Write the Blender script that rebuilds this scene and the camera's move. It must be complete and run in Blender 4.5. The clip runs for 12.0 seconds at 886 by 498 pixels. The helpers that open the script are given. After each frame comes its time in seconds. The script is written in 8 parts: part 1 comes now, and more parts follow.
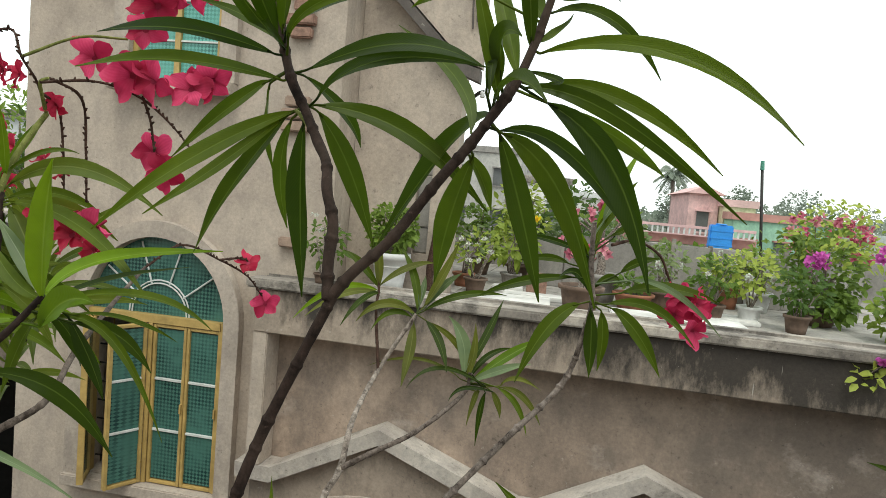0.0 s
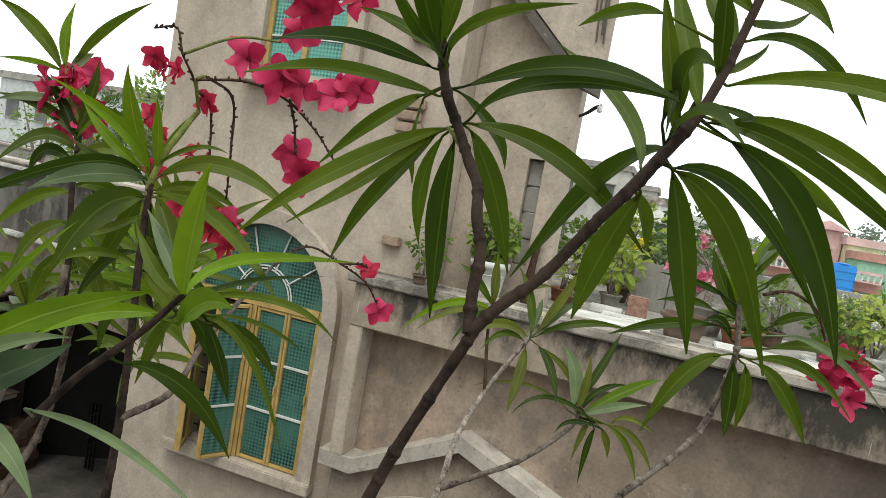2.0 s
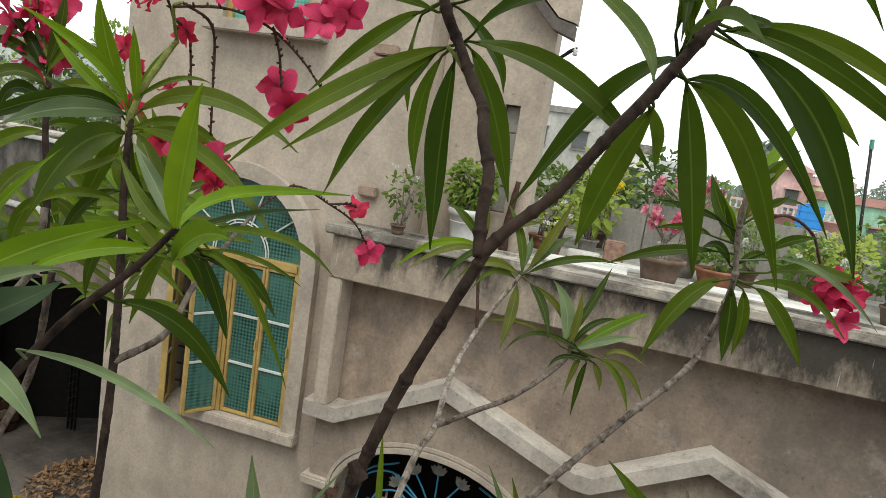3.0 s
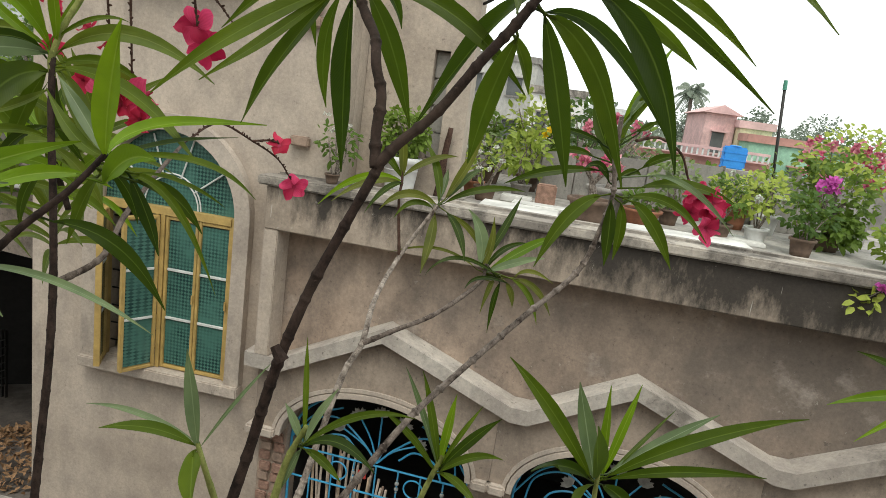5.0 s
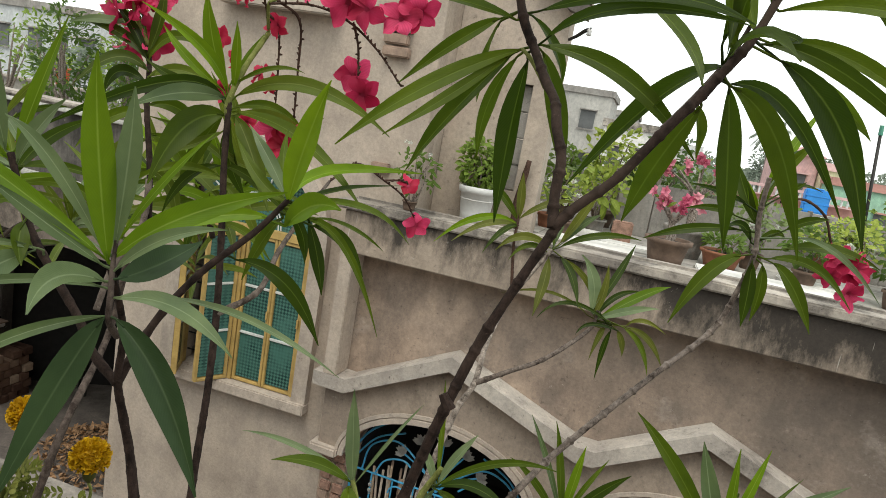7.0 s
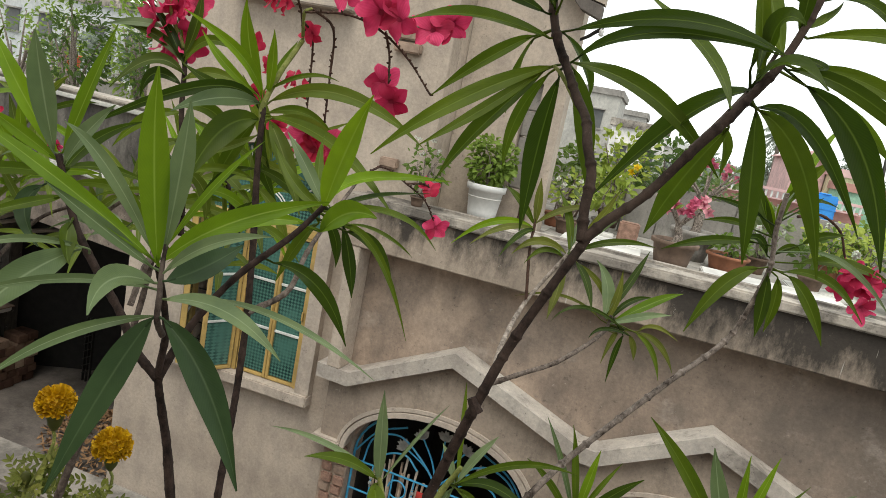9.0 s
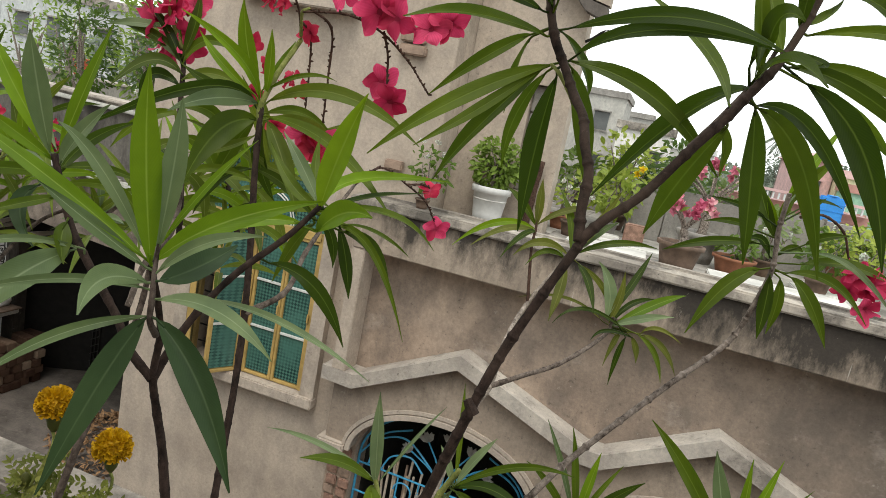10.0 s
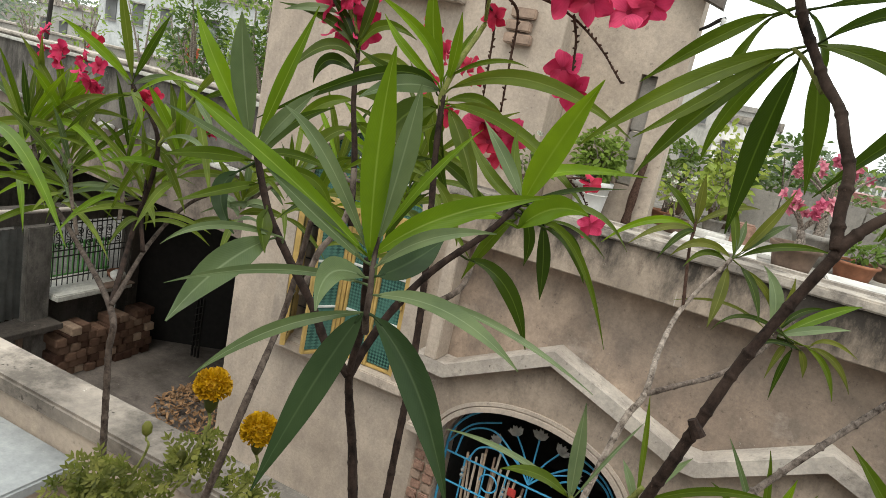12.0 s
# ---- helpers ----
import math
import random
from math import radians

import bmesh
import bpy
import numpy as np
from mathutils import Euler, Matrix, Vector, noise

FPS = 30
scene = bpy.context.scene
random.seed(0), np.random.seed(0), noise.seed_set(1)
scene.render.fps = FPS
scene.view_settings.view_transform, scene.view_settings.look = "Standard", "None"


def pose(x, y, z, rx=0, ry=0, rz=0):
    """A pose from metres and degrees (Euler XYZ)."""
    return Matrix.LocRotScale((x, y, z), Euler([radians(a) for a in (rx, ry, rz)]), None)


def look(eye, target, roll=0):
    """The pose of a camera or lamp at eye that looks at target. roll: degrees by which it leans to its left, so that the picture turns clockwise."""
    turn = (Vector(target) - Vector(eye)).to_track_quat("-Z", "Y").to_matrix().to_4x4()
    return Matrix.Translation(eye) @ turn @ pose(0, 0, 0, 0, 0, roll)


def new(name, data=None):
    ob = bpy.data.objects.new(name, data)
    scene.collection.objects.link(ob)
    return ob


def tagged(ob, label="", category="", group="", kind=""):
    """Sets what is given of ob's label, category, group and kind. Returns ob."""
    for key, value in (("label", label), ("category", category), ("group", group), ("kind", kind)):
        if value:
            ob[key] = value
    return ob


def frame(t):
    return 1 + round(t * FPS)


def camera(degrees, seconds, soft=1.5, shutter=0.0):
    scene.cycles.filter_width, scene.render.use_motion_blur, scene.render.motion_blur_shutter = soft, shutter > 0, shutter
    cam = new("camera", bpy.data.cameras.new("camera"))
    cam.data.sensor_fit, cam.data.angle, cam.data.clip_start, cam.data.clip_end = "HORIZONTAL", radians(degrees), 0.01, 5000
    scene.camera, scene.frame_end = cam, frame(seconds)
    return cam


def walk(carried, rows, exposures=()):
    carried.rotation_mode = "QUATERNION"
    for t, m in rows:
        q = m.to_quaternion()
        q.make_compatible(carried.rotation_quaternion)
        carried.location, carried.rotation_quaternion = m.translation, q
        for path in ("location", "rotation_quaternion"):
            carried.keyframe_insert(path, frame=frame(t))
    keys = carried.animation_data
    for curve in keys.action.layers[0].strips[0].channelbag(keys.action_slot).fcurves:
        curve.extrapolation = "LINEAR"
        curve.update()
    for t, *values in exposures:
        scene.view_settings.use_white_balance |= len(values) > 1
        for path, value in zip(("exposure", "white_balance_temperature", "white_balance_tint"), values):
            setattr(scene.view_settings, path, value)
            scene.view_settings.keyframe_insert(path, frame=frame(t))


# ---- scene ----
cam = camera(66.7, 12.0, soft=0.75)
PATH = [
    (0, (0.655, 0.195, 1.585), (0.311, 2.159, 1.43), 5.0),
    (0.5, (0.644, 0.189, 1.589), (0.139, 2.119, 1.447), 3.1),
    (1, (0.63, 0.192, 1.582), (0.056, 2.098, 1.396), 5.5),
    (1.5, (0.62, 0.21, 1.594), (0.024, 2.11, 1.409), 9.6),
    (2, (0.622, 0.212, 1.593), (0.002, 2.106, 1.42), 9.9),
    (2.5, (0.611, 0.22, 1.576), (-0.046, 2.091, 1.312), 8.7),
    (3, (0.607, 0.217, 1.576), (0.082, 2.123, 1.273), 8.7),
    (5, (0.645, 0.164, 1.567), (0.318, 2.092, 1.146), 7.8),
    (5.5, (0.619, 0.162, 1.574), (0.23, 2.084, 1.179), 7.8),
    (6, (0.609, 0.145, 1.577), (0.179, 2.066, 1.221), 9.2),
    (6.5, (0.586, 0.143, 1.576), (0.065, 2.038, 1.205), 9.9),
    (8.5, (0.583, 0.127, 1.579), (0.075, 2.025, 1.208), 10.2),
    (9, (0.571, 0.123, 1.584), (0.043, 2.013, 1.197), 11.3),
    (9.5, (0.572, 0.125, 1.586), (0.022, 2.009, 1.202), 11.4),
    (10, (0.576, 0.128, 1.583), (0.03, 2.013, 1.2), 11.2),
    (10.5, (0.556, 0.135, 1.581), (-0.054, 1.996, 1.178), 11.1),
    (11, (0.523, 0.143, 1.577), (-0.204, 1.956, 1.149), 11.4),
    (11.5, (0.499, 0.133, 1.567), (-0.269, 1.923, 1.114), 11.6),
    (12, (0.497, 0.128, 1.567), (-0.269, 1.918, 1.108), 11.8),
]
walk(cam, [(t, look(eye, target, roll)) for t, eye, target, roll in PATH], [(0.0, -0.07, 6560, 3), (6.5, -0.02, 6700, 6), (10.0, 0.02, 6720, 7), (12.0, 0.14, 6720, 7)])

# ---- light ----
world = bpy.data.worlds.new("overcast_sky")
scene.world = world
world.use_nodes = True
wn, wl = world.node_tree.nodes, world.node_tree.links
sky = wn.new("ShaderNodeTexSky")
sky.sky_type, sky.sun_disc = "NISHITA", False
sky.sun_elevation, sky.sun_rotation = radians(63), radians(173)
sky.air_density, sky.dust_density = 1.4, 4.0
dull = wn.new("ShaderNodeMixRGB")
dull.inputs[0].default_value = 0.86
dull.inputs[2].default_value = (9.2, 9.6, 9.7, 1)
wl.new(sky.outputs[0], dull.inputs[1])
wl.new(dull.outputs[0], wn["Background"].inputs[0])
wn["Background"].inputs[1].default_value = 0.17
sun_data = bpy.data.lights.new("sun", "SUN")
sun_data.energy, sun_data.angle, sun_data.color = 1.5, radians(25), (1.0, 0.96, 0.9)
sun = new("sun", sun_data)
sun.matrix_world = look((0.5, -4, 8), (0, 0, 0))

# ---- materials ----


class Mat:
    """A small builder of node materials."""

    def __init__(self, name, rough=0.8, metal=0.0, spec=0.5, grain=(1, 1, 1)):
        self.m = bpy.data.materials.new(name)
        self.m.use_nodes = True
        self.n, self.l = self.m.node_tree.nodes, self.m.node_tree.links
        self.b = self.n["Principled BSDF"]
        self.b.inputs["Roughness"].default_value = rough
        self.b.inputs["Metallic"].default_value = metal
        self.b.inputs["Specular IOR Level"].default_value = spec
        self.co = self.n.new("ShaderNodeTexCoord")
        self.grain = grain

    def coords(self, scale=(1, 1, 1), kind="Object"):
        mp = self.n.new("ShaderNodeMapping")
        mp.inputs["Scale"].default_value = [a * b for a, b in zip(scale, self.grain)]
        self.l.new(self.co.outputs[kind], mp.inputs[0])
        return mp.outputs[0]

    def noise(self, scale, detail=5.0, stretch=(1, 1, 1), rough=0.6):
        t = self.n.new("ShaderNodeTexNoise")
        t.inputs["Scale"].default_value, t.inputs["Detail"].default_value = scale, detail
        t.inputs["Roughness"].default_value = rough
        self.l.new(self.coords(stretch), t.inputs["Vector"])
        return t.outputs["Fac"]

    def ramp(self, fac, *stops):
        r = self.n.new("ShaderNodeValToRGB")
        e = r.color_ramp.elements
        while len(e) < len(stops):
            e.new(0.5)
        for el, (pos, col) in zip(e, stops):
            el.position, el.color = pos, (*col, 1) if len(col) == 3 else col
        self.l.new(fac, r.inputs[0])
        return r.outputs[0]

    def mix(self, fac, a, b, mode="MIX"):
        x = self.n.new("ShaderNodeMixRGB")
        x.blend_type = mode
        for sock, v in zip(x.inputs, (fac, a, b)):
            if isinstance(v, bpy.types.NodeSocket):
                self.l.new(v, sock)
            elif isinstance(v, (int, float)):
                sock.default_value = v
            else:
                sock.default_value = (*v, 1)
        return x.outputs[0]

    def math(self, op, a, b=0.0):
        x = self.n.new("ShaderNodeMath")
        x.operation = op
        for sock, v in zip(x.inputs, (a, b)):
            if isinstance(v, bpy.types.NodeSocket):
                self.l.new(v, sock)
            else:
                sock.default_value = v
        return x.outputs[0]

    def rand(self):
        return self.n.new("ShaderNodeObjectInfo").outputs["Random"]

    def color(self, c):
        self.l.new(c, self.b.inputs["Base Color"])
        return self

    def bump(self, h, strength=0.3, dist=0.01):
        x = self.n.new("ShaderNodeBump")
        x.inputs["Strength"].default_value, x.inputs["Distance"].default_value = strength, dist
        self.l.new(h, x.inputs["Height"])
        self.l.new(x.outputs[0], self.b.inputs["Normal"])
        return self


def speckle(k, c, amount=0.4):
    """Grit, pale lime flecks and small dark pits on masonry."""
    c = k.mix(0.85, c, k.ramp(k.noise(46, 8, rough=0.75), (0.3, (0.74, 0.74, 0.75)), (0.68, (1.12, 1.11, 1.09))), "MULTIPLY")
    c = k.mix(k.ramp(k.noise(17, 4, rough=0.8), (0.66, (0, 0, 0)), (0.7, (amount,) * 3)), c, (0.6, 0.56, 0.5))
    return k.mix(k.ramp(k.noise(23, 3, rough=0.8), (0.3, (amount,) * 3), (0.35, (0, 0, 0))), c, (0.06, 0.052, 0.045))


def plaster(name, pale, dark, stain, stain_at=0.6, streak=True, rough_look=0.3, grain=(1, 1, 1)):
    """Cement render: broad mottling, cloudy blotches, grit, damp streaks that run down."""
    k = Mat(name, 0.93, spec=0.22, grain=grain)
    c = k.ramp(k.noise(1.5, 6, rough=0.52), (0.34, dark), (0.66, pale))
    c = k.mix(0.75, c, k.ramp(k.noise(6.0, 9, (1, 1, 0.7), 0.68), (0.34, (0.74, 0.74, 0.75)), (0.64, (1.13, 1.12, 1.1))), "MULTIPLY")
    run = k.noise(3.2, 9, (1.0, 1.0, 0.42) if streak else (1, 1, 1), 0.72)
    c = k.mix(k.ramp(run, (stain_at - 0.05, (0, 0, 0)), (stain_at + 0.1, (0.75, 0.75, 0.75))), c, stain)
    c = speckle(k, c, rough_look)
    k.color(c).bump(k.mix(0.5, k.noise(60, 6), k.noise(9, 7)), 0.5, 0.008)
    return k.m


def plain(name, col, rough=0.7, metal=0.0, var=0.25, scale=14.0, bump=0.15, spec=0.5):
    """A painted or cast surface with wear at two scales."""
    k = Mat(name, rough, metal, spec)
    lo = tuple(v * (1 - var) for v in col)
    hi = tuple(min(1.0, v * (1 + var * 0.6)) for v in col)
    c = k.ramp(k.noise(scale, 6), (0.3, lo), (0.7, hi))
    c = k.mix(0.5, c, k.ramp(k.noise(scale * 7, 4), (0.3, (0.8, 0.8, 0.8)), (0.7, (1.05, 1.05, 1.05))), "MULTIPLY")
    k.color(c)
    if bump:
        k.bump(k.noise(scale * 5, 4), bump, 0.004)
    return k.m


def leaf_material(name, top, deep, rib, gloss=0.38, through_col=(0.25, 0.42, 0.04)):
    """A leathery leaf: pale midrib along the middle, faint side veins, light that shines through."""
    k = Mat(name, gloss + 0.06, spec=0.2)
    uv = k.n.new("ShaderNodeSeparateXYZ")
    k.l.new(k.co.outputs["UV"], uv.inputs[0])
    off = k.math("ABSOLUTE", k.math("SUBTRACT", uv.outputs[0], 0.5))
    tone = k.mix(k.rand(), deep, top)
    tone = k.mix(0.7, tone, k.ramp(k.noise(38, 5), (0.3, (0.55, 0.6, 0.55)), (0.7, (1.2, 1.15, 1.0))), "MULTIPLY")
    vein = k.math("SINE", k.math("ADD", k.math("MULTIPLY", uv.outputs[1], 260.0), k.math("MULTIPLY", off, -70.0)))
    tone = k.mix(k.math("MULTIPLY", k.math("ADD", vein, 1.0), 0.012), tone, rib)
    c = k.mix(k.ramp(off, (0.006, (0.42, 0.42, 0.42)), (0.05, (0, 0, 0))), tone, rib)
    k.color(c).bump(k.math("ADD", k.math("MULTIPLY", vein, 0.05), k.ramp(off, (0.0, (0, 0, 0)), (0.06, (1, 1, 1)))), 0.25, 0.001)
    tr = k.n.new("ShaderNodeBsdfTranslucent")
    k.l.new(k.mix(0.6, c, through_col), tr.inputs[0])
    ms = k.n.new("ShaderNodeMixShader")
    ms.inputs[0].default_value = 0.3
    k.l.new(k.b.outputs[0], ms.inputs[1])
    k.l.new(tr.outputs[0], ms.inputs[2])
    k.l.new(ms.outputs[0], k.n["Material Output"].inputs[0])
    return k.m


def petal_material(name, col, deep, thin=0.35, pale=(1.12, 1.5, 1.35)):
    k = Mat(name, 0.6, spec=0.3)
    c = k.mix(k.rand(), col, deep)
    # this mottling also puts petal shadow and pale highlight into the colour
    c = k.mix(0.5, c, k.ramp(k.noise(55, 6, rough=0.7), (0.32, (0.6, 0.55, 0.58)), (0.68, pale)), "MULTIPLY")
    isle = k.n.new("ShaderNodeNewGeometry").outputs["Random Per Island"]
    c = k.mix(0.85, c, k.ramp(isle, (0.1, (0.62, 0.55, 0.58)), (0.9, tuple(0.98 * v ** 1.6 for v in pale))), "MULTIPLY")
    # veins that fan out from a deeper throat to a paler rim, its edge light painted in
    uv = k.n.new("ShaderNodeSeparateXYZ")
    k.l.new(k.co.outputs["UV"], uv.inputs[0])
    vein = k.math("SINE", k.math("MULTIPLY", uv.outputs[0], 44.0))
    c = k.mix(k.math("MULTIPLY", k.math("ADD", vein, 1.0), 0.11), c, deep)
    c = k.mix(0.75, c, k.ramp(uv.outputs[1], (0.1, (0.5, 0.4, 0.45)), (0.55, (0.95, 0.95, 0.95)), (1.0, (1.06, 1.35, 1.2))), "MULTIPLY")
    k.color(c)
    tr = k.n.new("ShaderNodeBsdfTranslucent")
    k.l.new(c, tr.inputs[0])
    ms = k.n.new("ShaderNodeMixShader")
    ms.inputs[0].default_value = thin
    k.l.new(k.b.outputs[0], ms.inputs[1])
    k.l.new(tr.outputs[0], ms.inputs[2])
    k.l.new(ms.outputs[0], k.n["Material Output"].inputs[0])
    return k.m


def bark(name, dark, pale, young=None):
    k = Mat(name, 0.85, spec=0.15)
    c = k.ramp(k.noise(115, 8, (1, 1, 0.7), 0.72), (0.36, dark), (0.64, pale))
    lent = k.ramp(k.noise(380, 3), (0.66, (0, 0, 0)), (0.74, (0.6, 0.6, 0.6)))
    c = k.mix(lent, c, tuple(min(1, v * 2.0) for v in pale))
    if young:
        # the bark of the upper shoots is younger and greener
        sep = k.n.new("ShaderNodeSeparateXYZ")
        k.l.new(k.n.new("ShaderNodeNewGeometry").outputs["Position"], sep.inputs[0])
        h = k.math("ADD", k.math("MULTIPLY", sep.outputs[2], 1.5), k.math("MULTIPLY", k.noise(14, 3), 0.9))
        c = k.mix(k.ramp(k.math("MULTIPLY", h, 0.25), (0.69, (0, 0, 0)), (0.8, (0.75, 0.75, 0.75))), c, young)
    k.color(c).bump(k.noise(260, 5), 0.5, 0.0013)
    return k.m


def pane_material(name, lo=(0.05, 0.14, 0.115), hi=(0.08, 0.2, 0.165), dark=(0.012, 0.042, 0.04)):
    """Sea-green figured glass: a pressed chequer that shows dark in patches."""
    k = Mat(name, 0.2, spec=0.55)
    sep = k.n.new("ShaderNodeSeparateXYZ")
    k.l.new(k.coords((1, 1, 1)), sep.inputs[0])
    wave = [k.math("SINE", k.math("MULTIPLY", sep.outputs[i], 255.0)) for i in (0, 2)]
    chk = k.ramp(k.math("ADD", k.math("MULTIPLY", k.math("ADD", wave[0], wave[1]), 0.25), 0.5), (0.36, (0, 0, 0)), (0.6, (1, 1, 1)))
    patch = k.ramp(k.noise(4.2, 4), (0.4, (0.12, 0.12, 0.12)), (0.6, (0.95, 0.95, 0.95)))
    tone = k.ramp(k.noise(2.3, 3), (0.3, lo), (0.7, hi))
    c = k.mix(k.math("MULTIPLY", chk, patch), tone, dark)
    k.color(c).bump(chk, 0.15, 0.002)
    return k.m


def mould_band(name, pale, dark, black):
    """A cement band: black mould hanging from its upper edge, heavier towards one end, and thin lime runs."""
    k = Mat(name, 0.93, spec=0.2)
    sep = k.n.new("ShaderNodeSeparateXYZ")
    k.l.new(k.co.outputs["Object"], sep.inputs[0])
    c = k.ramp(k.noise(2.2, 7), (0.34, dark), (0.66, pale))
    c = k.mix(0.8, c, k.ramp(k.noise(7.0, 9, (1, 1, 0.5), 0.7), (0.34, (0.68, 0.68, 0.69)), (0.64, (1.14, 1.12, 1.1))), "MULTIPLY")
    m = k.math("ADD", k.noise(4.2, 9, (1, 1, 0.4), 0.72), k.math("ADD", k.math("MULTIPLY", sep.outputs[0], 0.075), k.math("MULTIPLY", sep.outputs[2], 0.75)))
    c = k.mix(k.ramp(m, (0.6, (0, 0, 0)), (0.8, (0.94, 0.94, 0.94))), c, black)
    lime = k.ramp(k.noise(11.0, 3, (3.4, 1, 0.22), 0.5), (0.71, (0, 0, 0)), (0.74, (0.6, 0.6, 0.6)))
    c = speckle(k, k.mix(lime, c, (0.6, 0.57, 0.52)), 0.3)
    k.color(c).bump(k.mix(0.5, k.noise(60, 6), k.noise(9, 7)), 0.5, 0.008)
    return k.m


def damp_shade_wall(name, pale, dark, end_tone):
    """A render that goes from pale to a grey of damp and painted recess shade along its length, with cloudy blotches.
    """
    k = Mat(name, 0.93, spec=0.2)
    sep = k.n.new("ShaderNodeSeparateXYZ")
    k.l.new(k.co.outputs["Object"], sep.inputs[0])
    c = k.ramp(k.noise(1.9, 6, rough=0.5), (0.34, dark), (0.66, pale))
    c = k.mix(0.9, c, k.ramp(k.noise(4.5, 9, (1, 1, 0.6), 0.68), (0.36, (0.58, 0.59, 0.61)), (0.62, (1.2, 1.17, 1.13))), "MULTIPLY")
    # damp and the recess's shade darken the colour towards one end
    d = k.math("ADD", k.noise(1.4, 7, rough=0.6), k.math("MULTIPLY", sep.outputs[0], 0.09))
    c = k.mix(k.ramp(d, (0.54, (0, 0, 0)), (0.86, (0.88, 0.88, 0.88))), c, end_tone)
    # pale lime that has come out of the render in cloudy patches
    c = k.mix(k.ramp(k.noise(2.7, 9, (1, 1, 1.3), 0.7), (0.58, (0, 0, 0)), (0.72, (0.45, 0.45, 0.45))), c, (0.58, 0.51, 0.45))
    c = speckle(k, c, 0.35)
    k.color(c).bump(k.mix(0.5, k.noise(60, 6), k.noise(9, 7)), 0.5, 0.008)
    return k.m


M_RENDER = plaster("cement_render", (0.53, 0.455, 0.388), (0.42, 0.354, 0.295), (0.27, 0.226, 0.185), 0.66)
M_FLANK = plaster("cement_render_flank", (0.53, 0.455, 0.388), (0.45, 0.38, 0.318), (0.33, 0.278, 0.23), 0.7, grain=(1, 0.15, 1))
# the soffit's shade is in this dark render; the cable ends share it
M_SHADEBAND = plaster("soffit_shade_render", (0.17, 0.15, 0.138), (0.11, 0.098, 0.09), (0.06, 0.054, 0.05), 0.6)
M_WING = damp_shade_wall("damp_shaded_render", (0.48, 0.385, 0.315), (0.335, 0.264, 0.215), (0.175, 0.147, 0.126))
M_BAND = mould_band("stained_cement_band", (0.46, 0.385, 0.315), (0.3, 0.25, 0.205), (0.045, 0.04, 0.036))
M_COPING = plaster("weathered_coping", (0.56, 0.51, 0.45), (0.23, 0.207, 0.185), (0.045, 0.041, 0.038), 0.5, False, 0.6)
M_LEDGE = plaster("chalky_ledge", (0.56, 0.515, 0.465), (0.37, 0.33, 0.295), (0.14, 0.125, 0.11), 0.58, False, 0.5)
M_SURROUND = plaster("pale_surround", (0.52, 0.45, 0.39), (0.4, 0.345, 0.295), (0.24, 0.21, 0.18), 0.63)
M_ROOF = plaster("roof_screed", (0.48, 0.46, 0.43), (0.3, 0.285, 0.265), (0.11, 0.1, 0.095), 0.58, False)
M_OWNCOPE = plaster("terrace_coping", (0.46, 0.41, 0.36), (0.22, 0.192, 0.165), (0.06, 0.053, 0.047), 0.49, False, 0.85)
M_SHELF = plaster("grey_screed_shelf", (0.36, 0.38, 0.39), (0.28, 0.3, 0.31), (0.18, 0.18, 0.18), 0.62, False)
M_GROUND = plaster("yard_earth", (0.19, 0.165, 0.15), (0.1, 0.088, 0.078), (0.06, 0.052, 0.045), 0.56, False)
M_GREYWALL = plaster("grey_parapet", (0.4, 0.385, 0.36), (0.27, 0.255, 0.24), (0.12, 0.115, 0.11), 0.58)
M_YELLOW = plain("ochre_paint", (0.5, 0.345, 0.12), 0.45, var=0.3, scale=9)
M_WHITEBAR = plain("white_paint", (0.66, 0.68, 0.66), 0.5, var=0.2)
M_PANE = pane_material("figured_green_glass")
M_TEALPANE = pane_material("teal_glass", (0.1, 0.34, 0.28), (0.14, 0.44, 0.37), (0.03, 0.13, 0.11))
# near black that stands in for the passage's deep shade
M_PASSAGE_SHADE = plain("passage_shade", (0.011, 0.01, 0.009), 0.9, var=0.5, bump=0)
# near black: the gloom of room and gutter is put into the colour
M_UNLIT_TONE = plain("unlit_tone", (0.03, 0.028, 0.026), 0.9, var=0.4, bump=0)
M_IRON = plain("black_iron", (0.03, 0.028, 0.026), 0.55, 0.4, bump=0)
M_BLUE = plain("blue_enamel_iron", (0.06, 0.36, 0.62), 0.42, var=0.25, scale=30)
M_SILVER = plain("silver_casting", (0.42, 0.42, 0.4), 0.5, 0.4, scale=40)
M_BARK = bark("dark_bark", (0.007, 0.0045, 0.0036), (0.045, 0.029, 0.0235), (0.1, 0.072, 0.055))
M_BARKMID = bark("weathered_dark_bark", (0.022, 0.015, 0.012), (0.115, 0.09, 0.076))
M_BARKGREY = bark("grey_bark", (0.05, 0.037, 0.03), (0.4, 0.345, 0.3))
M_BARKDUN = bark("brown_grey_bark", (0.038, 0.028, 0.023), (0.21, 0.172, 0.148))
M_BARKASH = bark("ash_grey_bark", (0.03, 0.022, 0.018), (0.25, 0.208, 0.182))
M_BARKGREEN = bark("green_bark", (0.1, 0.115, 0.03), (0.25, 0.27, 0.085))
M_TWIG = bark("dry_twig", (0.03, 0.016, 0.012), (0.1, 0.06, 0.045))
M_LEAF = leaf_material("oleander_leaf", (0.098, 0.142, 0.006), (0.01, 0.024, 0.0015), (0.21, 0.29, 0.05), through_col=(0.1, 0.19, 0.008))
M_LEAFBRIGHT = leaf_material("young_leaf", (0.14, 0.25, 0.007), (0.065, 0.13, 0.005), (0.33, 0.44, 0.09), 0.36, (0.34, 0.5, 0.015))
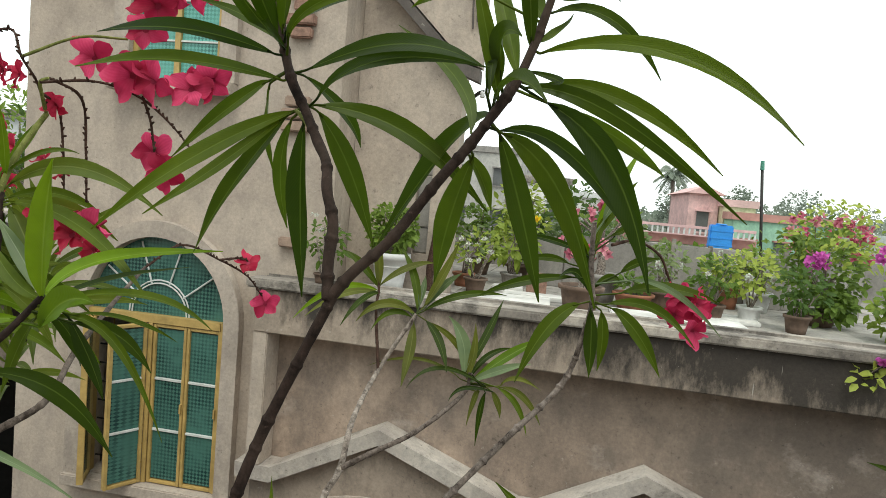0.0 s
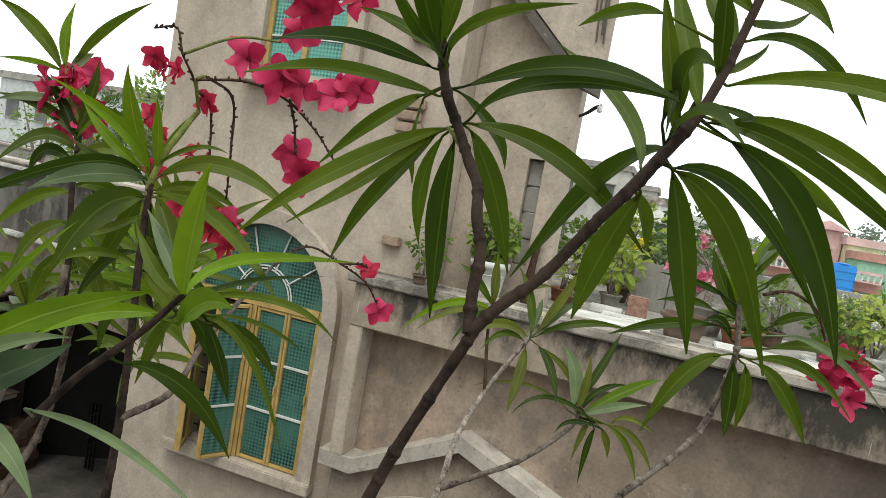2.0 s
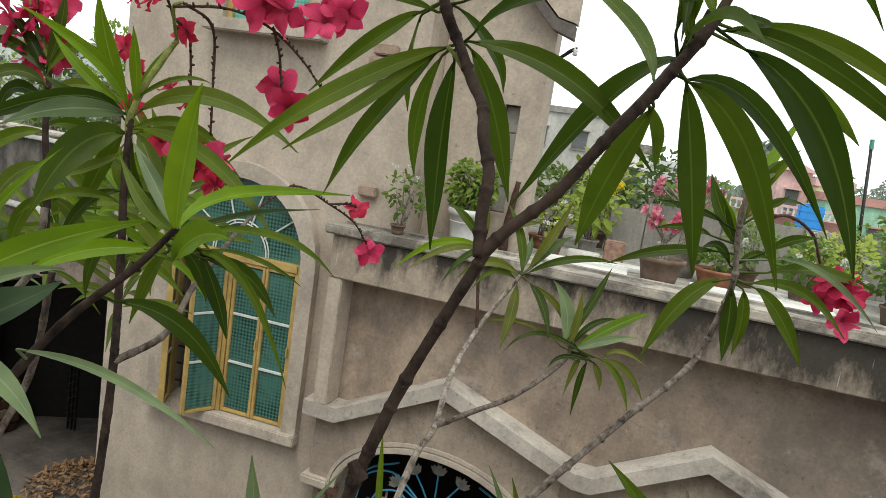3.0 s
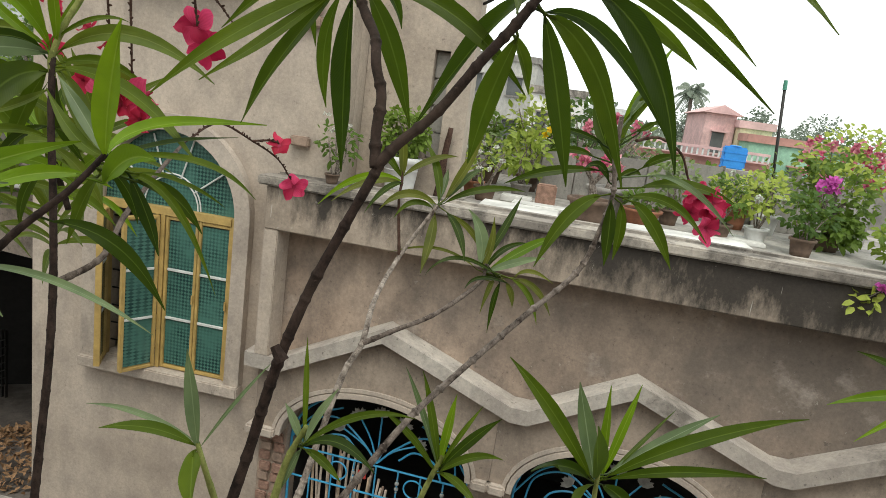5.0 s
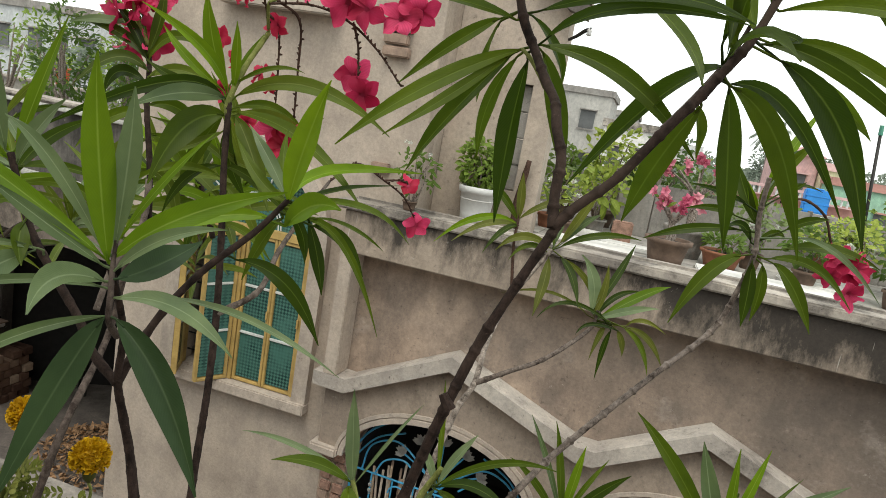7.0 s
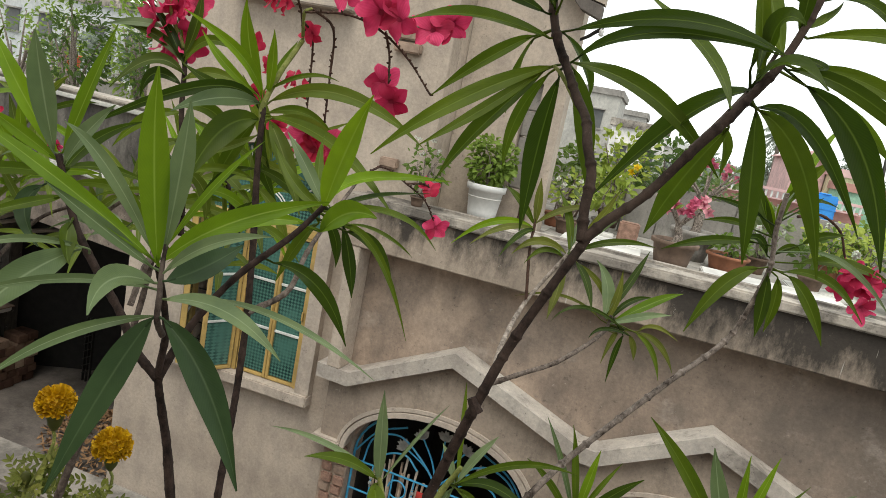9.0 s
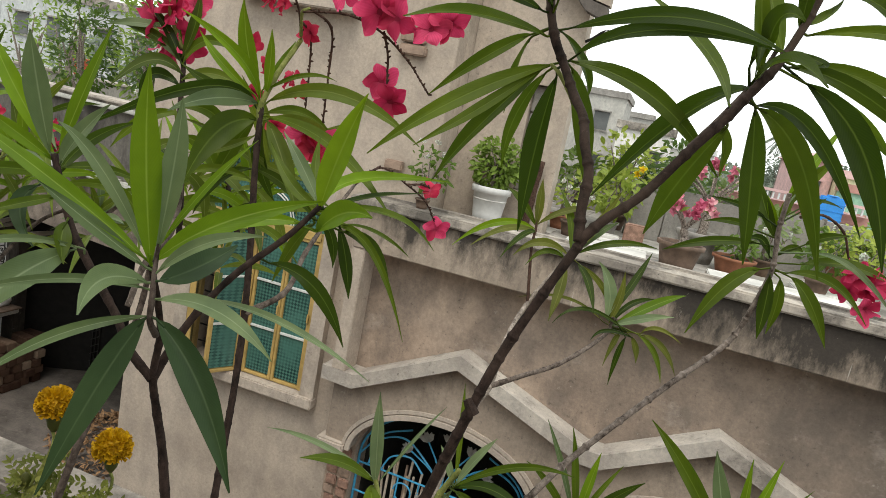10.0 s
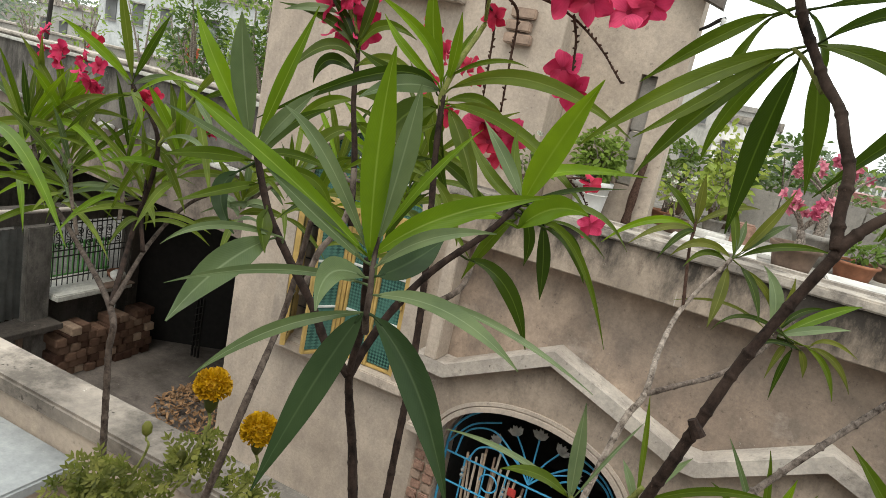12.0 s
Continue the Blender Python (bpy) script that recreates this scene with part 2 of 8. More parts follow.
M_LEAFOLIVE = leaf_material("olive_leaf", (0.15, 0.165, 0.03), (0.07, 0.082, 0.018), (0.3, 0.33, 0.1), 0.42, (0.2, 0.24, 0.02))
M_LEAFDULL = leaf_material("dull_olive_leaf", (0.145, 0.2, 0.028), (0.04, 0.068, 0.008), (0.3, 0.34, 0.11), 0.42, (0.24, 0.3, 0.02))
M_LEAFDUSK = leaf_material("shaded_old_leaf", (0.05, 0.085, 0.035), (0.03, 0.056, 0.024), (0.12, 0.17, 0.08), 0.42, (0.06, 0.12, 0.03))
# grey leaf undersides, with the sky's sheen mixed into the colour
M_LEAFGREY = leaf_material("sheen_grey_leaf", (0.2, 0.265, 0.145), (0.075, 0.115, 0.045), (0.36, 0.43, 0.26), 0.24, (0.17, 0.24, 0.09))
M_PINK = petal_material("hot_pink_petal", (0.86, 0.042, 0.155), (0.58, 0.012, 0.07), 0.35, (1.1, 1.7, 1.4))
M_RED = petal_material("crimson_petal", (0.78, 0.026, 0.09), (0.54, 0.011, 0.05), 0.35, (1.1, 1.7, 1.4))
M_ROSE = petal_material("rose_petal", (0.85, 0.27, 0.36), (0.7, 0.09, 0.2))
M_MAGENTA = petal_material("magenta_bract", (0.8, 0.17, 0.62), (0.62, 0.09, 0.46), 0.35, (1.15, 1.15, 1.15))
M_WHITEPETAL = petal_material("white_petal", (0.8, 0.8, 0.74), (0.7, 0.72, 0.62), 0.35, (1.1, 1.1, 1.1))
M_MARIGOLD = petal_material("marigold_petal", (0.88, 0.65, 0.012), (0.8, 0.53, 0.008), 0.2, (1.1, 1.1, 1.1))
M_CLAY = plain("fired_clay", (0.32, 0.135, 0.075), 0.85, var=0.4, scale=10)
M_CLAYDARK = plain("old_clay", (0.17, 0.115, 0.085), 0.9, var=0.45, scale=12)
M_SOIL = plain("potting_soil", (0.055, 0.04, 0.03), 1.0, var=0.5, scale=40, bump=0.6)
M_WHITEPOT = plain("white_plastic", (0.7, 0.7, 0.69), 0.5, var=0.14, scale=6)
M_MARBLE = plain("pale_slab", (0.68, 0.67, 0.64), 0.7, var=0.35, scale=5)
M_RAWBRICK = plain("mortared_brick", (0.36, 0.26, 0.2), 0.95, var=0.35, scale=18, bump=0.4)
M_DRY = plain("dry_leaves", (0.3, 0.175, 0.09), 0.9, var=0.5, scale=30)
M_TIN = plain("weathered_tin", (0.46, 0.48, 0.48), 0.5, 0.15, var=0.35, scale=6)
M_PAPER = plain("bundled_slats", (0.56, 0.42, 0.3), 0.8, var=0.4, scale=20)
M_PALESLAT = plain("pale_split_bamboo", (0.62, 0.53, 0.44), 0.8, var=0.35, scale=22)
M_REDCLOTH = plain("red_cloth", (0.5, 0.05, 0.04), 0.9)
M_OLDBRICK = plain("weathered_red_brick", (0.33, 0.2, 0.15), 0.95, var=0.5, scale=26, bump=0.6)
M_FASCIA = plaster("fascia_render", (0.4, 0.33, 0.272), (0.29, 0.237, 0.194), (0.15, 0.128, 0.108), 0.58)
M_BAMBOO = plain("grey_bamboo", (0.52, 0.47, 0.42), 0.8, var=0.3, scale=12)

# ---- building blocks ----
ORIGIN = {}


def thing(name, at, label, category, group="", kind=""):
    """An Empty at the base of a thing, which parents its parts."""
    ob = new(name)
    ob.location = at
    ob.empty_display_size = 0.05
    ORIGIN[ob.name] = Vector(at)
    return tagged(ob, label, category, group, kind)


def smooth(me, on=True):
    me.polygons.foreach_set("use_smooth", [on] * len(me.polygons))


def part(name, bm, material, parent, label="", soft=False, kind=""):
    """Links a bmesh, drawn in world places, as one mesh under a thing or a part (parent None: at top level)."""
    me = bpy.data.meshes.new(name)
    o = ORIGIN[parent.name] if parent else Vector((0, 0, 0))
    for v in bm.verts:
        v.co -= o
    bm.to_mesh(me)
    bm.free()
    me.materials.append(material)
    smooth(me, soft)
    ob = new(name, me)
    ORIGIN[ob.name] = o
    if parent:
        ob.parent = parent
    return tagged(ob, label, "", "", kind)


def solid(name, bm, material, label, category, group="", kind="", soft=False, base=None):
    """A thing of one mesh, its origin at its base."""
    if base is None:
        xs = [v.co for v in bm.verts]
        base = Vector((sum(v.x for v in xs) / len(xs), sum(v.y for v in xs) / len(xs), min(v.z for v in xs)))
    for v in bm.verts:
        v.co -= Vector(base)
    me = bpy.data.meshes.new(name)
    bm.to_mesh(me)
    bm.free()
    me.materials.append(material)
    smooth(me, soft)
    ob = new(name, me)
    ob.location = base
    ORIGIN[ob.name] = Vector(base)
    return tagged(ob, label, category, group, kind)


def add_box(bm, lo, hi, m=None, bevel=0.0):
    """A box from corner to corner, its edges worn, in an optional frame m."""
    before = set(bm.verts)
    r = bmesh.ops.create_cube(bm, size=1.0)
    vs = r["verts"]
    c, s = (Vector(lo) + Vector(hi)) / 2, Vector(hi) - Vector(lo)
    for v in vs:
        v.co = Vector((v.co.x * s.x, v.co.y * s.y, v.co.z * s.z)) + c
    if bevel:
        es = {e for v in vs for e in v.link_edges}
        bmesh.ops.bevel(bm, geom=list(es), offset=bevel, segments=2, affect="EDGES")
    if m is not None:
        for v in set(bm.verts) - before:
            v.co = m @ v.co
    return bm


def box(lo, hi, m=None, bevel=0.0):
    return add_box(bmesh.new(), lo, hi, m, bevel)


def curve_points(points, steps):
    """A smooth line through the points."""
    p = [Vector(q) for q in points]
    p = [2 * p[0] - p[1], *p, 2 * p[-1] - p[-2]]
    out = []
    for i in range(1, len(p) - 2):
        a, b, c, d = p[i - 1:i + 3]
        for s in range(steps):
            t = s / steps
            out.append(0.5 * ((2 * b) + (c - a) * t + (2 * a - 5 * b + 4 * c - d) * t * t + (3 * b - a - 3 * c + d) * t ** 3))
    out.append(p[-2])
    return out


def add_tube(bm, points, r0, r1, sides=9, steps=6, nodes=0.0, cap=True, bumps=0.0):
    """A tapering stem through the points; nodes: how far its growth rings stand out."""
    line = curve_points(points, steps) if steps > 1 else [Vector(q) for q in points]
    n = len(line)
    run = 0.0
    side = Vector((0.3, 1, 0.1))
    rings = []
    r_nodes = random.Random(int(r0 * 1e6) + n)
    joint, step_on = 0.012, 0.02
    for i, c in enumerate(line):
        d = (line[min(i + 1, n - 1)] - line[max(i - 1, 0)]).normalized()
        side = (side - d * side.dot(d)).normalized()
        up = d.cross(side)
        r = r0 + (r1 - r0) * i / (n - 1)
        if i:
            run += (c - line[i - 1]).length
        if nodes:
            while run > joint + step_on / 2:
                joint, step_on = joint + step_on, r_nodes.uniform(0.009, 0.038)
            r *= 1 + nodes * max(0.0, 1 - abs(run - joint) / 0.0022)
        if bumps:
            r *= 1 + bumps * (noise.noise(c * 70) + 0.5 * noise.noise(c * 210))
        rings.append([bm.verts.new(c + (side * math.cos(a) + up * math.sin(a)) * r) for a in (2 * math.pi * k / sides for k in range(sides))])
    for a, b in zip(rings, rings[1:]):
        for k in range(sides):
            bm.faces.new((a[k], a[(k + 1) % sides], b[(k + 1) % sides], b[k]))
    if cap:
        bm.faces.new(rings[0][::-1])
        bm.faces.new(rings[-1])
    return bm


def tube(points, r0, r1, sides=9, steps=6, nodes=0.0, bumps=0.0):
    return add_tube(bmesh.new(), points, r0, r1, sides, steps, nodes, True, bumps)


def lathe(at, profile, sides=28, wobble=0.0):
    """A turned form from (radius, height) pairs, standing at a place."""
    bm, o = bmesh.new(), Vector(at)
    rings = []
    for r, z in profile:
        rings.append([bm.verts.new(o + Vector((r * math.cos(a) * (1 + wobble * math.sin(3 * a)), r * math.sin(a), z))) for a in (2 * math.pi * k / sides for k in range(sides))])
    for a, b in zip(rings, rings[1:]):
        for k in range(sides):
            bm.faces.new((a[k], a[(k + 1) % sides], b[(k + 1) % sides], b[k]))
    bm.faces.new(rings[0][::-1])
    bm.faces.new(rings[-1])
    return bm


def add_plate(bm, outline, holes, depth, m):
    """A slab in the plane of m's x and z, with openings through it, depth going to m's +y."""
    edges = []
    for loop in (outline, *holes):
        vs = [bm.verts.new((x, 0, z)) for x, z in loop]
        edges += [bm.edges.new((vs[i], vs[(i + 1) % len(vs)])) for i in range(len(vs))]
    made = bmesh.ops.triangle_fill(bm, use_beauty=True, use_dissolve=False, edges=edges)
    faces = [f for f in made["geom"] if isinstance(f, bmesh.types.BMFace)]
    ex = bmesh.ops.extrude_face_region(bm, geom=faces)
    moved = [g for g in ex["geom"] if isinstance(g, bmesh.types.BMVert)]
    for v in moved:
        v.co.y += depth
    bmesh.ops.recalc_face_normals(bm, faces=bm.faces[:])
    for v in bm.verts:
        v.co = m @ v.co
    return bm


def plate(outline, holes, depth, m):
    return add_plate(bmesh.new(), outline, holes, depth, m)


def arch_loop(x0, x1, z0, spring, rise, n=24):
    """A round-headed opening: (x, z) pairs, anticlockwise from the lower left."""
    c, a = (x0 + x1) / 2, (x1 - x0) / 2
    return [(x0, z0), (x1, z0)] + [(c + a * math.cos(math.pi * k / n), spring + rise * math.sin(math.pi * k / n)) for k in range(n + 1)]


# ---- ground and the yard ----
bm = bmesh.new()
bmesh.ops.create_grid(bm, x_segments=60, y_segments=60, size=1500)
for v in bm.verts:
    v.co.z = -2.3
solid("ground", bm, M_GROUND, "dark trodden earth and cement of the yard and town", "ground", kind="structure", base=(0, 0, -2.3))

# ---- the tower beside the roof terrace ----
TOWER_Y = 4.14
TOWER_L, TOWER_C, TOWER_R = -2.91, -0.74, -0.05
WIN_L, WIN_R, WIN_SILL, WIN_SPRING, WIN_TOP = -2.36, -1.378, -0.462, 0.66, 1.17


def at_y(y):
    return Matrix.Translation((0, y, 0))


win_hole = arch_loop(WIN_L, WIN_R, WIN_SILL, WIN_SPRING, WIN_TOP - WIN_SPRING)
up_hole = arch_loop(-2.14, -1.52, 2.16, 3.2, 0.33)
tower = solid("wall_tower", plate([(TOWER_L, -2.3), (-1.1185, -2.3), (-1.1185, 0.86), (TOWER_C, 0.86), (TOWER_C, 4.4), (TOWER_L, 4.4)], [win_hole, up_hole], 0.16, at_y(TOWER_Y)),
              M_RENDER, "cement-rendered grey tower wall with round-headed window openings", "wall", kind="structure", base=(TOWER_L, TOWER_Y, -2.3))
solid("wall_tower_return", box((TOWER_C - 0.16, TOWER_Y + 0.163, 0.86), (TOWER_C, 8.2, 4.4)), M_RENDER, "shaded side face of the rendered tower", "wall", kind="structure")
slot = [(-0.302, 1.2), (-0.202, 1.2), (-0.202, 1.885), (-0.302, 1.885)]
solid("wall_tower_setback", plate([(TOWER_C + 0.003, 0.86), (TOWER_R, 0.86), (TOWER_R, 4.4), (TOWER_C + 0.003, 4.4)], [slot], 0.2, at_y(4.463)),
      M_RENDER, "set-back cement-rendered tower wall with a narrow slot", "wall", kind="structure")
solid("wall_tower_upper", plate([(-0.615, 2.985), (-0.045, 2.42), (0.068, 2.39), (0.068, 4.4), (-0.735, 4.4), (-0.735, 3.1)], [], 0.095, at_y(4.365)), M_FLANK, "projecting rendered wall above the sloping dark soffit band", "wall", kind="structure")
solid("wall_tower_west", box((TOWER_L, TOWER_Y + 0.163, -2.3), (TOWER_L + 0.16, 8.2, 4.4)), M_RENDER, "rendered flank of the tower towards the yard", "wall", kind="structure")
solid("wall_tower_back", box((TOWER_L + 0.163, 8.04, -2.3), (TOWER_C - 0.163, 8.2, 4.4)), M_RENDER, "plain rendered back wall of the tower", "wall", kind="structure")
solid("ceiling_tower", box((TOWER_L - 0.03, TOWER_Y - 0.03, 4.404), (TOWER_C + 0.03, 8.25, 4.52)), M_ROOF, "flat cement roof slab of the tower", "roof", kind="structure")
solid("ceiling_tower_setback", box((TOWER_C + 0.033, 4.33, 4.404), (TOWER_R + 0.15, 4.7, 4.52)), M_ROOF, "flat cement slab over the set-back wall", "roof", kind="structure")
solid("floor_tower_lower", box((TOWER_L + 0.17, TOWER_Y + 0.17, -0.75), (TOWER_C - 0.17, 8.0, -0.65)), M_ROOF, "dark cement floor inside the tower", "floor", kind="structure")
solid("floor_tower_upper", box((TOWER_L + 0.17, TOWER_Y + 0.17, 1.8), (TOWER_C - 0.17, 8.0, 1.92)), M_ROOF, "cement floor of the upper tower room", "floor", kind="structure")

# slot filling: stacked blocks standing in the narrow opening
slot_thing = thing("slot_infill", (-0.252, 4.53, 1.203), "grey cement blocks stacked in the narrow wall slot", "blockwork")
for i in range(4):
    z = 1.203 + i * 0.17
    part("block", box((-0.3, 4.52, z), (-0.204, 4.64, z + 0.164), bevel=0.007), M_GREYWALL, slot_thing)

# sloping band on the set-back wall, dark in colour for a shaded soffit
bm = plate([(-0.66, 2.93), (-0.07, 2.35), (0.06, 2.30), (0.06, 2.38), (-0.05, 2.41), (-0.62, 2.975)], [], 0.105, at_y(4.355))
solid("sunshade_slab", bm, M_SHADEBAND, "sloping dark band painted as the shaded soffit on the tower", "sunshade", kind="structure")

# broken brick toothing left on the tower's corner
toothing = thing("brick_toothing", (-0.96, TOWER_Y, 1.3), "stubs of mortared brick sticking out of the tower corner", "bricks")
for i, z in enumerate((1.19, 1.9, 1.975, 2.05, 2.46, 2.54, 2.62, 2.7)):
    w = 0.12 + 0.035 * (i % 2)
    part("brick", box((-1.0 - w / 2 - 0.02 * (i % 3), TOWER_Y - 0.055, z), (-1.0 + w / 2, TOWER_Y - 0.002, z + 0.062), bevel=0.008), M_OLDBRICK if i > 3 else M_RAWBRICK, toothing)

# wall lamp bracket
lampb = thing("wall_bracket", (-0.05, 4.5, 2.1), "small metal insulator bracket on the tower edge", "bracket")
part("arm", tube([(-0.048, 4.5, 2.19), (0.0, 4.48, 2.215), (0.05, 4.46, 2.25), (0.085, 4.45, 2.26)], 0.009, 0.014, 6, 6), M_IRON, lampb)
part("insulator", lathe((0.075, 4.45, 2.22), [(0.008, 0), (0.018, 0.008), (0.012, 0.02), (0.018, 0.03), (0.009, 0.045)], 12), M_WHITEPOT, lampb, soft=True)

cables = thing("cable_ends", (0.0, 4.36, 2.6), "cut cable ends hanging on the tower wall", "cables")
for x, z0 in ((-0.045, 2.8), (-0.012, 2.62), (0.014, 2.66), (0.032, 2.61)):
    part("cable", tube([(x - 0.012, 4.352, 3.05), (x - 0.004, 4.35, z0 + 0.15), (x + 0.004, 4.352, z0)], 0.006, 0.006, 6, 5), M_SHADEBAND, cables)


def arched_surround(name, x0, x1, z0, spring, rise, wide, y, proud, mat, label, sill_out):
    """A raised band round a window: jambs and arch in one, and a sill."""
    th = thing(name, ((x0 + x1) / 2, y, z0 - 0.1), label, "window surround", kind="structure")
    outer = arch_loop(x0 - wide, x1 + wide, z0 + 0.002, spring, rise + wide)
    inner = arch_loop(x0, x1, z0 + 0.002, spring, rise)
    bm = bmesh.new()
    n = len(outer)
    for loop_i in range(1, n):
        j, k = loop_i, (loop_i + 1) % n
        quad = [outer[j], outer[k], inner[k], inner[j]]
        if k == 0:
            quad = [outer[n - 1], outer[0], inner[0], inner[n - 1]]
        fr = [bm.verts.new((a, y - proud, c)) for a, c in quad]
        bk = [bm.verts.new((a, y - 0.002, c)) for a, c in quad]
        bm.faces.new(fr)
        for i in range(4):
            bm.faces.new((fr[i], bk[i], bk[(i + 1) % 4], fr[(i + 1) % 4]))
    bmesh.ops.remove_doubles(bm, verts=bm.verts[:], dist=0.0005)
    bmesh.ops.recalc_face_normals(bm, faces=bm.faces[:])
    part("architrave", bm, mat, th)
    part("sill", box((x0 - wide - 0.004, y - sill_out, z0 - 0.08), (x1 + wide + 0.004, y - 0.002, z0), bevel=0.008), mat, th)
    return th


arched_surround("window_trim_lower", WIN_L, WIN_R, WIN_SILL, WIN_SPRING, WIN_TOP - WIN_SPRING, 0.105, TOWER_Y, 0.07, M_SURROUND, "pale weathered cement surround of the arched window", 0.1)
arched_surround("window_trim_upper", -2.14, -1.52, 2.16, 3.2, 0.33, 0.11, TOWER_Y, 0.06, M_SURROUND, "pale cement surround of the upper window", 0.12)


def pane_grid(sash, w, h, rows, m, bar, glass):
    """Panes and glazing bars of one sash, in the frame m (x across, z up)."""
    st = 0.021
    part("stile", box((0, -0.02, 0), (st, 0.02, h), m, 0.003), M_YELLOW, sash)
    part("stile", box((w - st, -0.02, 0), (w, 0.02, h), m, 0.003), M_YELLOW, sash)
    part("rail", box((st, -0.018, 0), (w - st, 0.018, st), m, 0.003), M_YELLOW, sash)
    part("rail", box((st, -0.018, h - st), (w - st, 0.018, h), m, 0.003), M_YELLOW, sash)
    step = (h - 2 * st) / rows
    for i in range(rows):
        z0 = st + i * step
        part("pane", box((st, -0.004, z0 + 0.009), (w - st, 0.004, z0 + step - 0.009), m), glass, sash)
        if i:
            part("glazing_bar", box((st, -0.016, z0 - 0.008), (w - st, 0.012, z0 + 0.008), m, 0.002), bar, sash)


# lower window: four sashes, the first open outwards, a fanlight above
win = thing("window_1", ((WIN_L + WIN_R) / 2, TOWER_Y + 0.05, WIN_SILL), "arched window with ochre frames and green figured glass, one sash open", "window", kind="structure")
WY = TOWER_Y - 0.005
part("window_frame", box((WIN_L + 0.002, WY - 0.02, WIN_SILL + 0.003), (WIN_L + 0.038, WY + 0.05, WIN_SPRING)), M_YELLOW, win)
part("window_frame", box((WIN_R - 0.038, WY - 0.02, WIN_SILL + 0.003), (WIN_R - 0.002, WY + 0.05, WIN_SPRING)), M_YELLOW, win)
part("transom", box((WIN_L + 0.04, WY - 0.025, WIN_SPRING - 0.05), (WIN_R - 0.04, WY + 0.05, WIN_SPRING)), M_YELLOW, win)
part("mullion", box((-1.918, WY - 0.025, WIN_SILL + 0.003), (-1.888, WY + 0.05, WIN_SPRING - 0.052)), M_YELLOW, win)
SH = WIN_SPRING - 0.055 - WIN_SILL - 0.006
for x, w in ((-1.883, 0.235), (-1.645, 0.235)):
    sash = part("sash_lock", box((x + w - 0.02, WY - 0.032, WIN_SILL + 0.5), (x + w - 0.008, WY - 0.021, WIN_SILL + 0.56)), M_YELLOW, win)
    pane_grid(sash, w, SH, 3, Matrix.Translation((x, WY, WIN_SILL + 0.006)), M_WHITEBAR, M_PANE)
hinge = Matrix.Translation((-1.93, WY - 0.025, WIN_SILL + 0.006)) @ Matrix.Rotation(radians(180 + 60), 4, "Z")
sash = part("hinge_plate", box((-1.945, WY - 0.03, WIN_SILL + 0.1), (-1.93, WY - 0.015, WIN_SILL + 0.16)), M_YELLOW, win)
pane_grid(sash, 0.235, SH, 3, hinge, M_WHITEBAR, M_PANE)
hinge2 = Matrix.Translation((WIN_L + 0.04, WY - 0.02, WIN_SILL + 0.006)) @ Matrix.Rotation(radians(-63), 4, "Z")
sash = part("hinge_plate", box((WIN_L + 0.038, WY - 0.028, WIN_SILL + 0.1), (WIN_L + 0.052, WY - 0.018, WIN_SILL + 0.16)), M_YELLOW, win)
pane_grid(sash, 0.22, SH, 3, hinge2, M_WHITEBAR, M_PANE)
# iron guard behind the open sashes
guard = thing("window_guard", (-2.13, TOWER_Y + 0.11, WIN_SILL), "black iron guard bars behind the open window sash", "grille")
for i in range(8):
    z = WIN_SILL + 0.07 + i * 0.13
    part("bar", tube([(WIN_L - 0.003, TOWER_Y + 0.11, z), (-1.9, TOWER_Y + 0.11, z)], 0.006, 0.006, 6, 1), M_IRON, guard)
for x in (-2.27, -2.15, -2.03):
    part("bar", tube([(x, TOWER_Y + 0.116, WIN_SILL + 0.003), (x, TOWER_Y + 0.116, WIN_SPRING)], 0.005, 0.005, 6, 1), M_YELLOW, guard)
# fanlight: glass and radiating bars
WC, WA, WR = (WIN_L + WIN_R) / 2, (WIN_R - WIN_L) / 2 - 0.004, WIN_TOP - WIN_SPRING - 0.004
part("fan_glass", plate(arch_loop(WC - WA, WC + WA, 0, WIN_SPRING + 0.002, WR)[2:], [], 0.008, at_y(WY + 0.02)), M_PANE, win)
bm = bmesh.new()
for k in range(1, 5):
    a = math.pi * k / 5
    add_tube(bm, [(WC + WA * 0.42 * math.cos(a), WY + 0.008, WIN_SPRING + WR * 0.42 * math.sin(a)), (WC + WA * 0.97 * math.cos(a), WY + 0.008, WIN_SPRING + WR * 0.97 * math.sin(a))], 0.006, 0.006, 6, 1)
for f in (0.40, 0.44):
    add_tube(bm, [(WC + WA * f * math.cos(math.pi * k / 14), WY + 0.008, WIN_SPRING + 0.004 + WR * f * math.sin(math.pi * k / 14)) for k in range(15)], 0.005, 0.005, 6, 1)
part("fan_bars", bm, M_WHITEBAR, win, "white-painted radiating fanlight bars")

# upper window: teal shutters
up = thing("window_2", (-1.83, TOWER_Y + 0.05, 2.16), "upper window with ochre frame and ribbed teal panes", "window", kind="structure")
for x in (-2.138, -1.85, -1.558):
    part("stile", box((x, WY - 0.01, 2.163), (x + 0.036, WY + 0.05, 3.2)), M_YELLOW, up)
for x0, x1 in ((-2.1, -1.852), (-1.812, -1.56)):
    for i in range(4):
        part("pane", box((x0, WY + 0.01, 2.17 + i * 0.25), (x1, WY + 0.018, 2.405 + i * 0.25)), M_TEALPANE, up)
        part("glazing_bar", box((x0, WY - 0.002, 2.407 + i * 0.25), (x1, WY + 0.018, 2.418 + i * 0.25)), M_WHITEBAR, up)
part("fan_glass", plate(arch_loop(-2.136, -1.524, 0, 3.203, 0.325)[2:], [], 0.008, at_y(WY + 0.02)), M_TEALPANE, up)

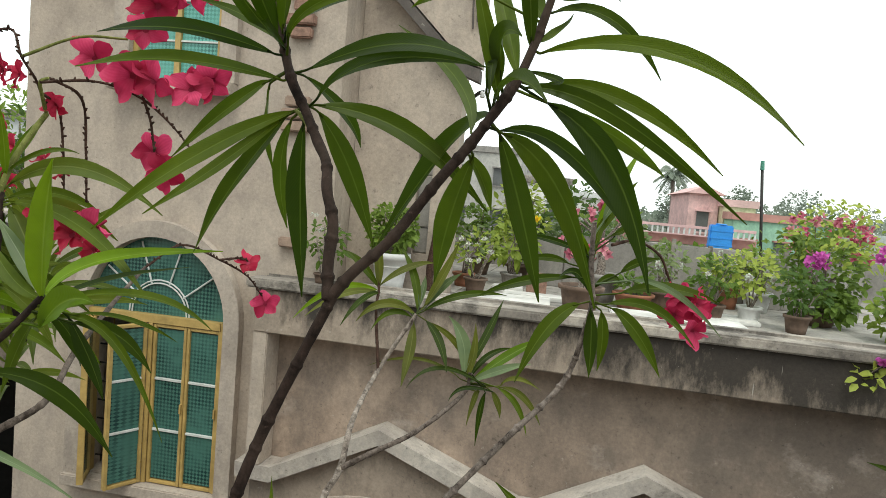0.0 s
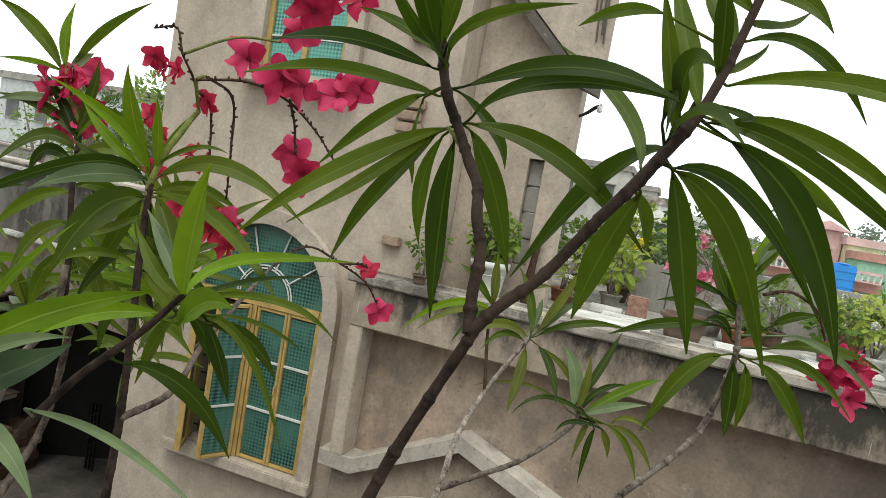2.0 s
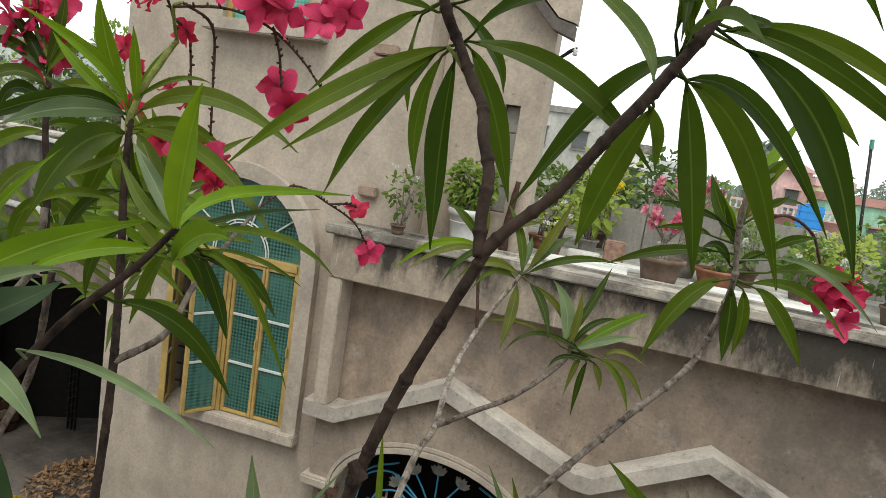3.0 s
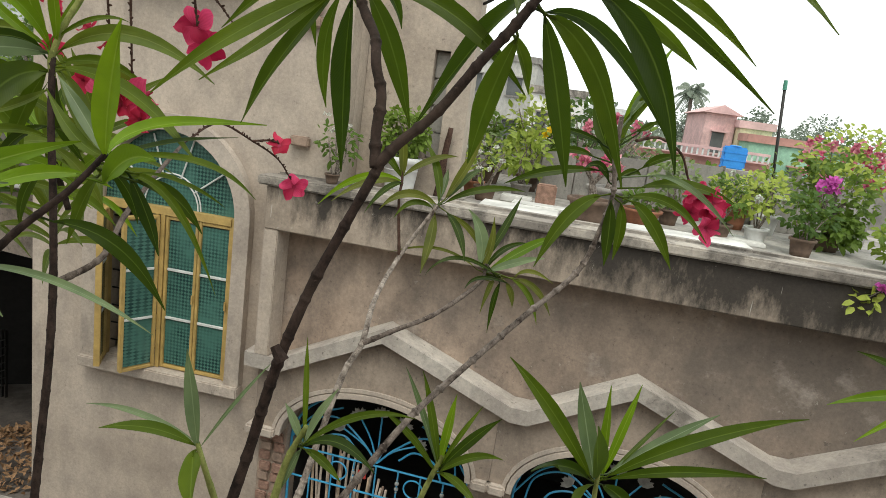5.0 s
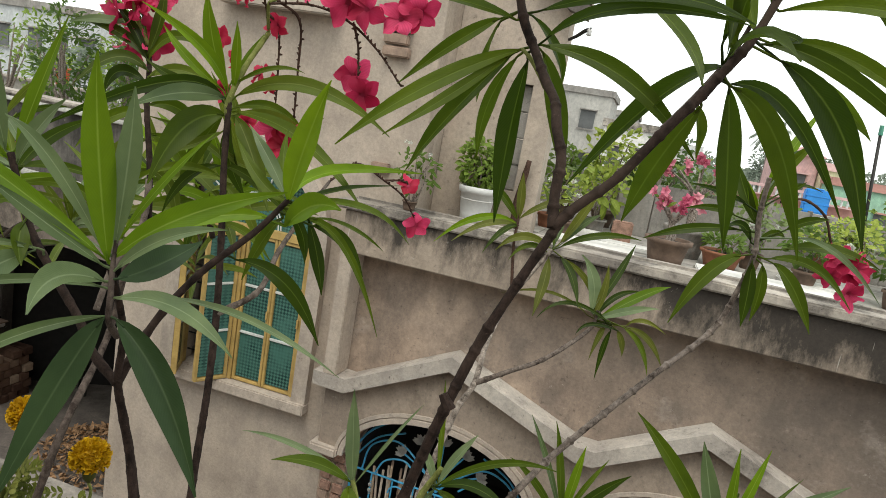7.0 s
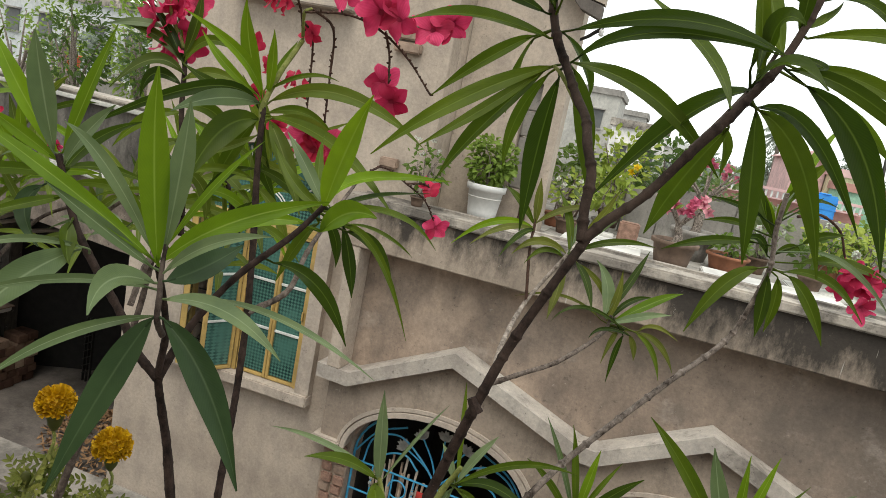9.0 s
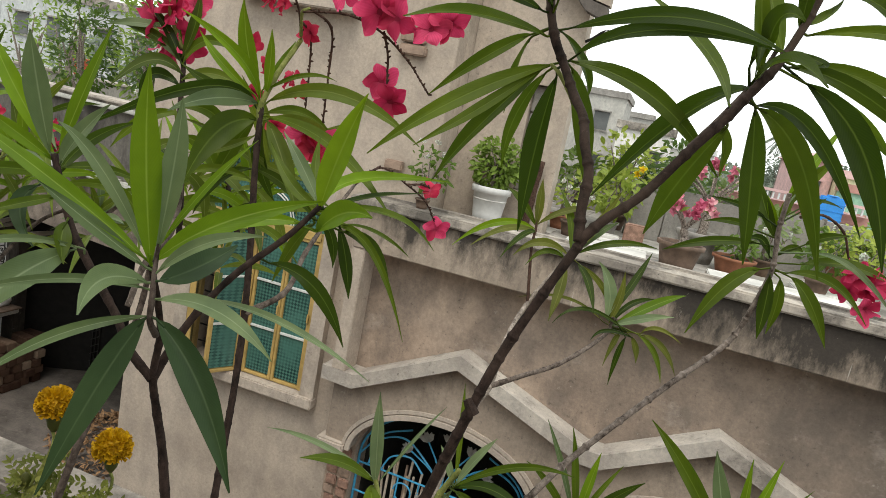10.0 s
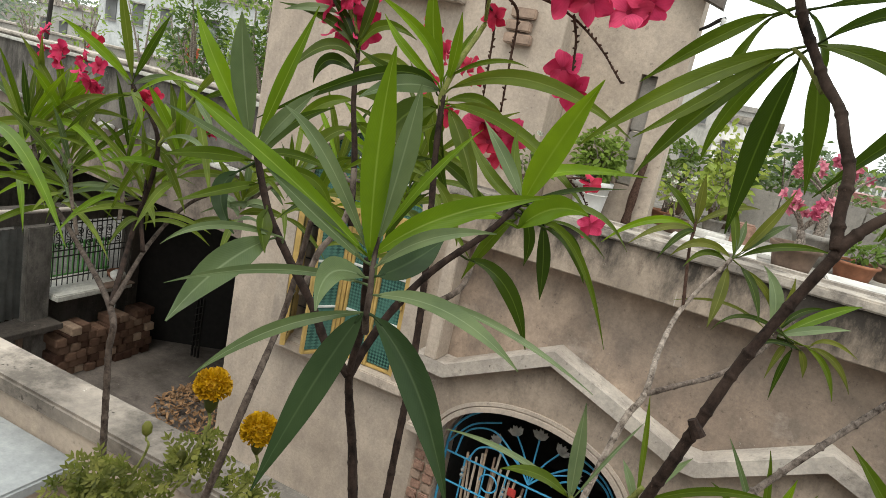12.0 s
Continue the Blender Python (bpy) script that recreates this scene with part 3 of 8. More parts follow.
# ---- the wing below the roof terrace ----
TURN = radians(-2.4)
WING = Matrix.Translation((-1.125, 3.96, 0)) @ Matrix.Rotation(TURN, 4, "Z")
LEN = 9.0
U = 1.125  # the wing's u = x + U near its left end


def wing_x(x):
    return x + U


ARCH = [(-0.93, 0.34), (0.62, 1.86), (2.14, 3.38), (3.66, 4.9)]
holes = [arch_loop(wing_x(a), wing_x(b), -1.75, -0.78, 0.47) for a, b in ARCH]
solid("wall_wing", plate([(0.0, -2.3), (LEN, -2.3), (LEN, 0.855), (0.0, 0.855)], holes, 0.2, WING @ at_y(0.18)), M_WING, "damp-mottled cement wall, shade painted into its darker end, with arched openings", "wall", kind="structure", base=WING @ Vector((0, 0.18, -2.3)))
solid("parapet_band", box((0, 0, 0.677), (LEN, 0.177, 0.945), WING, 0.006), M_BAND, "projecting cement band with black mould stains under the roof edge", "band", kind="structure", base=WING @ Vector((0, 0, 0.677)))
solid("wing_pilaster", box((0.0, 0.003, -0.15), (0.095, 0.177, 0.675), WING, 0.006), M_RENDER, "flat cement pilaster at the end of the wing", "pilaster", kind="structure", base=WING @ Vector((0, 0, -2.3)))
solid("coping", box((-0.05, -0.035, 0.947), (LEN, 0.125, 1.005), WING, 0.01), M_COPING, "weathered cement coping with dark lichen", "coping", kind="structure", base=WING @ Vector((0, 0, 0.947)))
solid("roof_kerb", box((-0.02, 0.165, 0.9), (LEN, 0.24, 1.012), WING, 0.012), M_COPING, "low cement kerb behind the coping", "kerb", kind="structure", base=WING @ Vector((0, 0, 0.947)))
# the shade of the narrow gap is painted on as near black
solid("roof_gutter", box((-0.02, 0.1255, 0.9), (LEN, 0.1645, 0.955), WING), M_UNLIT_TONE, "narrow gutter between coping and kerb, its gap shade painted near black", "gutter", kind="structure", base=WING @ Vector((0, 0, 0.947)))
ROOF_Z = 0.955
solid("floor_roof_terrace", box((TOWER_R + U + 0.01, 0.383, 0.86), (LEN, 6.5, ROOF_Z), WING), M_ROOF, "grey cement floor of the neighbour's roof terrace", "floor", kind="structure", base=WING @ Vector((1.1, 0.4, 0.86)))
solid("floor_roof_strip", box((0.02, 0.243, 0.86), (LEN, 0.38, ROOF_Z), WING), M_ROOF, "grey cement roof edge strip beside the tower", "floor", kind="structure", base=WING @ Vector((0.02, 0.243, 0.86)))
solid("floor_roof_behind", box((TOWER_C + U + 0.03, 0.72, 0.86), (TOWER_R + U + 0.005, 6.5, ROOF_Z), WING), M_ROOF, "cement roof floor behind the set-back wall", "floor", kind="structure")
solid("floor_roof_nook", box((TOWER_C + U + 0.01, 0.383, 0.86), (TOWER_R + U + 0.005, 0.46, ROOF_Z), WING), M_ROOF, "cement roof floor in front of the set-back wall", "floor", kind="structure")

# zigzag rain ledge
ZIG = [(-1.19, -0.24), (-0.96, -0.245), (-0.285, 0.1), (0.545, -0.215), (0.65, -0.215), (1.225, 0.092), (2.02, -0.225), (2.12, -0.225), (2.76, 0.09), (3.55, -0.24), (3.65, -0.24), (4.3, 0.08), (5.05, -0.24)]
lower = [(wing_x(x), z) for x, z in ZIG]
upper = [(wing_x(x), z + 0.095) for x, z in reversed(ZIG)]
solid("rain_ledge", plate(lower + upper, [], 0.176, WING @ at_y(0.002)), M_LEDGE, "zigzag chalky cement ledge over the arched openings", "ledge", kind="structure", base=WING @ Vector((0, 0, -0.24)))

# arched openings: surrounds, iron grilles, dark rooms
def zig_at(x):
    """Height of the rain ledge's underside."""
    for (xa, za), (xb, zb) in zip(ZIG, ZIG[1:]):
        if xa <= x <= xb:
            return za + (zb - za) * (x - xa) / (xb - xa)
    return ZIG[0][1] if x < ZIG[0][0] else ZIG[-1][1]


for a, b in ARCH:
    ww = thing("arch_trim", WING @ Vector((wing_x((a + b) / 2), 0.18, -1.7)), "raised cement fascia and moulding round the arched opening", "moulding", "arched openings", "structure")
    left, right = a - 0.19 if a < -0.5 else a - 0.139, b + 0.139
    xs = sorted({left, right} | {x for x, z in ZIG if left < x < right})
    gable = [(wing_x(x), zig_at(x) - 0.003) for x in xs]
    ring = arch_loop(wing_x(a), wing_x(b), -0.7, -0.7, 0.39)[2:]
    part("fascia", plate([(wing_x(left), -0.66), *gable, (wing_x(right), -0.66), *ring], [], 0.1, WING @ at_y(0.076)), M_FASCIA, ww)
    for r0, r1, front in ((-0.006, 0.028, 0.05), (0.036, 0.06, 0.06)):
        o = arch_loop(wing_x(a) - r1, wing_x(b) + r1, -0.7, -0.7, 0.39 + r1)[2:]
        i = arch_loop(wing_x(a) - r0, wing_x(b) + r0, -0.7, -0.7, 0.39 + r0)[2:]
        part("roll", plate(o + i[::-1], [], 0.073 - front, WING @ at_y(front)), M_SURROUND, ww)
    for x0, x1 in ((wing_x(left) - (0.05 if a < -0.5 else 0.0), wing_x(a) - 0.032), (wing_x(b) + 0.032, wing_x(right))):
        part("corbel", box((x0, 0.03, -0.73), (x1, 0.176, -0.664), WING, 0.012), M_SURROUND, ww)
# bricks laid bare beside the first opening
bare = thing("bare_brickwork", WING @ Vector((0.1, 0.17, -1.75)), "weathered red bricks laid bare beside the arched opening", "bricks")
for i in range(13):
    for j in range(2):
        x = 0.012 + 0.094 * j + 0.012 * (i % 2)
        part("brick", box((x, 0.150 + 0.008 * ((i * 5 + j * 3) % 3), -1.74 + i * 0.077), (x + 0.078, 0.177, -1.673 + i * 0.077), WING, 0.007), (M_OLDBRICK, M_OLDBRICK, M_RAWBRICK)[(i + j) % 3], bare)
# the room's want of light is in the colour of its walls
solid("room_back", box((0.1, 2.2, -2.3), (LEN, 2.3, 0.85), WING), M_UNLIT_TONE, "unlit room behind the arched openings", "wall", kind="structure", base=WING @ Vector((0, 2.2, -2.3)))
solid("room_end", box((LEN - 0.1, 0.385, -2.3), (LEN, 2.195, 0.85), WING), M_UNLIT_TONE, "unlit end of the room", "wall", kind="structure", base=WING @ Vector((LEN, 0.4, -2.3)))
solid("room_start", box((0.1, 0.385, -2.3), (0.2, 2.195, 0.85), WING), M_UNLIT_TONE, "unlit near end of the room", "wall", kind="structure", base=WING @ Vector((0.1, 0.4, -2.3)))


def grille(a, b):
    """A blue wrought-iron window grille: squares below, scrolls and leaves in the arch."""
    u0, u1 = wing_x(a) + 0.01, wing_x(b) - 0.01
    g = thing("window_grille", WING @ Vector(((u0 + u1) / 2, 0.24, -1.75)), "blue enamelled wrought-iron grille with scrolls and leaves", "grille", "blue grilles")
    y, c, w = 0.25, (u0 + u1) / 2, u1 - u0

    def rod(pts, r=0.008, steps=6, name="rod"):
        part(name, tube([WING @ Vector((x, y, z)) for x, z in pts], r, r, 6, steps), M_BLUE, g)

    rod([(u0, -1.74), (u0, -0.8)], 0.009, 1, "frame_bar")
    rod([(u1, -1.74), (u1, -0.8)], 0.009, 1, "frame_bar")
    rod([(c + w / 2 * math.cos(math.pi * k / 20), -0.8 + 0.44 * math.sin(math.pi * k / 20)) for k in range(21)], 0.009, 1, "frame_arch")
    for z in (-0.86, -1.08, -1.3, -1.52):
        rod([(u0, z), (u1, z)], 0.007, 1, "cross_bar")
    for k in range(1, 8):
        x = u0 + w * k / 8
        rod([(x, -1.74), (x, -0.86)], 0.006, 1, "upright")
    for s in (-1, 1):
        rod([(c + s * (w * 0.44), -0.86), (c + s * w * 0.40, -0.66), (c + s * w * 0.25, -0.58), (c + s * w * 0.10, -0.70), (c, -0.84)], 0.007, 7, "scroll")
        rod([(c + s * w * 0.36, -0.86), (c + s * w * 0.31, -0.74), (c + s * w * 0.2, -0.70), (c + s * w * 0.12, -0.78)], 0.007, 7, "scroll")
        rod([(c + s * (0.27 + 0.065 * math.cos(q)), -0.965 + 0.065 * math.sin(q)) for q in (j * 0.55 for j in range(11))], 0.006, 2, "scroll")
        rod([(c + s * (w * 0.5), -0.80), (c + s * w * 0.38, -0.60), (c + s * w * 0.22, -0.50)], 0.007, 6, "scroll")
    for j in range(5):
        q = math.pi * (0.17 + 0.165 * j)
        rod([(c, -0.84), (c + 0.12 * math.cos(q), -0.8 + 0.14 * math.sin(q)), (c + 0.3 * math.cos(q), -0.8 + 0.3 * math.sin(q))], 0.006, 4, "ray")
        bm = bmesh.new()
        tipc = Vector((c + 0.3 * math.cos(q), y - 0.004, -0.8 + 0.3 * math.sin(q)))
        for s in (-0.75, 0, 0.75):
            d = Vector((math.cos(q + s), 0, math.sin(q + s)))
            n = Vector((-d.z, 0, d.x))
            lobe = [tipc - n * 0.008, tipc + d * 0.03 - n * 0.022, tipc + d * 0.07 - n * 0.012, tipc + d * 0.062, tipc + d * 0.074 + n * 0.012, tipc + d * 0.03 + n * 0.022, tipc + n * 0.008]
            fr = [bm.verts.new(WING @ p) for p in lobe]
            bk = [bm.verts.new(WING @ (p + Vector((0, 0.007, 0)))) for p in lobe]
            bm.faces.new(fr)
            bm.faces.new(bk[::-1])
            for i in range(7):
                bm.faces.new((fr[i], bk[i], bk[(i + 1) % 7], fr[(i + 1) % 7]))
        part("cast_leaf", bm, M_SILVER, g)
    for k in (1, 3, 5, 7):
        bm = bmesh.new()
        for s, rr in ((-0.045, 0.009), (-0.02, 0.017), (0.02, 0.017), (0.045, 0.009)):
            r = bmesh.ops.create_icosphere(bm, subdivisions=1, radius=rr)
            for v in r["verts"]:
                v.co = WING @ (v.co + Vector((u0 + w * k / 8, y, -0.97 + s)))
        part("cast_knop", bm, M_SILVER, g)


for a, b in ARCH[:3]:
    grille(a, b)
# bundle of slats leaning behind the first grille
bundle = thing("slat_bundle", WING @ Vector((0.62, 0.45, -1.74)), "bundle of raw bamboo slats leaning behind the blue grille", "slats")
solid("room_floor", box((0.21, 0.385, -1.9), (LEN - 0.11, 2.19, -1.745), WING), M_UNLIT_TONE, "cement floor behind the arched openings, coloured near black as unlit", "floor", kind="structure", base=WING @ Vector((0.3, 0.4, -1.9)))
for i in range(26):
    x = 0.4 + i * 0.021
    lean = Matrix.Translation((x, 0.275 + 0.013 * (i % 4), -1.742)) @ Matrix.Rotation(radians(-3 + 13 * i / 26 + 3 * math.sin(i * 2.3)), 4, "Y")
    top = 1.02 - 0.02 * abs(i - 5) - 0.035 * ((i * 7) % 3)
    part("slat", box((0, 0, 0.002), (0.016, 0.012, top), WING @ lean, 0.002), (M_PAPER, M_PALESLAT, M_PALESLAT, M_RAWBRICK)[i % 4], bundle)
part("red_rag", box((0.7, 0.262, -0.99), (0.76, 0.273, -0.93), WING, 0.004), M_REDCLOTH, bundle, "faded red rag")

# ---- own terrace ----
OWN_Z = -0.25
PARAPET_Y = 0.98  # the terrace side of the parapet
solid("floor_own_terrace", box((-4.8, -5.0, OWN_Z - 0.15), (6.2, 1.06, OWN_Z)), M_ROOF, "grey cement floor of the terrace with the potted oleanders", "floor", kind="structure")
solid("wall_own_below", box((-4.8, 0.9, -2.3), (6.2, 1.06, OWN_Z - 0.152)), M_RENDER, "rendered wall below the terrace", "wall", kind="structure")
solid("wall_own_parapet", box((-4.8, PARAPET_Y, OWN_Z + 0.002), (6.2, 1.062, 0.758)), M_RENDER, "low rendered parapet of the terrace", "wall", kind="structure")
solid("own_coping", box((-4.8, 0.968, 0.76), (6.2, 1.077, 0.8), bevel=0.006), M_OWNCOPE, "chipped cement coping of the terrace parapet", "coping", kind="structure")
solid("planter_shelf", box((-3.0, 0.42, 0.672), (-0.55, 0.978, 0.7), bevel=0.005), M_SHELF, "pale grey stone shelf behind the parapet", "shelf", kind="structure")
solid("shelf_support", box((-2.9, 0.5, OWN_Z + 0.002), (-0.62, 0.978, 0.67)), M_RENDER, "rendered block under the stone shelf", "support", kind="structure")
solid("wall_own_house", box((-5.0, -3.2, OWN_Z + 0.002), (7.0, -3.0, 4.0)), M_RENDER, "rendered house wall behind the terrace", "wall", kind="structure")

# ---- plants ----
rng = random.Random(7)
OPEN = Vector((0.55, 0.1, 1.62))  # the open side of the terrace, to which the leaves turn


def bend(a, c, sag):
    """The control point of a bowed blade; sag: a share of its length, or the point in its middle."""
    if isinstance(sag, tuple):
        return Vector(sag) * 2 - (a + c) / 2
    return (a + c) / 2 + Vector((0, 0, sag * (c - a).length))


def add_leaf(bm, base, tip, sag, width, face=(0.12, -0.75, 0.62), fold=0.22, cross=4, steps=13, curl=0.0, twist=0.0):
    """A lance-shaped leaf blade: bowed along its length, folded along the midrib, with uv across and along."""
    uv = bm.loops.layers.uv.verify()
    a, c = Vector(base), Vector(tip)
    length = (c - a).length
    mid = bend(a, c, sag)
    f = Vector(face)
    rows = []
    for i in range(steps + 1):
        s = i / steps
        p = a * (1 - s) ** 2 + mid * 2 * s * (1 - s) + c * s * s
        d = ((mid - a) * (1 - s) + (c - mid) * s).normalized()
        side = d.cross(f)
        if side.length < 0.15:
            side = d.cross(Vector((1, 0.2, 0.1)))
        side.normalize()
        up = side.cross(d)
        turn = twist * (s - 0.3)
        side, up = side * math.cos(turn) + up * math.sin(turn), up * math.cos(turn) - side * math.sin(turn)
        w = 0.49 * width * (max(0.0, math.sin(math.pi * s ** 0.9)) ** (0.82 if s < 0.463 else 1.0) if 0 < i < steps else 0.05)
        row = []
        for k in range(cross + 1):
            u = k / cross * 2 - 1
            wave = 0.06 * width * math.sin(9 * s + 3 * u + length * 220)
            row.append(bm.verts.new(p + side * (u * w) + up * (fold * abs(u) * w - curl * u * u * w + wave * abs(u))))
        rows.append(row)
    for i in range(steps):
        for k in range(cross):
            fc = bm.faces.new((rows[i][k], rows[i][k + 1], rows[i + 1][k + 1], rows[i + 1][k]))
            fc.smooth = True
            for lp, (ku, iu) in zip(fc.loops, ((k, i), (k + 1, i), (k + 1, i + 1), (k, i + 1))):
                lp[uv].uv = (ku / cross, iu / steps)
    return bm


STEM_LINES = {}


def petiole(bm, plant, base, tip, sag):
    """A thin leaf stalk from the nearest stem to the blade."""
    line = STEM_LINES.get(plant.name)
    if not line:
        return
    b, c = Vector(base), Vector(tip)
    d = (bend(b, c, sag) - b).normalized()
    near = min(line, key=lambda p: (p - b).length * (1.7 - (b - p).normalized().dot(d)))
    gap = (near - b).length
    if 0.0015 < gap < 0.12:
        add_tube(bm, [near, near.lerp(b, 0.6), b, b + d * 0.006], 0.0009, 0.0006, 6, 5)


def spray(plant, rows, mats=(M_LEAF,)):
    """Single leaves of a plant: base, tip, bow, width."""
    for n, (base, tip, sag, width) in enumerate(rows):
        f = (OPEN - (Vector(base) + Vector(tip)) / 2).normalized() * 0.9 + Vector((rng.uniform(-0.3, 0.3), rng.uniform(-0.2, 0.2), 0.22 + rng.uniform(-0.3, 0.3)))
        bm = add_leaf(bmesh.new(), base, tip, sag, width, f, rng.uniform(0.25, 0.6), twist=rng.uniform(-0.6, 0.6))
        petiole(bm, plant, base, tip, sag)
        part("leaf", bm, mats[n % len(mats)], plant, soft=True)


def whorl(plant, at, n, length, mats, lift=0.5, width=0.03, lean=(0, 0, 1), seed=1):
    """A ring of leaves at a shoot's tip, the inner ones upright and the outer ones bowing over."""
    r = random.Random(seed)
    at, ax = Vector(at), Vector(lean).normalized()
    q = ax.to_track_quat("Z", "Y")
    for i in range(n):
        a = 2.4 * i + r.uniform(-0.3, 0.3)
        e = radians(74 - 78 * i / max(1, n - 1) * (1 - 0.25 * lift)) + r.uniform(-0.2, 0.2)
        l = length * r.uniform(0.6, 1.2) * (0.7 + 0.3 * min(1, i / 4))
        d = q @ Vector((math.cos(a) * math.cos(e), math.sin(a) * math.cos(e), math.sin(e)))
        base = at - ax * (length * 0.035 * i)
        bm = add_leaf(bmesh.new(), base, base + d * l - Vector((0, 0, 0.55 * l * (i / n) * r.uniform(0.5, 1.2))), 0.05 + 0.24 * i / n, width * r.uniform(0.8, 1.15),
                      (OPEN - at).normalized() * 0.8 + Vector((r.uniform(-0.4, 0.4), r.uniform(-0.2, 0.2), 0.3 + r.uniform(-0.3, 0.3))), r.uniform(0.25, 0.6), twist=r.uniform(-0.8, 0.8))
        part("leaf", bm, mats[i % len(mats)], plant, soft=True)


def add_flower(bm, at, facing, size, petals=5, cup=0.35, seed=0):
    """Five separate petals, narrow at the throat, broad and skewed towards a blunt waved end."""
    r = random.Random(seed)
    at, q = Vector(at), Vector(facing).normalized().to_track_quat("Z", "Y")
    spin = r.uniform(0, 6)
    uv = bm.loops.layers.uv.verify()
    for k in range(petals):
        a = spin + 2 * math.pi * k / petals + r.uniform(-0.12, 0.12)
        rad, tan = Vector((math.cos(a), math.sin(a), 0)), Vector((-math.sin(a), math.cos(a), 0))
        tw, cp, ln = r.uniform(0.0, 0.7), cup + r.uniform(-0.3, 0.3), r.uniform(0.88, 1.1)
        fall = r.uniform(0.0, 0.45)
        rows = []
        for i in range(8):
            s = i / 7
            w = size * 0.225 * (0.06 + 0.94 * math.sin(math.pi * (0.06 + 0.88 * s ** 1.35)))
            row = []
            for j in range(5):
                u = j / 4 * 2 - 1
                skew = size * (0.1 * s * s + 0.05 * u * s * s)
                loc = rad * (size * 0.54 * ln * (s - 0.05 * u * u * s + 0.06 * u * s * s)) + tan * (u * w + skew)
                loc.z = size * (cp * s * (1 - (0.6 + fall) * s) + tw * 0.3 * u * s + 0.12 * u * u * s + 0.045 * s * math.sin(5 * u + 8 * s + 2.3 * k))
                row.append(bm.verts.new(at + q @ loc))
            rows.append(row)
        for i in range(7):
            for j in range(4):
                fc = bm.faces.new((rows[i][j], rows[i][j + 1], rows[i + 1][j + 1], rows[i + 1][j]))
                for lp, (ju, iu) in zip(fc.loops, ((j, i), (j + 1, i), (j + 1, i + 1), (j, i + 1))):
                    lp[uv].uv = (ju / 4, iu / 7)
    return bm


def flower(plant, at, size=0.06, facing=(0.1, -0.9, 0.3), mat=None, seed=0):
    f = part("flower", add_flower(bmesh.new(), at, facing, size, seed=seed), mat or M_PINK, plant, soft=True)
    q = Vector(facing).normalized().to_track_quat("Z", "Y")
    back = Vector(at) - (q @ Vector((0, 0, 1))) * size * 0.25
    part("calyx", tube([back, Vector(at) + (q @ Vector((0, 0, size * 0.05)))], size * 0.04, size * 0.085, 7, 1), M_PINK, f)


def cluster(plant, at, n, spread, size, mat=None, seed=0):
    """A loose head of flowers that face outwards."""
    r = random.Random(seed)
    for i in range(n):
        d = Vector((r.uniform(-1, 1), r.uniform(-0.7, 0.4), r.uniform(-0.8, 0.8)))
        flower(plant, Vector(at) + d * spread, size * r.uniform(0.85, 1.15), (d.x * 0.8, -0.7 + d.y * 0.5, d.z * 0.8 + 0.15), mat, seed * 31 + i)


def stem(plant, name, pts, r0, r1, mat, nodes=0.11):
    STEM_LINES.setdefault(plant.name, []).extend(curve_points(pts, 14))
    part(name, tube(pts, r0, r1, 10, max(8, int(1000 / len(pts) * (Vector(pts[-1]) - Vector(pts[0])).length)), nodes, 0.11), mat, plant, soft=True)


def pot(name, at, r, h, mat, label, category="plant pot", group=""):
    """A tapered pot with a rolled rim, filled with soil."""
    p = thing(name, at, label, category, group)
    part("body", lathe(at, [(r * 0.72, 0), (r * 0.8, h * 0.3), (r * 0.93, h * 0.82), (r * 1.05, h * 0.83), (r * 1.07, h * 0.98), (r * 1.0, h), (r * 0.9, h * 0.97), (r * 0.88, h * 0.86)], 28, 0.008), mat, p, soft=True)
    part("soil", lathe(Vector(at) + Vector((0, 0, h * 0.862)), [(r * 0.865, 0), (r * 0.6, h * 0.03), (r * 0.2, h * 0.035)], 20), M_SOIL, p, soft=True)
    return p


FEET = []


def foot_for(a, b):
    """Where a plant's stem meets its pot: inside the parapet, clear of the other pots."""
    x = a.x + (a.x - b.x) * 0.35
    y = min(a.y - 0.02, PARAPET_Y - 0.15)
    for n in range(40):
        p = Vector((x + 0.06 * ((n + 1) // 2) * (-1) ** n, y - 0.1 * (n % 3), 0.02))
        if all((p - q).length > 0.25 for q in FEET):
            break
    FEET.append(p)
    return p


def rooted(pts, z):
    """Leads a stem on down to its pot, the one placed last."""
    foot, a = FEET[-1], Vector(pts[0])
    away = (a - Vector(pts[1])).normalized()
    low = a + away * 0.14
    low.z = min(low.z, a.z - 0.08)
    knee = foot.lerp(low, 0.55)
    return [foot, foot.lerp(knee, 0.5) + Vector((0, 0, 0.02)), knee, low, *pts]


def oleander(label, foot_of, soil_z=0.02, pot_r=0.115):
    """An oleander in a clay pot on the own terrace: the pot is a thing of its own."""
    f = foot_for(Vector(foot_of[0]), Vector(foot_of[1]))
    pot("plant_pot", (f.x, f.y, OWN_Z), pot_r, 0.31, M_CLAY, "round clay pot of soil on the terrace floor", group="terrace pots")
    return thing("oleander", (f.x, f.y, soil_z - 0.003), label, "oleander", "oleanders")


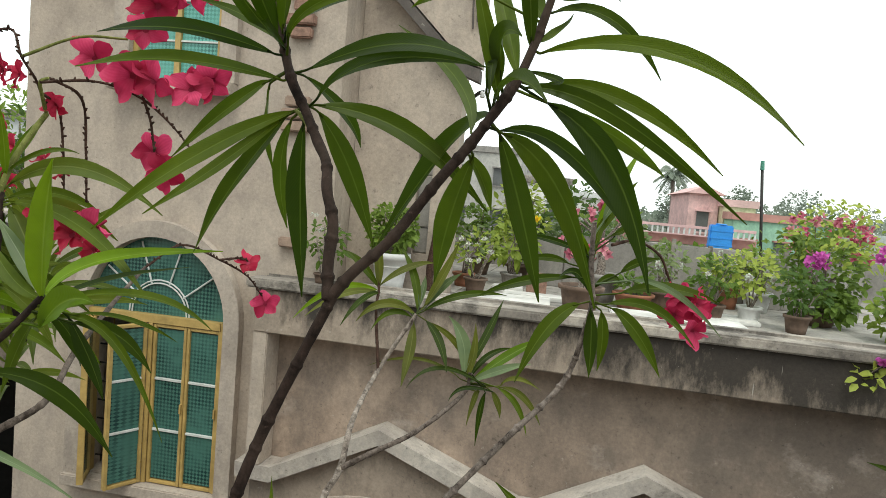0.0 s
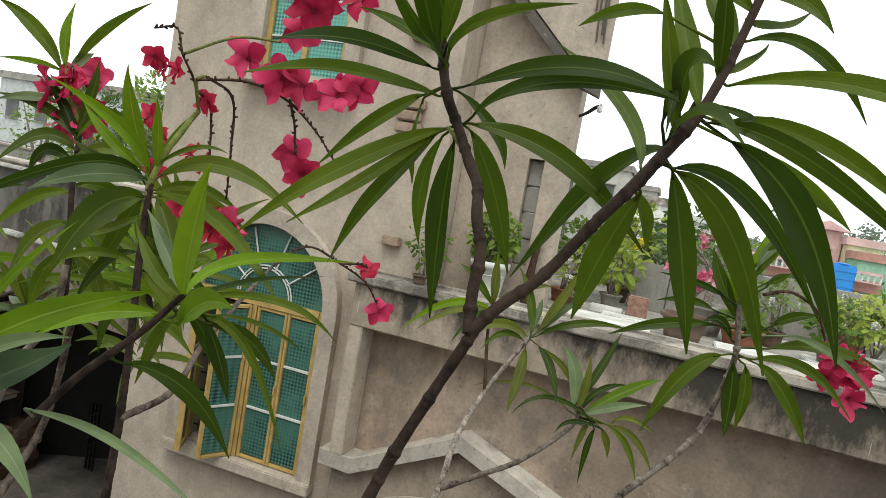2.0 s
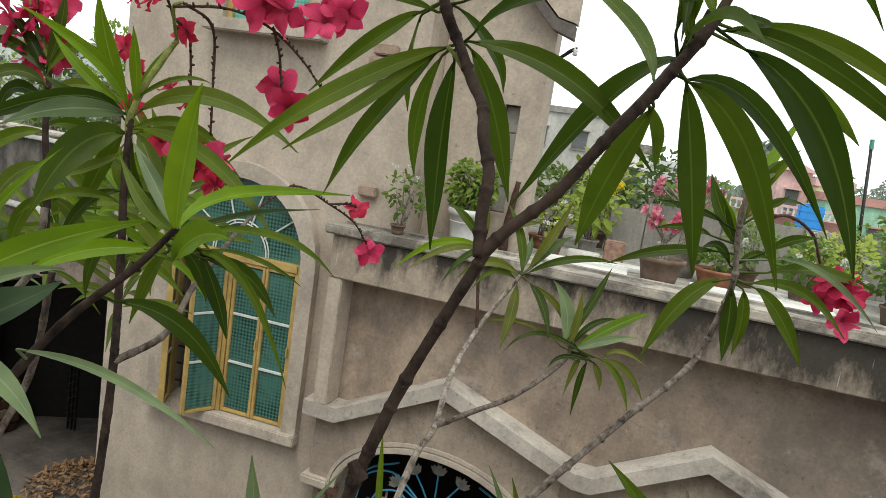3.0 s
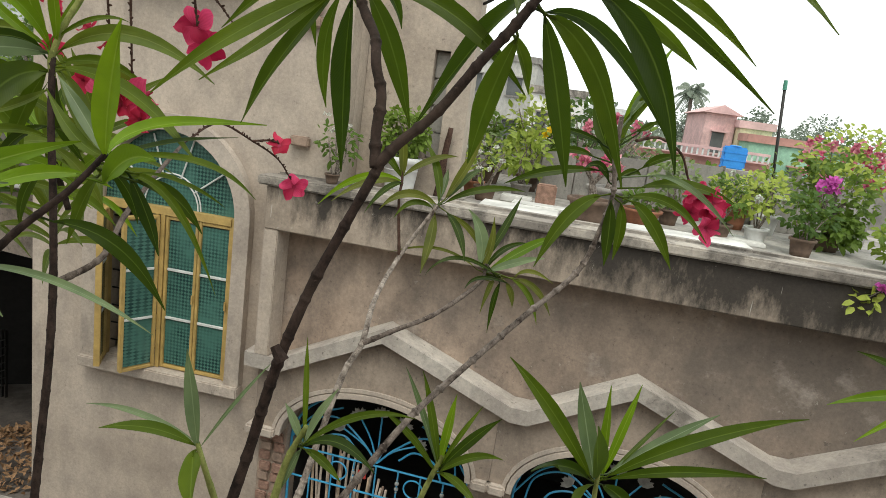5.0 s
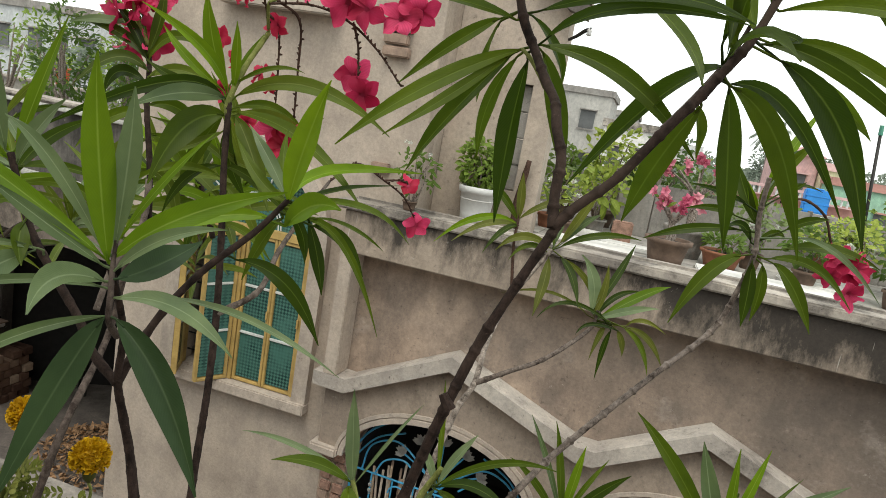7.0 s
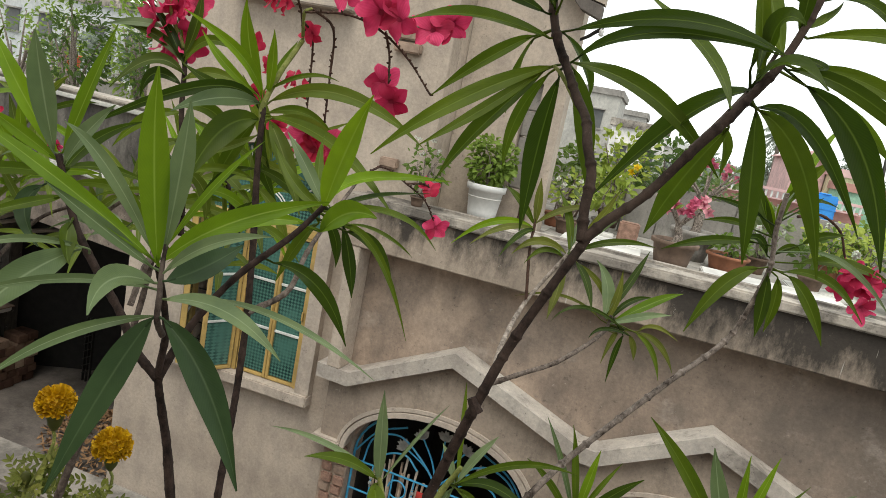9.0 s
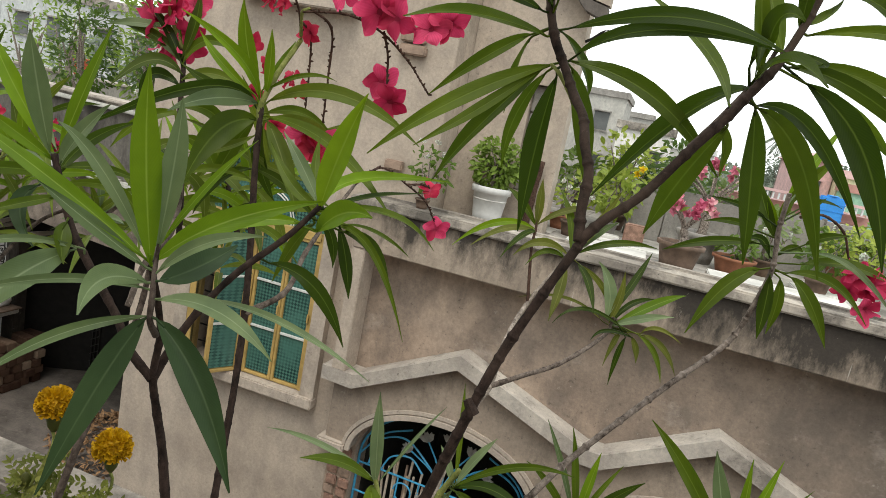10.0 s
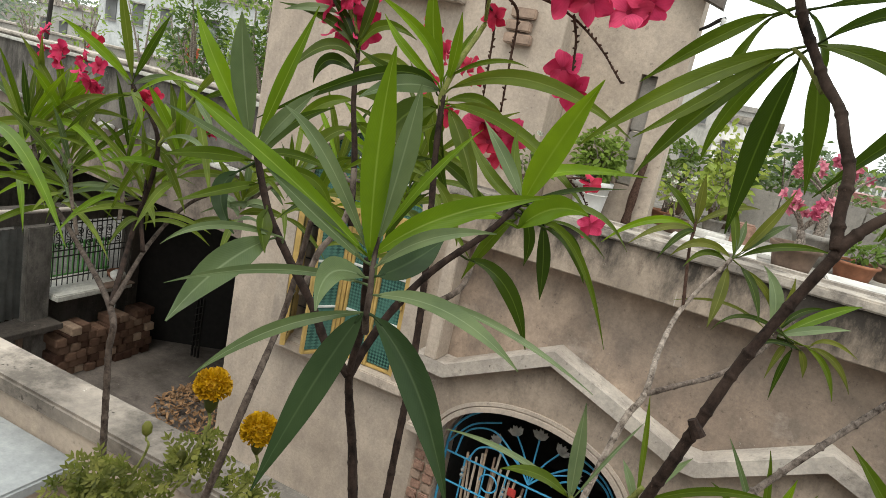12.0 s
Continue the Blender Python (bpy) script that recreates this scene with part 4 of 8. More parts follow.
oleander_tall = oleander("tall dark-stemmed oleander with long drooping dark green leaves", [(0.4777, 0.5053, 1.3102), (0.4875, 0.5054, 1.3505), (0.5022, 0.4997, 1.4082), (0.5146, 0.5066, 1.4539), (0.5297, 0.5128, 1.4942), (0.5442, 0.5178, 1.5298)])
stem(oleander_tall, "trunk", rooted([(0.4777, 0.5053, 1.3102), (0.4875, 0.5054, 1.3505), (0.5022, 0.4997, 1.4082), (0.5146, 0.5066, 1.4539), (0.5297, 0.5128, 1.4942), (0.5442, 0.5178, 1.5298)], 0.02), 0.00395, 0.00275, M_BARK, 0.16)
stem(oleander_tall, "branch", [(0.5420, 0.5170, 1.5280), (0.5388, 0.5225, 1.5457), (0.5376, 0.5288, 1.5661), (0.5310, 0.5348, 1.5821), (0.5253, 0.5458, 1.5975), (0.5153, 0.5554, 1.6103), (0.5048, 0.5614, 1.6267), (0.4946, 0.5637, 1.6431), (0.4874, 0.5669, 1.6617), (0.4822, 0.5682, 1.6851), (0.4796, 0.5695, 1.7118), (0.4778, 0.5703, 1.7285)], 0.00320, 0.00250, M_BARK, 0.3)
stem(oleander_tall, "branch", [(0.5157, 0.5608, 1.6058), (0.5104, 0.5651, 1.6124), (0.5009, 0.5686, 1.6230), (0.4945, 0.5724, 1.6276)], 0.00165, 0.00114, M_BARKGREEN)
stem(oleander_tall, "branch", [(0.5420, 0.5170, 1.5280), (0.5528, 0.5204, 1.5427), (0.5699, 0.5256, 1.5611), (0.5890, 0.5322, 1.5906), (0.6028, 0.5391, 1.6109), (0.6128, 0.5446, 1.6277), (0.6228, 0.5503, 1.6452), (0.6304, 0.5545, 1.6663), (0.6358, 0.5581, 1.6868), (0.6415, 0.5621, 1.7110)], 0.00300, 0.00220, M_BARK, 0.24)
stem(oleander_tall, "branch", [(0.5877, 0.5341, 1.5920), (0.5965, 0.5411, 1.6050), (0.6056, 0.5483, 1.6199), (0.6126, 0.5537, 1.6325), (0.6173, 0.5574, 1.6426), (0.6216, 0.5611, 1.6552)], 0.00159, 0.00127, M_BARKMID)
part("stub", tube([(0.5076, 0.4961, 1.4158), (0.5044, 0.4965, 1.4200), (0.5018, 0.4969, 1.4237)], 0.0038, 0.0028, 10, 4, 0.15, 0.1), M_BARK, oleander_tall, "sawn-off branch stub")
spray(oleander_tall, [
    ((0.4945, 0.5724, 1.6273), (0.3973, 0.5289, 1.5499), (0.4453, 0.5511, 1.5964), 0.0127),
    ((0.4898, 0.5710, 1.6247), (0.4267, 0.5313, 1.5610), (0.4584, 0.5511, 1.5913), 0.0080),
    ((0.4898, 0.5709, 1.6240), (0.4224, 0.5931, 1.5358), (0.4525, 0.5811, 1.5802), 0.0122),
    ((0.4992, 0.5732, 1.6211), (0.4879, 0.6203, 1.5101), (0.4915, 0.5966, 1.5707), 0.0167),
    ((0.4926, 0.5715, 1.6224), (0.4553, 0.6636, 1.5516), (0.4680, 0.6162, 1.5900), 0.0100),
    ((0.5051, 0.5755, 1.6320), (0.6106, 0.5868, 1.5780), (0.5605, 0.5829, 1.6196), 0.0134),
    ((0.5066, 0.5756, 1.6283), (0.5277, 0.6417, 1.5462), (0.5181, 0.6096, 1.5960), 0.0147),
    ((0.5020, 0.5657, 1.6501), (0.6161, 0.4747, 1.6396), (0.5650, 0.5227, 1.6576), 0.0102),
    ((0.5089, 0.5663, 1.6339), (0.6161, 0.4966, 1.6432), (0.5547, 0.5303, 1.6506), 0.0099),
    ((0.4897, 0.5619, 1.6428), (0.4309, 0.4698, 1.6294), (0.4564, 0.5153, 1.6427), 0.0096),
    ((0.4841, 0.5615, 1.6574), (0.4543, 0.4528, 1.6414), (0.4642, 0.5063, 1.6562), 0.0094),
    ((0.4785, 0.5694, 1.6437), (0.4143, 0.5749, 1.5947), (0.4510, 0.5739, 1.6267), 0.0098),
    ((0.4973, 0.5747, 1.6482), (0.5132, 0.6436, 1.6133), (0.5109, 0.6107, 1.6323), 0.0088),
    ((0.4787, 0.5693, 1.6420), (0.4569, 0.6274, 1.5932), (0.4658, 0.5981, 1.6206), 0.0088),
    ((0.4890, 0.5631, 1.6610), (0.4767, 0.4949, 1.6941), (0.4830, 0.5288, 1.6747), 0.0097),
    ((0.4848, 0.5623, 1.6657), (0.4214, 0.5840, 1.6925), (0.4561, 0.5741, 1.6818), 0.0069),
    ((0.4926, 0.5590, 1.6634), (0.5589, 0.5475, 1.6934), (0.5121, 0.5500, 1.6834), 0.0069),
    ((0.4909, 0.5590, 1.6699), (0.5173, 0.6206, 1.7079), (0.4982, 0.5885, 1.6917), 0.0084),
    ((0.4847, 0.5624, 1.6674), (0.4862, 0.5087, 1.7067), (0.4828, 0.5350, 1.6890), 0.0130),
    ((0.4867, 0.5642, 1.6841), (0.4838, 0.5298, 1.7200), (0.4824, 0.5462, 1.7014), 0.0108),
    ((0.4870, 0.5633, 1.6708), (0.5152, 0.5060, 1.7073), (0.5012, 0.5346, 1.6885), 0.0115),
    ((0.4863, 0.5645, 1.6907), (0.5169, 0.5390, 1.7279), (0.5003, 0.5514, 1.7087), 0.0095),
], (M_LEAF,))
spray(oleander_tall, [
    ((0.6342, 0.5567, 1.6639), (0.7523, 0.5067, 1.6200), (0.6975, 0.5343, 1.6620), 0.0100),
    ((0.6355, 0.5558, 1.6462), (0.7319, 0.5581, 1.6076), (0.6805, 0.5571, 1.6414), 0.0098),
    ((0.6403, 0.5565, 1.6385), (0.6989, 0.5372, 1.5464), (0.6771, 0.5498, 1.6060), 0.0165),
    ((0.6284, 0.5538, 1.6452), (0.7431, 0.5462, 1.5841), (0.6763, 0.5488, 1.6326), 0.0096),
    ((0.6187, 0.5495, 1.6205), (0.6753, 0.5586, 1.5327), (0.6507, 0.5562, 1.5933), 0.0154),
    ((0.6173, 0.5491, 1.6204), (0.6442, 0.6277, 1.5230), (0.6302, 0.5888, 1.5795), 0.0150),
    ((0.6123, 0.5485, 1.6301), (0.5319, 0.6316, 1.5457), (0.5782, 0.5931, 1.6085), 0.0149),
    ((0.6053, 0.5450, 1.6070), (0.5753, 0.6281, 1.5284), (0.5884, 0.5862, 1.5702), 0.0160),
    ((0.6172, 0.5492, 1.6215), (0.7056, 0.6173, 1.5573), (0.6574, 0.5839, 1.6129), 0.0101),
    ((0.6403, 0.5565, 1.6385), (0.7133, 0.6296, 1.6084), (0.6797, 0.5940, 1.6270), 0.0095),
    ((0.6030, 0.5453, 1.6196), (0.5320, 0.6465, 1.6977), (0.5827, 0.5997, 1.6567), 0.0095),
    ((0.6384, 0.5594, 1.6857), (0.6993, 0.5816, 1.6577), (0.6702, 0.5720, 1.6865), 0.0077),
    ((0.6128, 0.5490, 1.6349), (0.6423, 0.5026, 1.6313), (0.6254, 0.5260, 1.6441), 0.0115),
    ((0.6152, 0.5498, 1.6371), (0.5977, 0.5375, 1.7015), (0.6072, 0.5438, 1.6692), 0.0087),
    ((0.6154, 0.5506, 1.6474), (0.6269, 0.5216, 1.6636), (0.6164, 0.5357, 1.6673), 0.0119),
    ((0.6237, 0.5530, 1.6509), (0.5963, 0.6015, 1.7318), (0.6125, 0.5775, 1.6861), 0.0113),
    ((0.6292, 0.5556, 1.6660), (0.6232, 0.5345, 1.7106), (0.6271, 0.5453, 1.6892), 0.0092),
    ((0.6345, 0.5580, 1.6810), (0.6136, 0.5854, 1.7319), (0.6239, 0.5714, 1.7025), 0.0123),
    ((0.6310, 0.5563, 1.6690), (0.6491, 0.5707, 1.6885), (0.6420, 0.5638, 1.6765), 0.0066),
    ((0.6087, 0.5484, 1.6412), (0.6115, 0.5362, 1.6352), (0.6110, 0.5438, 1.6549), 0.0059),
    ((0.6024, 0.5443, 1.6083), (0.6120, 0.5944, 1.5789), (0.6082, 0.5698, 1.5959), 0.0082),
    ((0.6412, 0.5618, 1.7080), (0.6717, 0.5455, 1.6884), (0.6578, 0.5545, 1.7052), 0.0086),
    ((0.6363, 0.5596, 1.6959), (0.6648, 0.5761, 1.7060), (0.6508, 0.5675, 1.6949), 0.0077),
    ((0.5998, 0.5583, 1.6948), (0.5500, 0.6077, 1.6988), (0.5755, 0.5836, 1.7024), 0.0072),
    ((0.6389, 0.5605, 1.6990), (0.6055, 0.5614, 1.7178), (0.6236, 0.5616, 1.7113), 0.0090),
    ((0.6412, 0.5618, 1.7080), (0.6306, 0.5488, 1.7376), (0.6344, 0.5549, 1.7230), 0.0104),
    ((0.6409, 0.5619, 1.7109), (0.6654, 0.5787, 1.7392), (0.6514, 0.5701, 1.7278), 0.0095),
    ((0.6278, 0.5543, 1.6541), (0.6412, 0.5448, 1.6463), (0.6452, 0.5523, 1.6495), 0.0047),
], (M_LEAF,))

oleander_grey = oleander("grey-barked oleander leaning over with a drooping leaf tuft", [(0.5159, 0.6100, 1.2609), (0.5506, 0.6414, 1.3166), (0.5781, 0.6669, 1.3497), (0.6266, 0.7093, 1.4008), (0.6659, 0.7427, 1.4412), (0.6792, 0.7479, 1.4819), (0.6836, 0.7460, 1.5120), (0.6797, 0.7445, 1.5435), (0.6786, 0.7374, 1.5753)])
stem(oleander_grey, "trunk", rooted([(0.5159, 0.6100, 1.2609), (0.5506, 0.6414, 1.3166), (0.5781, 0.6669, 1.3497), (0.6266, 0.7093, 1.4008), (0.6659, 0.7427, 1.4412), (0.6792, 0.7479, 1.4819), (0.6836, 0.7460, 1.5120), (0.6797, 0.7445, 1.5435), (0.6786, 0.7374, 1.5753)], 0.02), 0.00320, 0.00190, M_BARKASH, 0.45)
spray(oleander_grey, [
    ((0.6743, 0.7427, 1.5091), (0.6285, 0.7281, 1.4421), (0.6506, 0.7378, 1.4879), 0.0139),
    ((0.6831, 0.7437, 1.5054), (0.6867, 0.7440, 1.4495), (0.6860, 0.7443, 1.4787), 0.0118),
    ((0.6913, 0.7453, 1.5049), (0.6931, 0.7473, 1.4552), (0.6948, 0.7474, 1.4831), 0.0097),
    ((0.6990, 0.7474, 1.5076), (0.7456, 0.7696, 1.4512), (0.7228, 0.7603, 1.4876), 0.0127),
    ((0.6952, 0.7472, 1.5103), (0.7709, 0.7715, 1.4786), (0.7343, 0.7624, 1.5081), 0.0091),
    ((0.7049, 0.7511, 1.5198), (0.7913, 0.7955, 1.5142), (0.7474, 0.7748, 1.5251), 0.0106),
    ((0.7037, 0.7542, 1.5360), (0.7325, 0.7490, 1.5507), (0.7171, 0.7518, 1.5456), 0.0075),
    ((0.6675, 0.7455, 1.5294), (0.5934, 0.7239, 1.5086), (0.6280, 0.7351, 1.5234), 0.0083),
    ((0.6624, 0.7466, 1.5401), (0.6221, 0.7533, 1.5379), (0.6442, 0.7512, 1.5430), 0.0063),
    ((0.6812, 0.7493, 1.5345), (0.6549, 0.7614, 1.5849), (0.6653, 0.7552, 1.5616), 0.0104),
    ((0.6956, 0.7581, 1.5633), (0.7278, 0.7768, 1.5707), (0.7076, 0.7680, 1.5733), 0.0049),
    ((0.6937, 0.7581, 1.5650), (0.7099, 0.7568, 1.5771), (0.7030, 0.7575, 1.5703), 0.0048),
    ((0.6686, 0.7501, 1.5508), (0.6198, 0.7409, 1.5604), (0.6479, 0.7466, 1.5574), 0.0055),
    ((0.6787, 0.7461, 1.5211), (0.6553, 0.7378, 1.5291), (0.6682, 0.7439, 1.5336), 0.0069),
    ((0.6835, 0.7471, 1.5218), (0.7043, 0.7538, 1.5295), (0.6948, 0.7518, 1.5315), 0.0062),
], (M_LEAF,))
spray(oleander_grey, [
    ((0.6816, 0.7593, 1.5572), (0.7159, 0.7880, 1.6421), (0.6939, 0.7721, 1.5969), 0.0098),
    ((0.6846, 0.7613, 1.5642), (0.7102, 0.7586, 1.6105), (0.6968, 0.7605, 1.5905), 0.0089),
    ((0.6801, 0.7562, 1.5438), (0.6658, 0.7534, 1.5700), (0.6727, 0.7546, 1.5561), 0.0069),
    ((0.6820, 0.7573, 1.5474), (0.6883, 0.7608, 1.5829), (0.6834, 0.7585, 1.5642), 0.0083),
], (M_LEAFBRIGHT, M_LEAF))
spray(oleander_grey, [
    ((0.7103, 0.7493, 1.5309), (0.7932, 0.7796, 1.4873), (0.7495, 0.7668, 1.5230), 0.0056),
    ((0.6862, 0.7537, 1.5761), (0.7055, 0.7688, 1.6032), (0.6940, 0.7614, 1.5925), 0.0082),
], (M_LEAFGREY,))

flower_twig = [(0.6950, 0.7569, 1.5577), (0.7153, 0.7723, 1.5623), (0.7377, 0.7902, 1.5511), (0.7492, 0.7987, 1.5305), (0.7604, 0.8024, 1.5123)]
stem(oleander_grey, "twig", flower_twig, 0.0013, 0.0009, M_TWIG, 0.3)
cluster(oleander_grey, (0.7661, 0.7998, 1.5048), 8, 0.0180, 0.0215, M_PINK, 3)
oleander_pale = oleander("young oleander with pale grey twigs and small leaf tufts", [(0.4223, 0.7856, 1.1487), (0.4413, 0.8235, 1.2617), (0.4545, 0.8408, 1.2981), (0.4540, 0.8771, 1.3398), (0.4620, 0.9359, 1.3797), (0.4963, 0.9597, 1.4452)])
stem(oleander_pale, "trunk", rooted([(0.4223, 0.7856, 1.1487), (0.4413, 0.8235, 1.2617), (0.4545, 0.8408, 1.2981), (0.4540, 0.8771, 1.3398), (0.4620, 0.9359, 1.3797), (0.4963, 0.9597, 1.4452)], 0.02), 0.00502, 0.00230, M_BARKGREY, 0.2)
stem(oleander_pale, "twig", [(0.4620, 0.9359, 1.3797), (0.4498, 0.9509, 1.4445), (0.4480, 0.9618, 1.4708), (0.4427, 0.9600, 1.4977)], 0.00199, 0.00155, M_TWIG, 0.2)
stem(oleander_pale, "branch", [(0.4559, 0.8406, 1.2995), (0.4851, 0.8644, 1.3131), (0.5211, 0.9035, 1.3280), (0.5595, 0.9616, 1.3577), (0.5657, 0.9654, 1.3831)], 0.00308, 0.00222, M_BARKDUN, 0.2)
spray(oleander_pale, [
    ((0.4480, 0.9618, 1.4708), (0.4444, 0.9570, 1.5310), 0.06, 0.0110),
    ((0.4480, 0.9618, 1.4708), (0.4006, 0.9625, 1.5117), 0.19, 0.0098),
    ((0.4479, 0.9621, 1.4676), (0.3509, 0.9416, 1.4262), 0.35, 0.0098),
    ((0.4483, 0.9622, 1.4654), (0.3913, 0.8743, 1.4440), 0.22, 0.0083),
    ((0.4496, 0.9621, 1.4654), (0.4225, 0.9035, 1.4320), 0.25, 0.0083),
    ((0.4538, 0.9626, 1.4555), (0.4860, 0.9943, 1.4373), 0.25, 0.0085),
    ((0.4490, 0.9614, 1.4739), (0.5099, 0.9861, 1.5047), 0.22, 0.0093),
], (M_LEAFOLIVE, M_LEAF, M_LEAFBRIGHT))
spray(oleander_pale, [
    ((0.4951, 0.9598, 1.4455), (0.4328, 0.9277, 1.4346), (0.4597, 0.9460, 1.4555), 0.0104),
    ((0.4968, 0.9609, 1.4491), (0.4654, 0.9861, 1.5203), (0.4875, 0.9749, 1.4852), 0.0106),
    ((0.5031, 0.9631, 1.4538), (0.5393, 0.9634, 1.5357), (0.5225, 0.9629, 1.4917), 0.0113),
    ((0.5039, 0.9623, 1.4491), (0.5971, 0.9948, 1.4739), (0.5469, 0.9797, 1.4708), 0.0096),
    ((0.4946, 0.9574, 1.4345), (0.4929, 0.9232, 1.3675), (0.4963, 0.9413, 1.4033), 0.0132),
    ((0.5081, 0.9610, 1.4388), (0.5415, 0.9339, 1.3879), (0.5282, 0.9490, 1.4174), 0.0113),
    ((0.5106, 0.9613, 1.4377), (0.5589, 0.9790, 1.3832), (0.5427, 0.9729, 1.4157), 0.0077),
    ((0.4911, 0.9581, 1.4412), (0.4491, 0.9358, 1.4251), (0.4677, 0.9491, 1.4458), 0.0076),
], (M_LEAFOLIVE, M_LEAF))
spray(oleander_pale, [
    ((0.5066, 0.9641, 1.4552), (0.5448, 0.9686, 1.4981), (0.5230, 0.9664, 1.4795), 0.0104),
    ((0.4983, 0.9622, 1.4541), (0.4995, 0.9827, 1.4889), (0.4996, 0.9728, 1.4726), 0.0087),
], (M_LEAFGREY,))
spray(oleander_pale, [
    ((0.5589, 0.9655, 1.3802), (0.5920, 1.0164, 1.4655), (0.5784, 0.9922, 1.4262), 0.0098),
    ((0.5616, 0.9652, 1.3757), (0.5662, 0.9695, 1.4412), (0.5672, 0.9675, 1.4062), 0.0105),
    ((0.5639, 0.9652, 1.3737), (0.6100, 1.0033, 1.4096), (0.5822, 0.9851, 1.4005), 0.0078),
    ((0.5542, 0.9634, 1.3747), (0.4452, 0.9457, 1.3802), (0.5030, 0.9584, 1.3928), 0.0043),
], (M_LEAF, M_LEAFOLIVE))
spray(oleander_pale, [
    ((0.5571, 0.9651, 1.3799), (0.5315, 0.9807, 1.4434), (0.5524, 0.9751, 1.4146), 0.0165),
    ((0.5643, 0.9648, 1.3713), (0.6342, 0.9707, 1.4007), (0.5996, 0.9686, 1.3897), 0.0105),
], (M_LEAFGREY,))
spray(oleander_pale, [
    ((0.5666, 0.9653, 1.3716), (0.6445, 1.0184, 1.4217), (0.6080, 0.9938, 1.4035), 0.0127),
], (M_LEAFBRIGHT,))
spray(oleander_pale, [
    ((0.5779, 0.9643, 1.3619), (0.5668, 0.9569, 1.3216), (0.5736, 0.9621, 1.3537), 0.0080),
    ((0.5848, 0.9647, 1.3624), (0.5782, 0.9669, 1.2958), (0.5805, 0.9663, 1.3363), 0.0074),
    ((0.5914, 0.9655, 1.3650), (0.6041, 0.9681, 1.3329), (0.5998, 0.9674, 1.3521), 0.0080),
    ((0.5976, 0.9667, 1.3696), (0.6369, 0.9548, 1.3213), (0.6218, 0.9632, 1.3529), 0.0073),
    ((0.6017, 0.9675, 1.3700), (0.6514, 0.9621, 1.3330), (0.6293, 0.9675, 1.3615), 0.0079),
    ((0.5847, 0.9646, 1.3695), (0.4974, 0.9301, 1.3642), (0.5302, 0.9500, 1.3876), 0.0059),
    ((0.6013, 0.9679, 1.3718), (0.6484, 0.9644, 1.3729), (0.6202, 0.9675, 1.3824), 0.0059),
    ((0.5940, 0.9650, 1.3640), (0.5458, 0.9414, 1.3530), (0.5608, 0.9535, 1.3669), 0.0053),
], (M_LEAFOLIVE, M_LEAF))

oleander_bright = oleander("leafy oleander with bright upright leaves and a forked stem", [(0.3285, 0.4631, 1.3070), (0.3204, 0.4631, 1.3441), (0.3154, 0.4610, 1.3667), (0.3138, 0.4554, 1.3929), (0.3178, 0.4524, 1.4226), (0.3231, 0.4389, 1.4517), (0.3293, 0.4241, 1.4732)])
stem(oleander_bright, "trunk", rooted([(0.3285, 0.4631, 1.3070), (0.3204, 0.4631, 1.3441), (0.3154, 0.4610, 1.3667), (0.3138, 0.4554, 1.3929), (0.3178, 0.4524, 1.4226), (0.3231, 0.4389, 1.4517), (0.3293, 0.4241, 1.4732)], 0.02), 0.00394, 0.00178, M_BARK)
stem(oleander_bright, "branch", [(0.3140, 0.4552, 1.3919), (0.3165, 0.4638, 1.4079), (0.3244, 0.4762, 1.4332), (0.3389, 0.4911, 1.4603), (0.3608, 0.5085, 1.4876), (0.3745, 0.5223, 1.5107)], 0.00289, 0.00182, M_BARK)
stem(oleander_bright, "branch", [(0.3136, 0.4549, 1.3911), (0.2937, 0.4557, 1.4050), (0.2775, 0.4587, 1.4236), (0.2524, 0.4607, 1.4478), (0.2301, 0.4641, 1.4714), (0.2064, 0.4703, 1.5102)], 0.00289, 0.00213, M_BARK)
stem(oleander_bright, "shoot", [(0.3335, 0.4290, 1.4330), (0.3400, 0.4150, 1.4470), (0.3392, 0.4158, 1.4600), (0.3365, 0.4186, 1.4740), (0.3360, 0.4204, 1.4880)], 0.0020, 0.0012, M_BARKMID)
spray(oleander_bright, [
    ((0.3341, 0.4178, 1.4764), (0.3432, 0.3915, 1.5799), (0.3358, 0.4046, 1.5323), 0.0153),
    ((0.3354, 0.4186, 1.4782), (0.4072, 0.4608, 1.5246), (0.3634, 0.4379, 1.5050), 0.0133),
    ((0.3320, 0.4175, 1.4781), (0.2409, 0.3717, 1.5437), (0.2884, 0.3956, 1.5125), 0.0095),
    ((0.3365, 0.4210, 1.4874), (0.3664, 0.4530, 1.5505), (0.3492, 0.4367, 1.5212), 0.0046),
], (M_LEAFBRIGHT,))
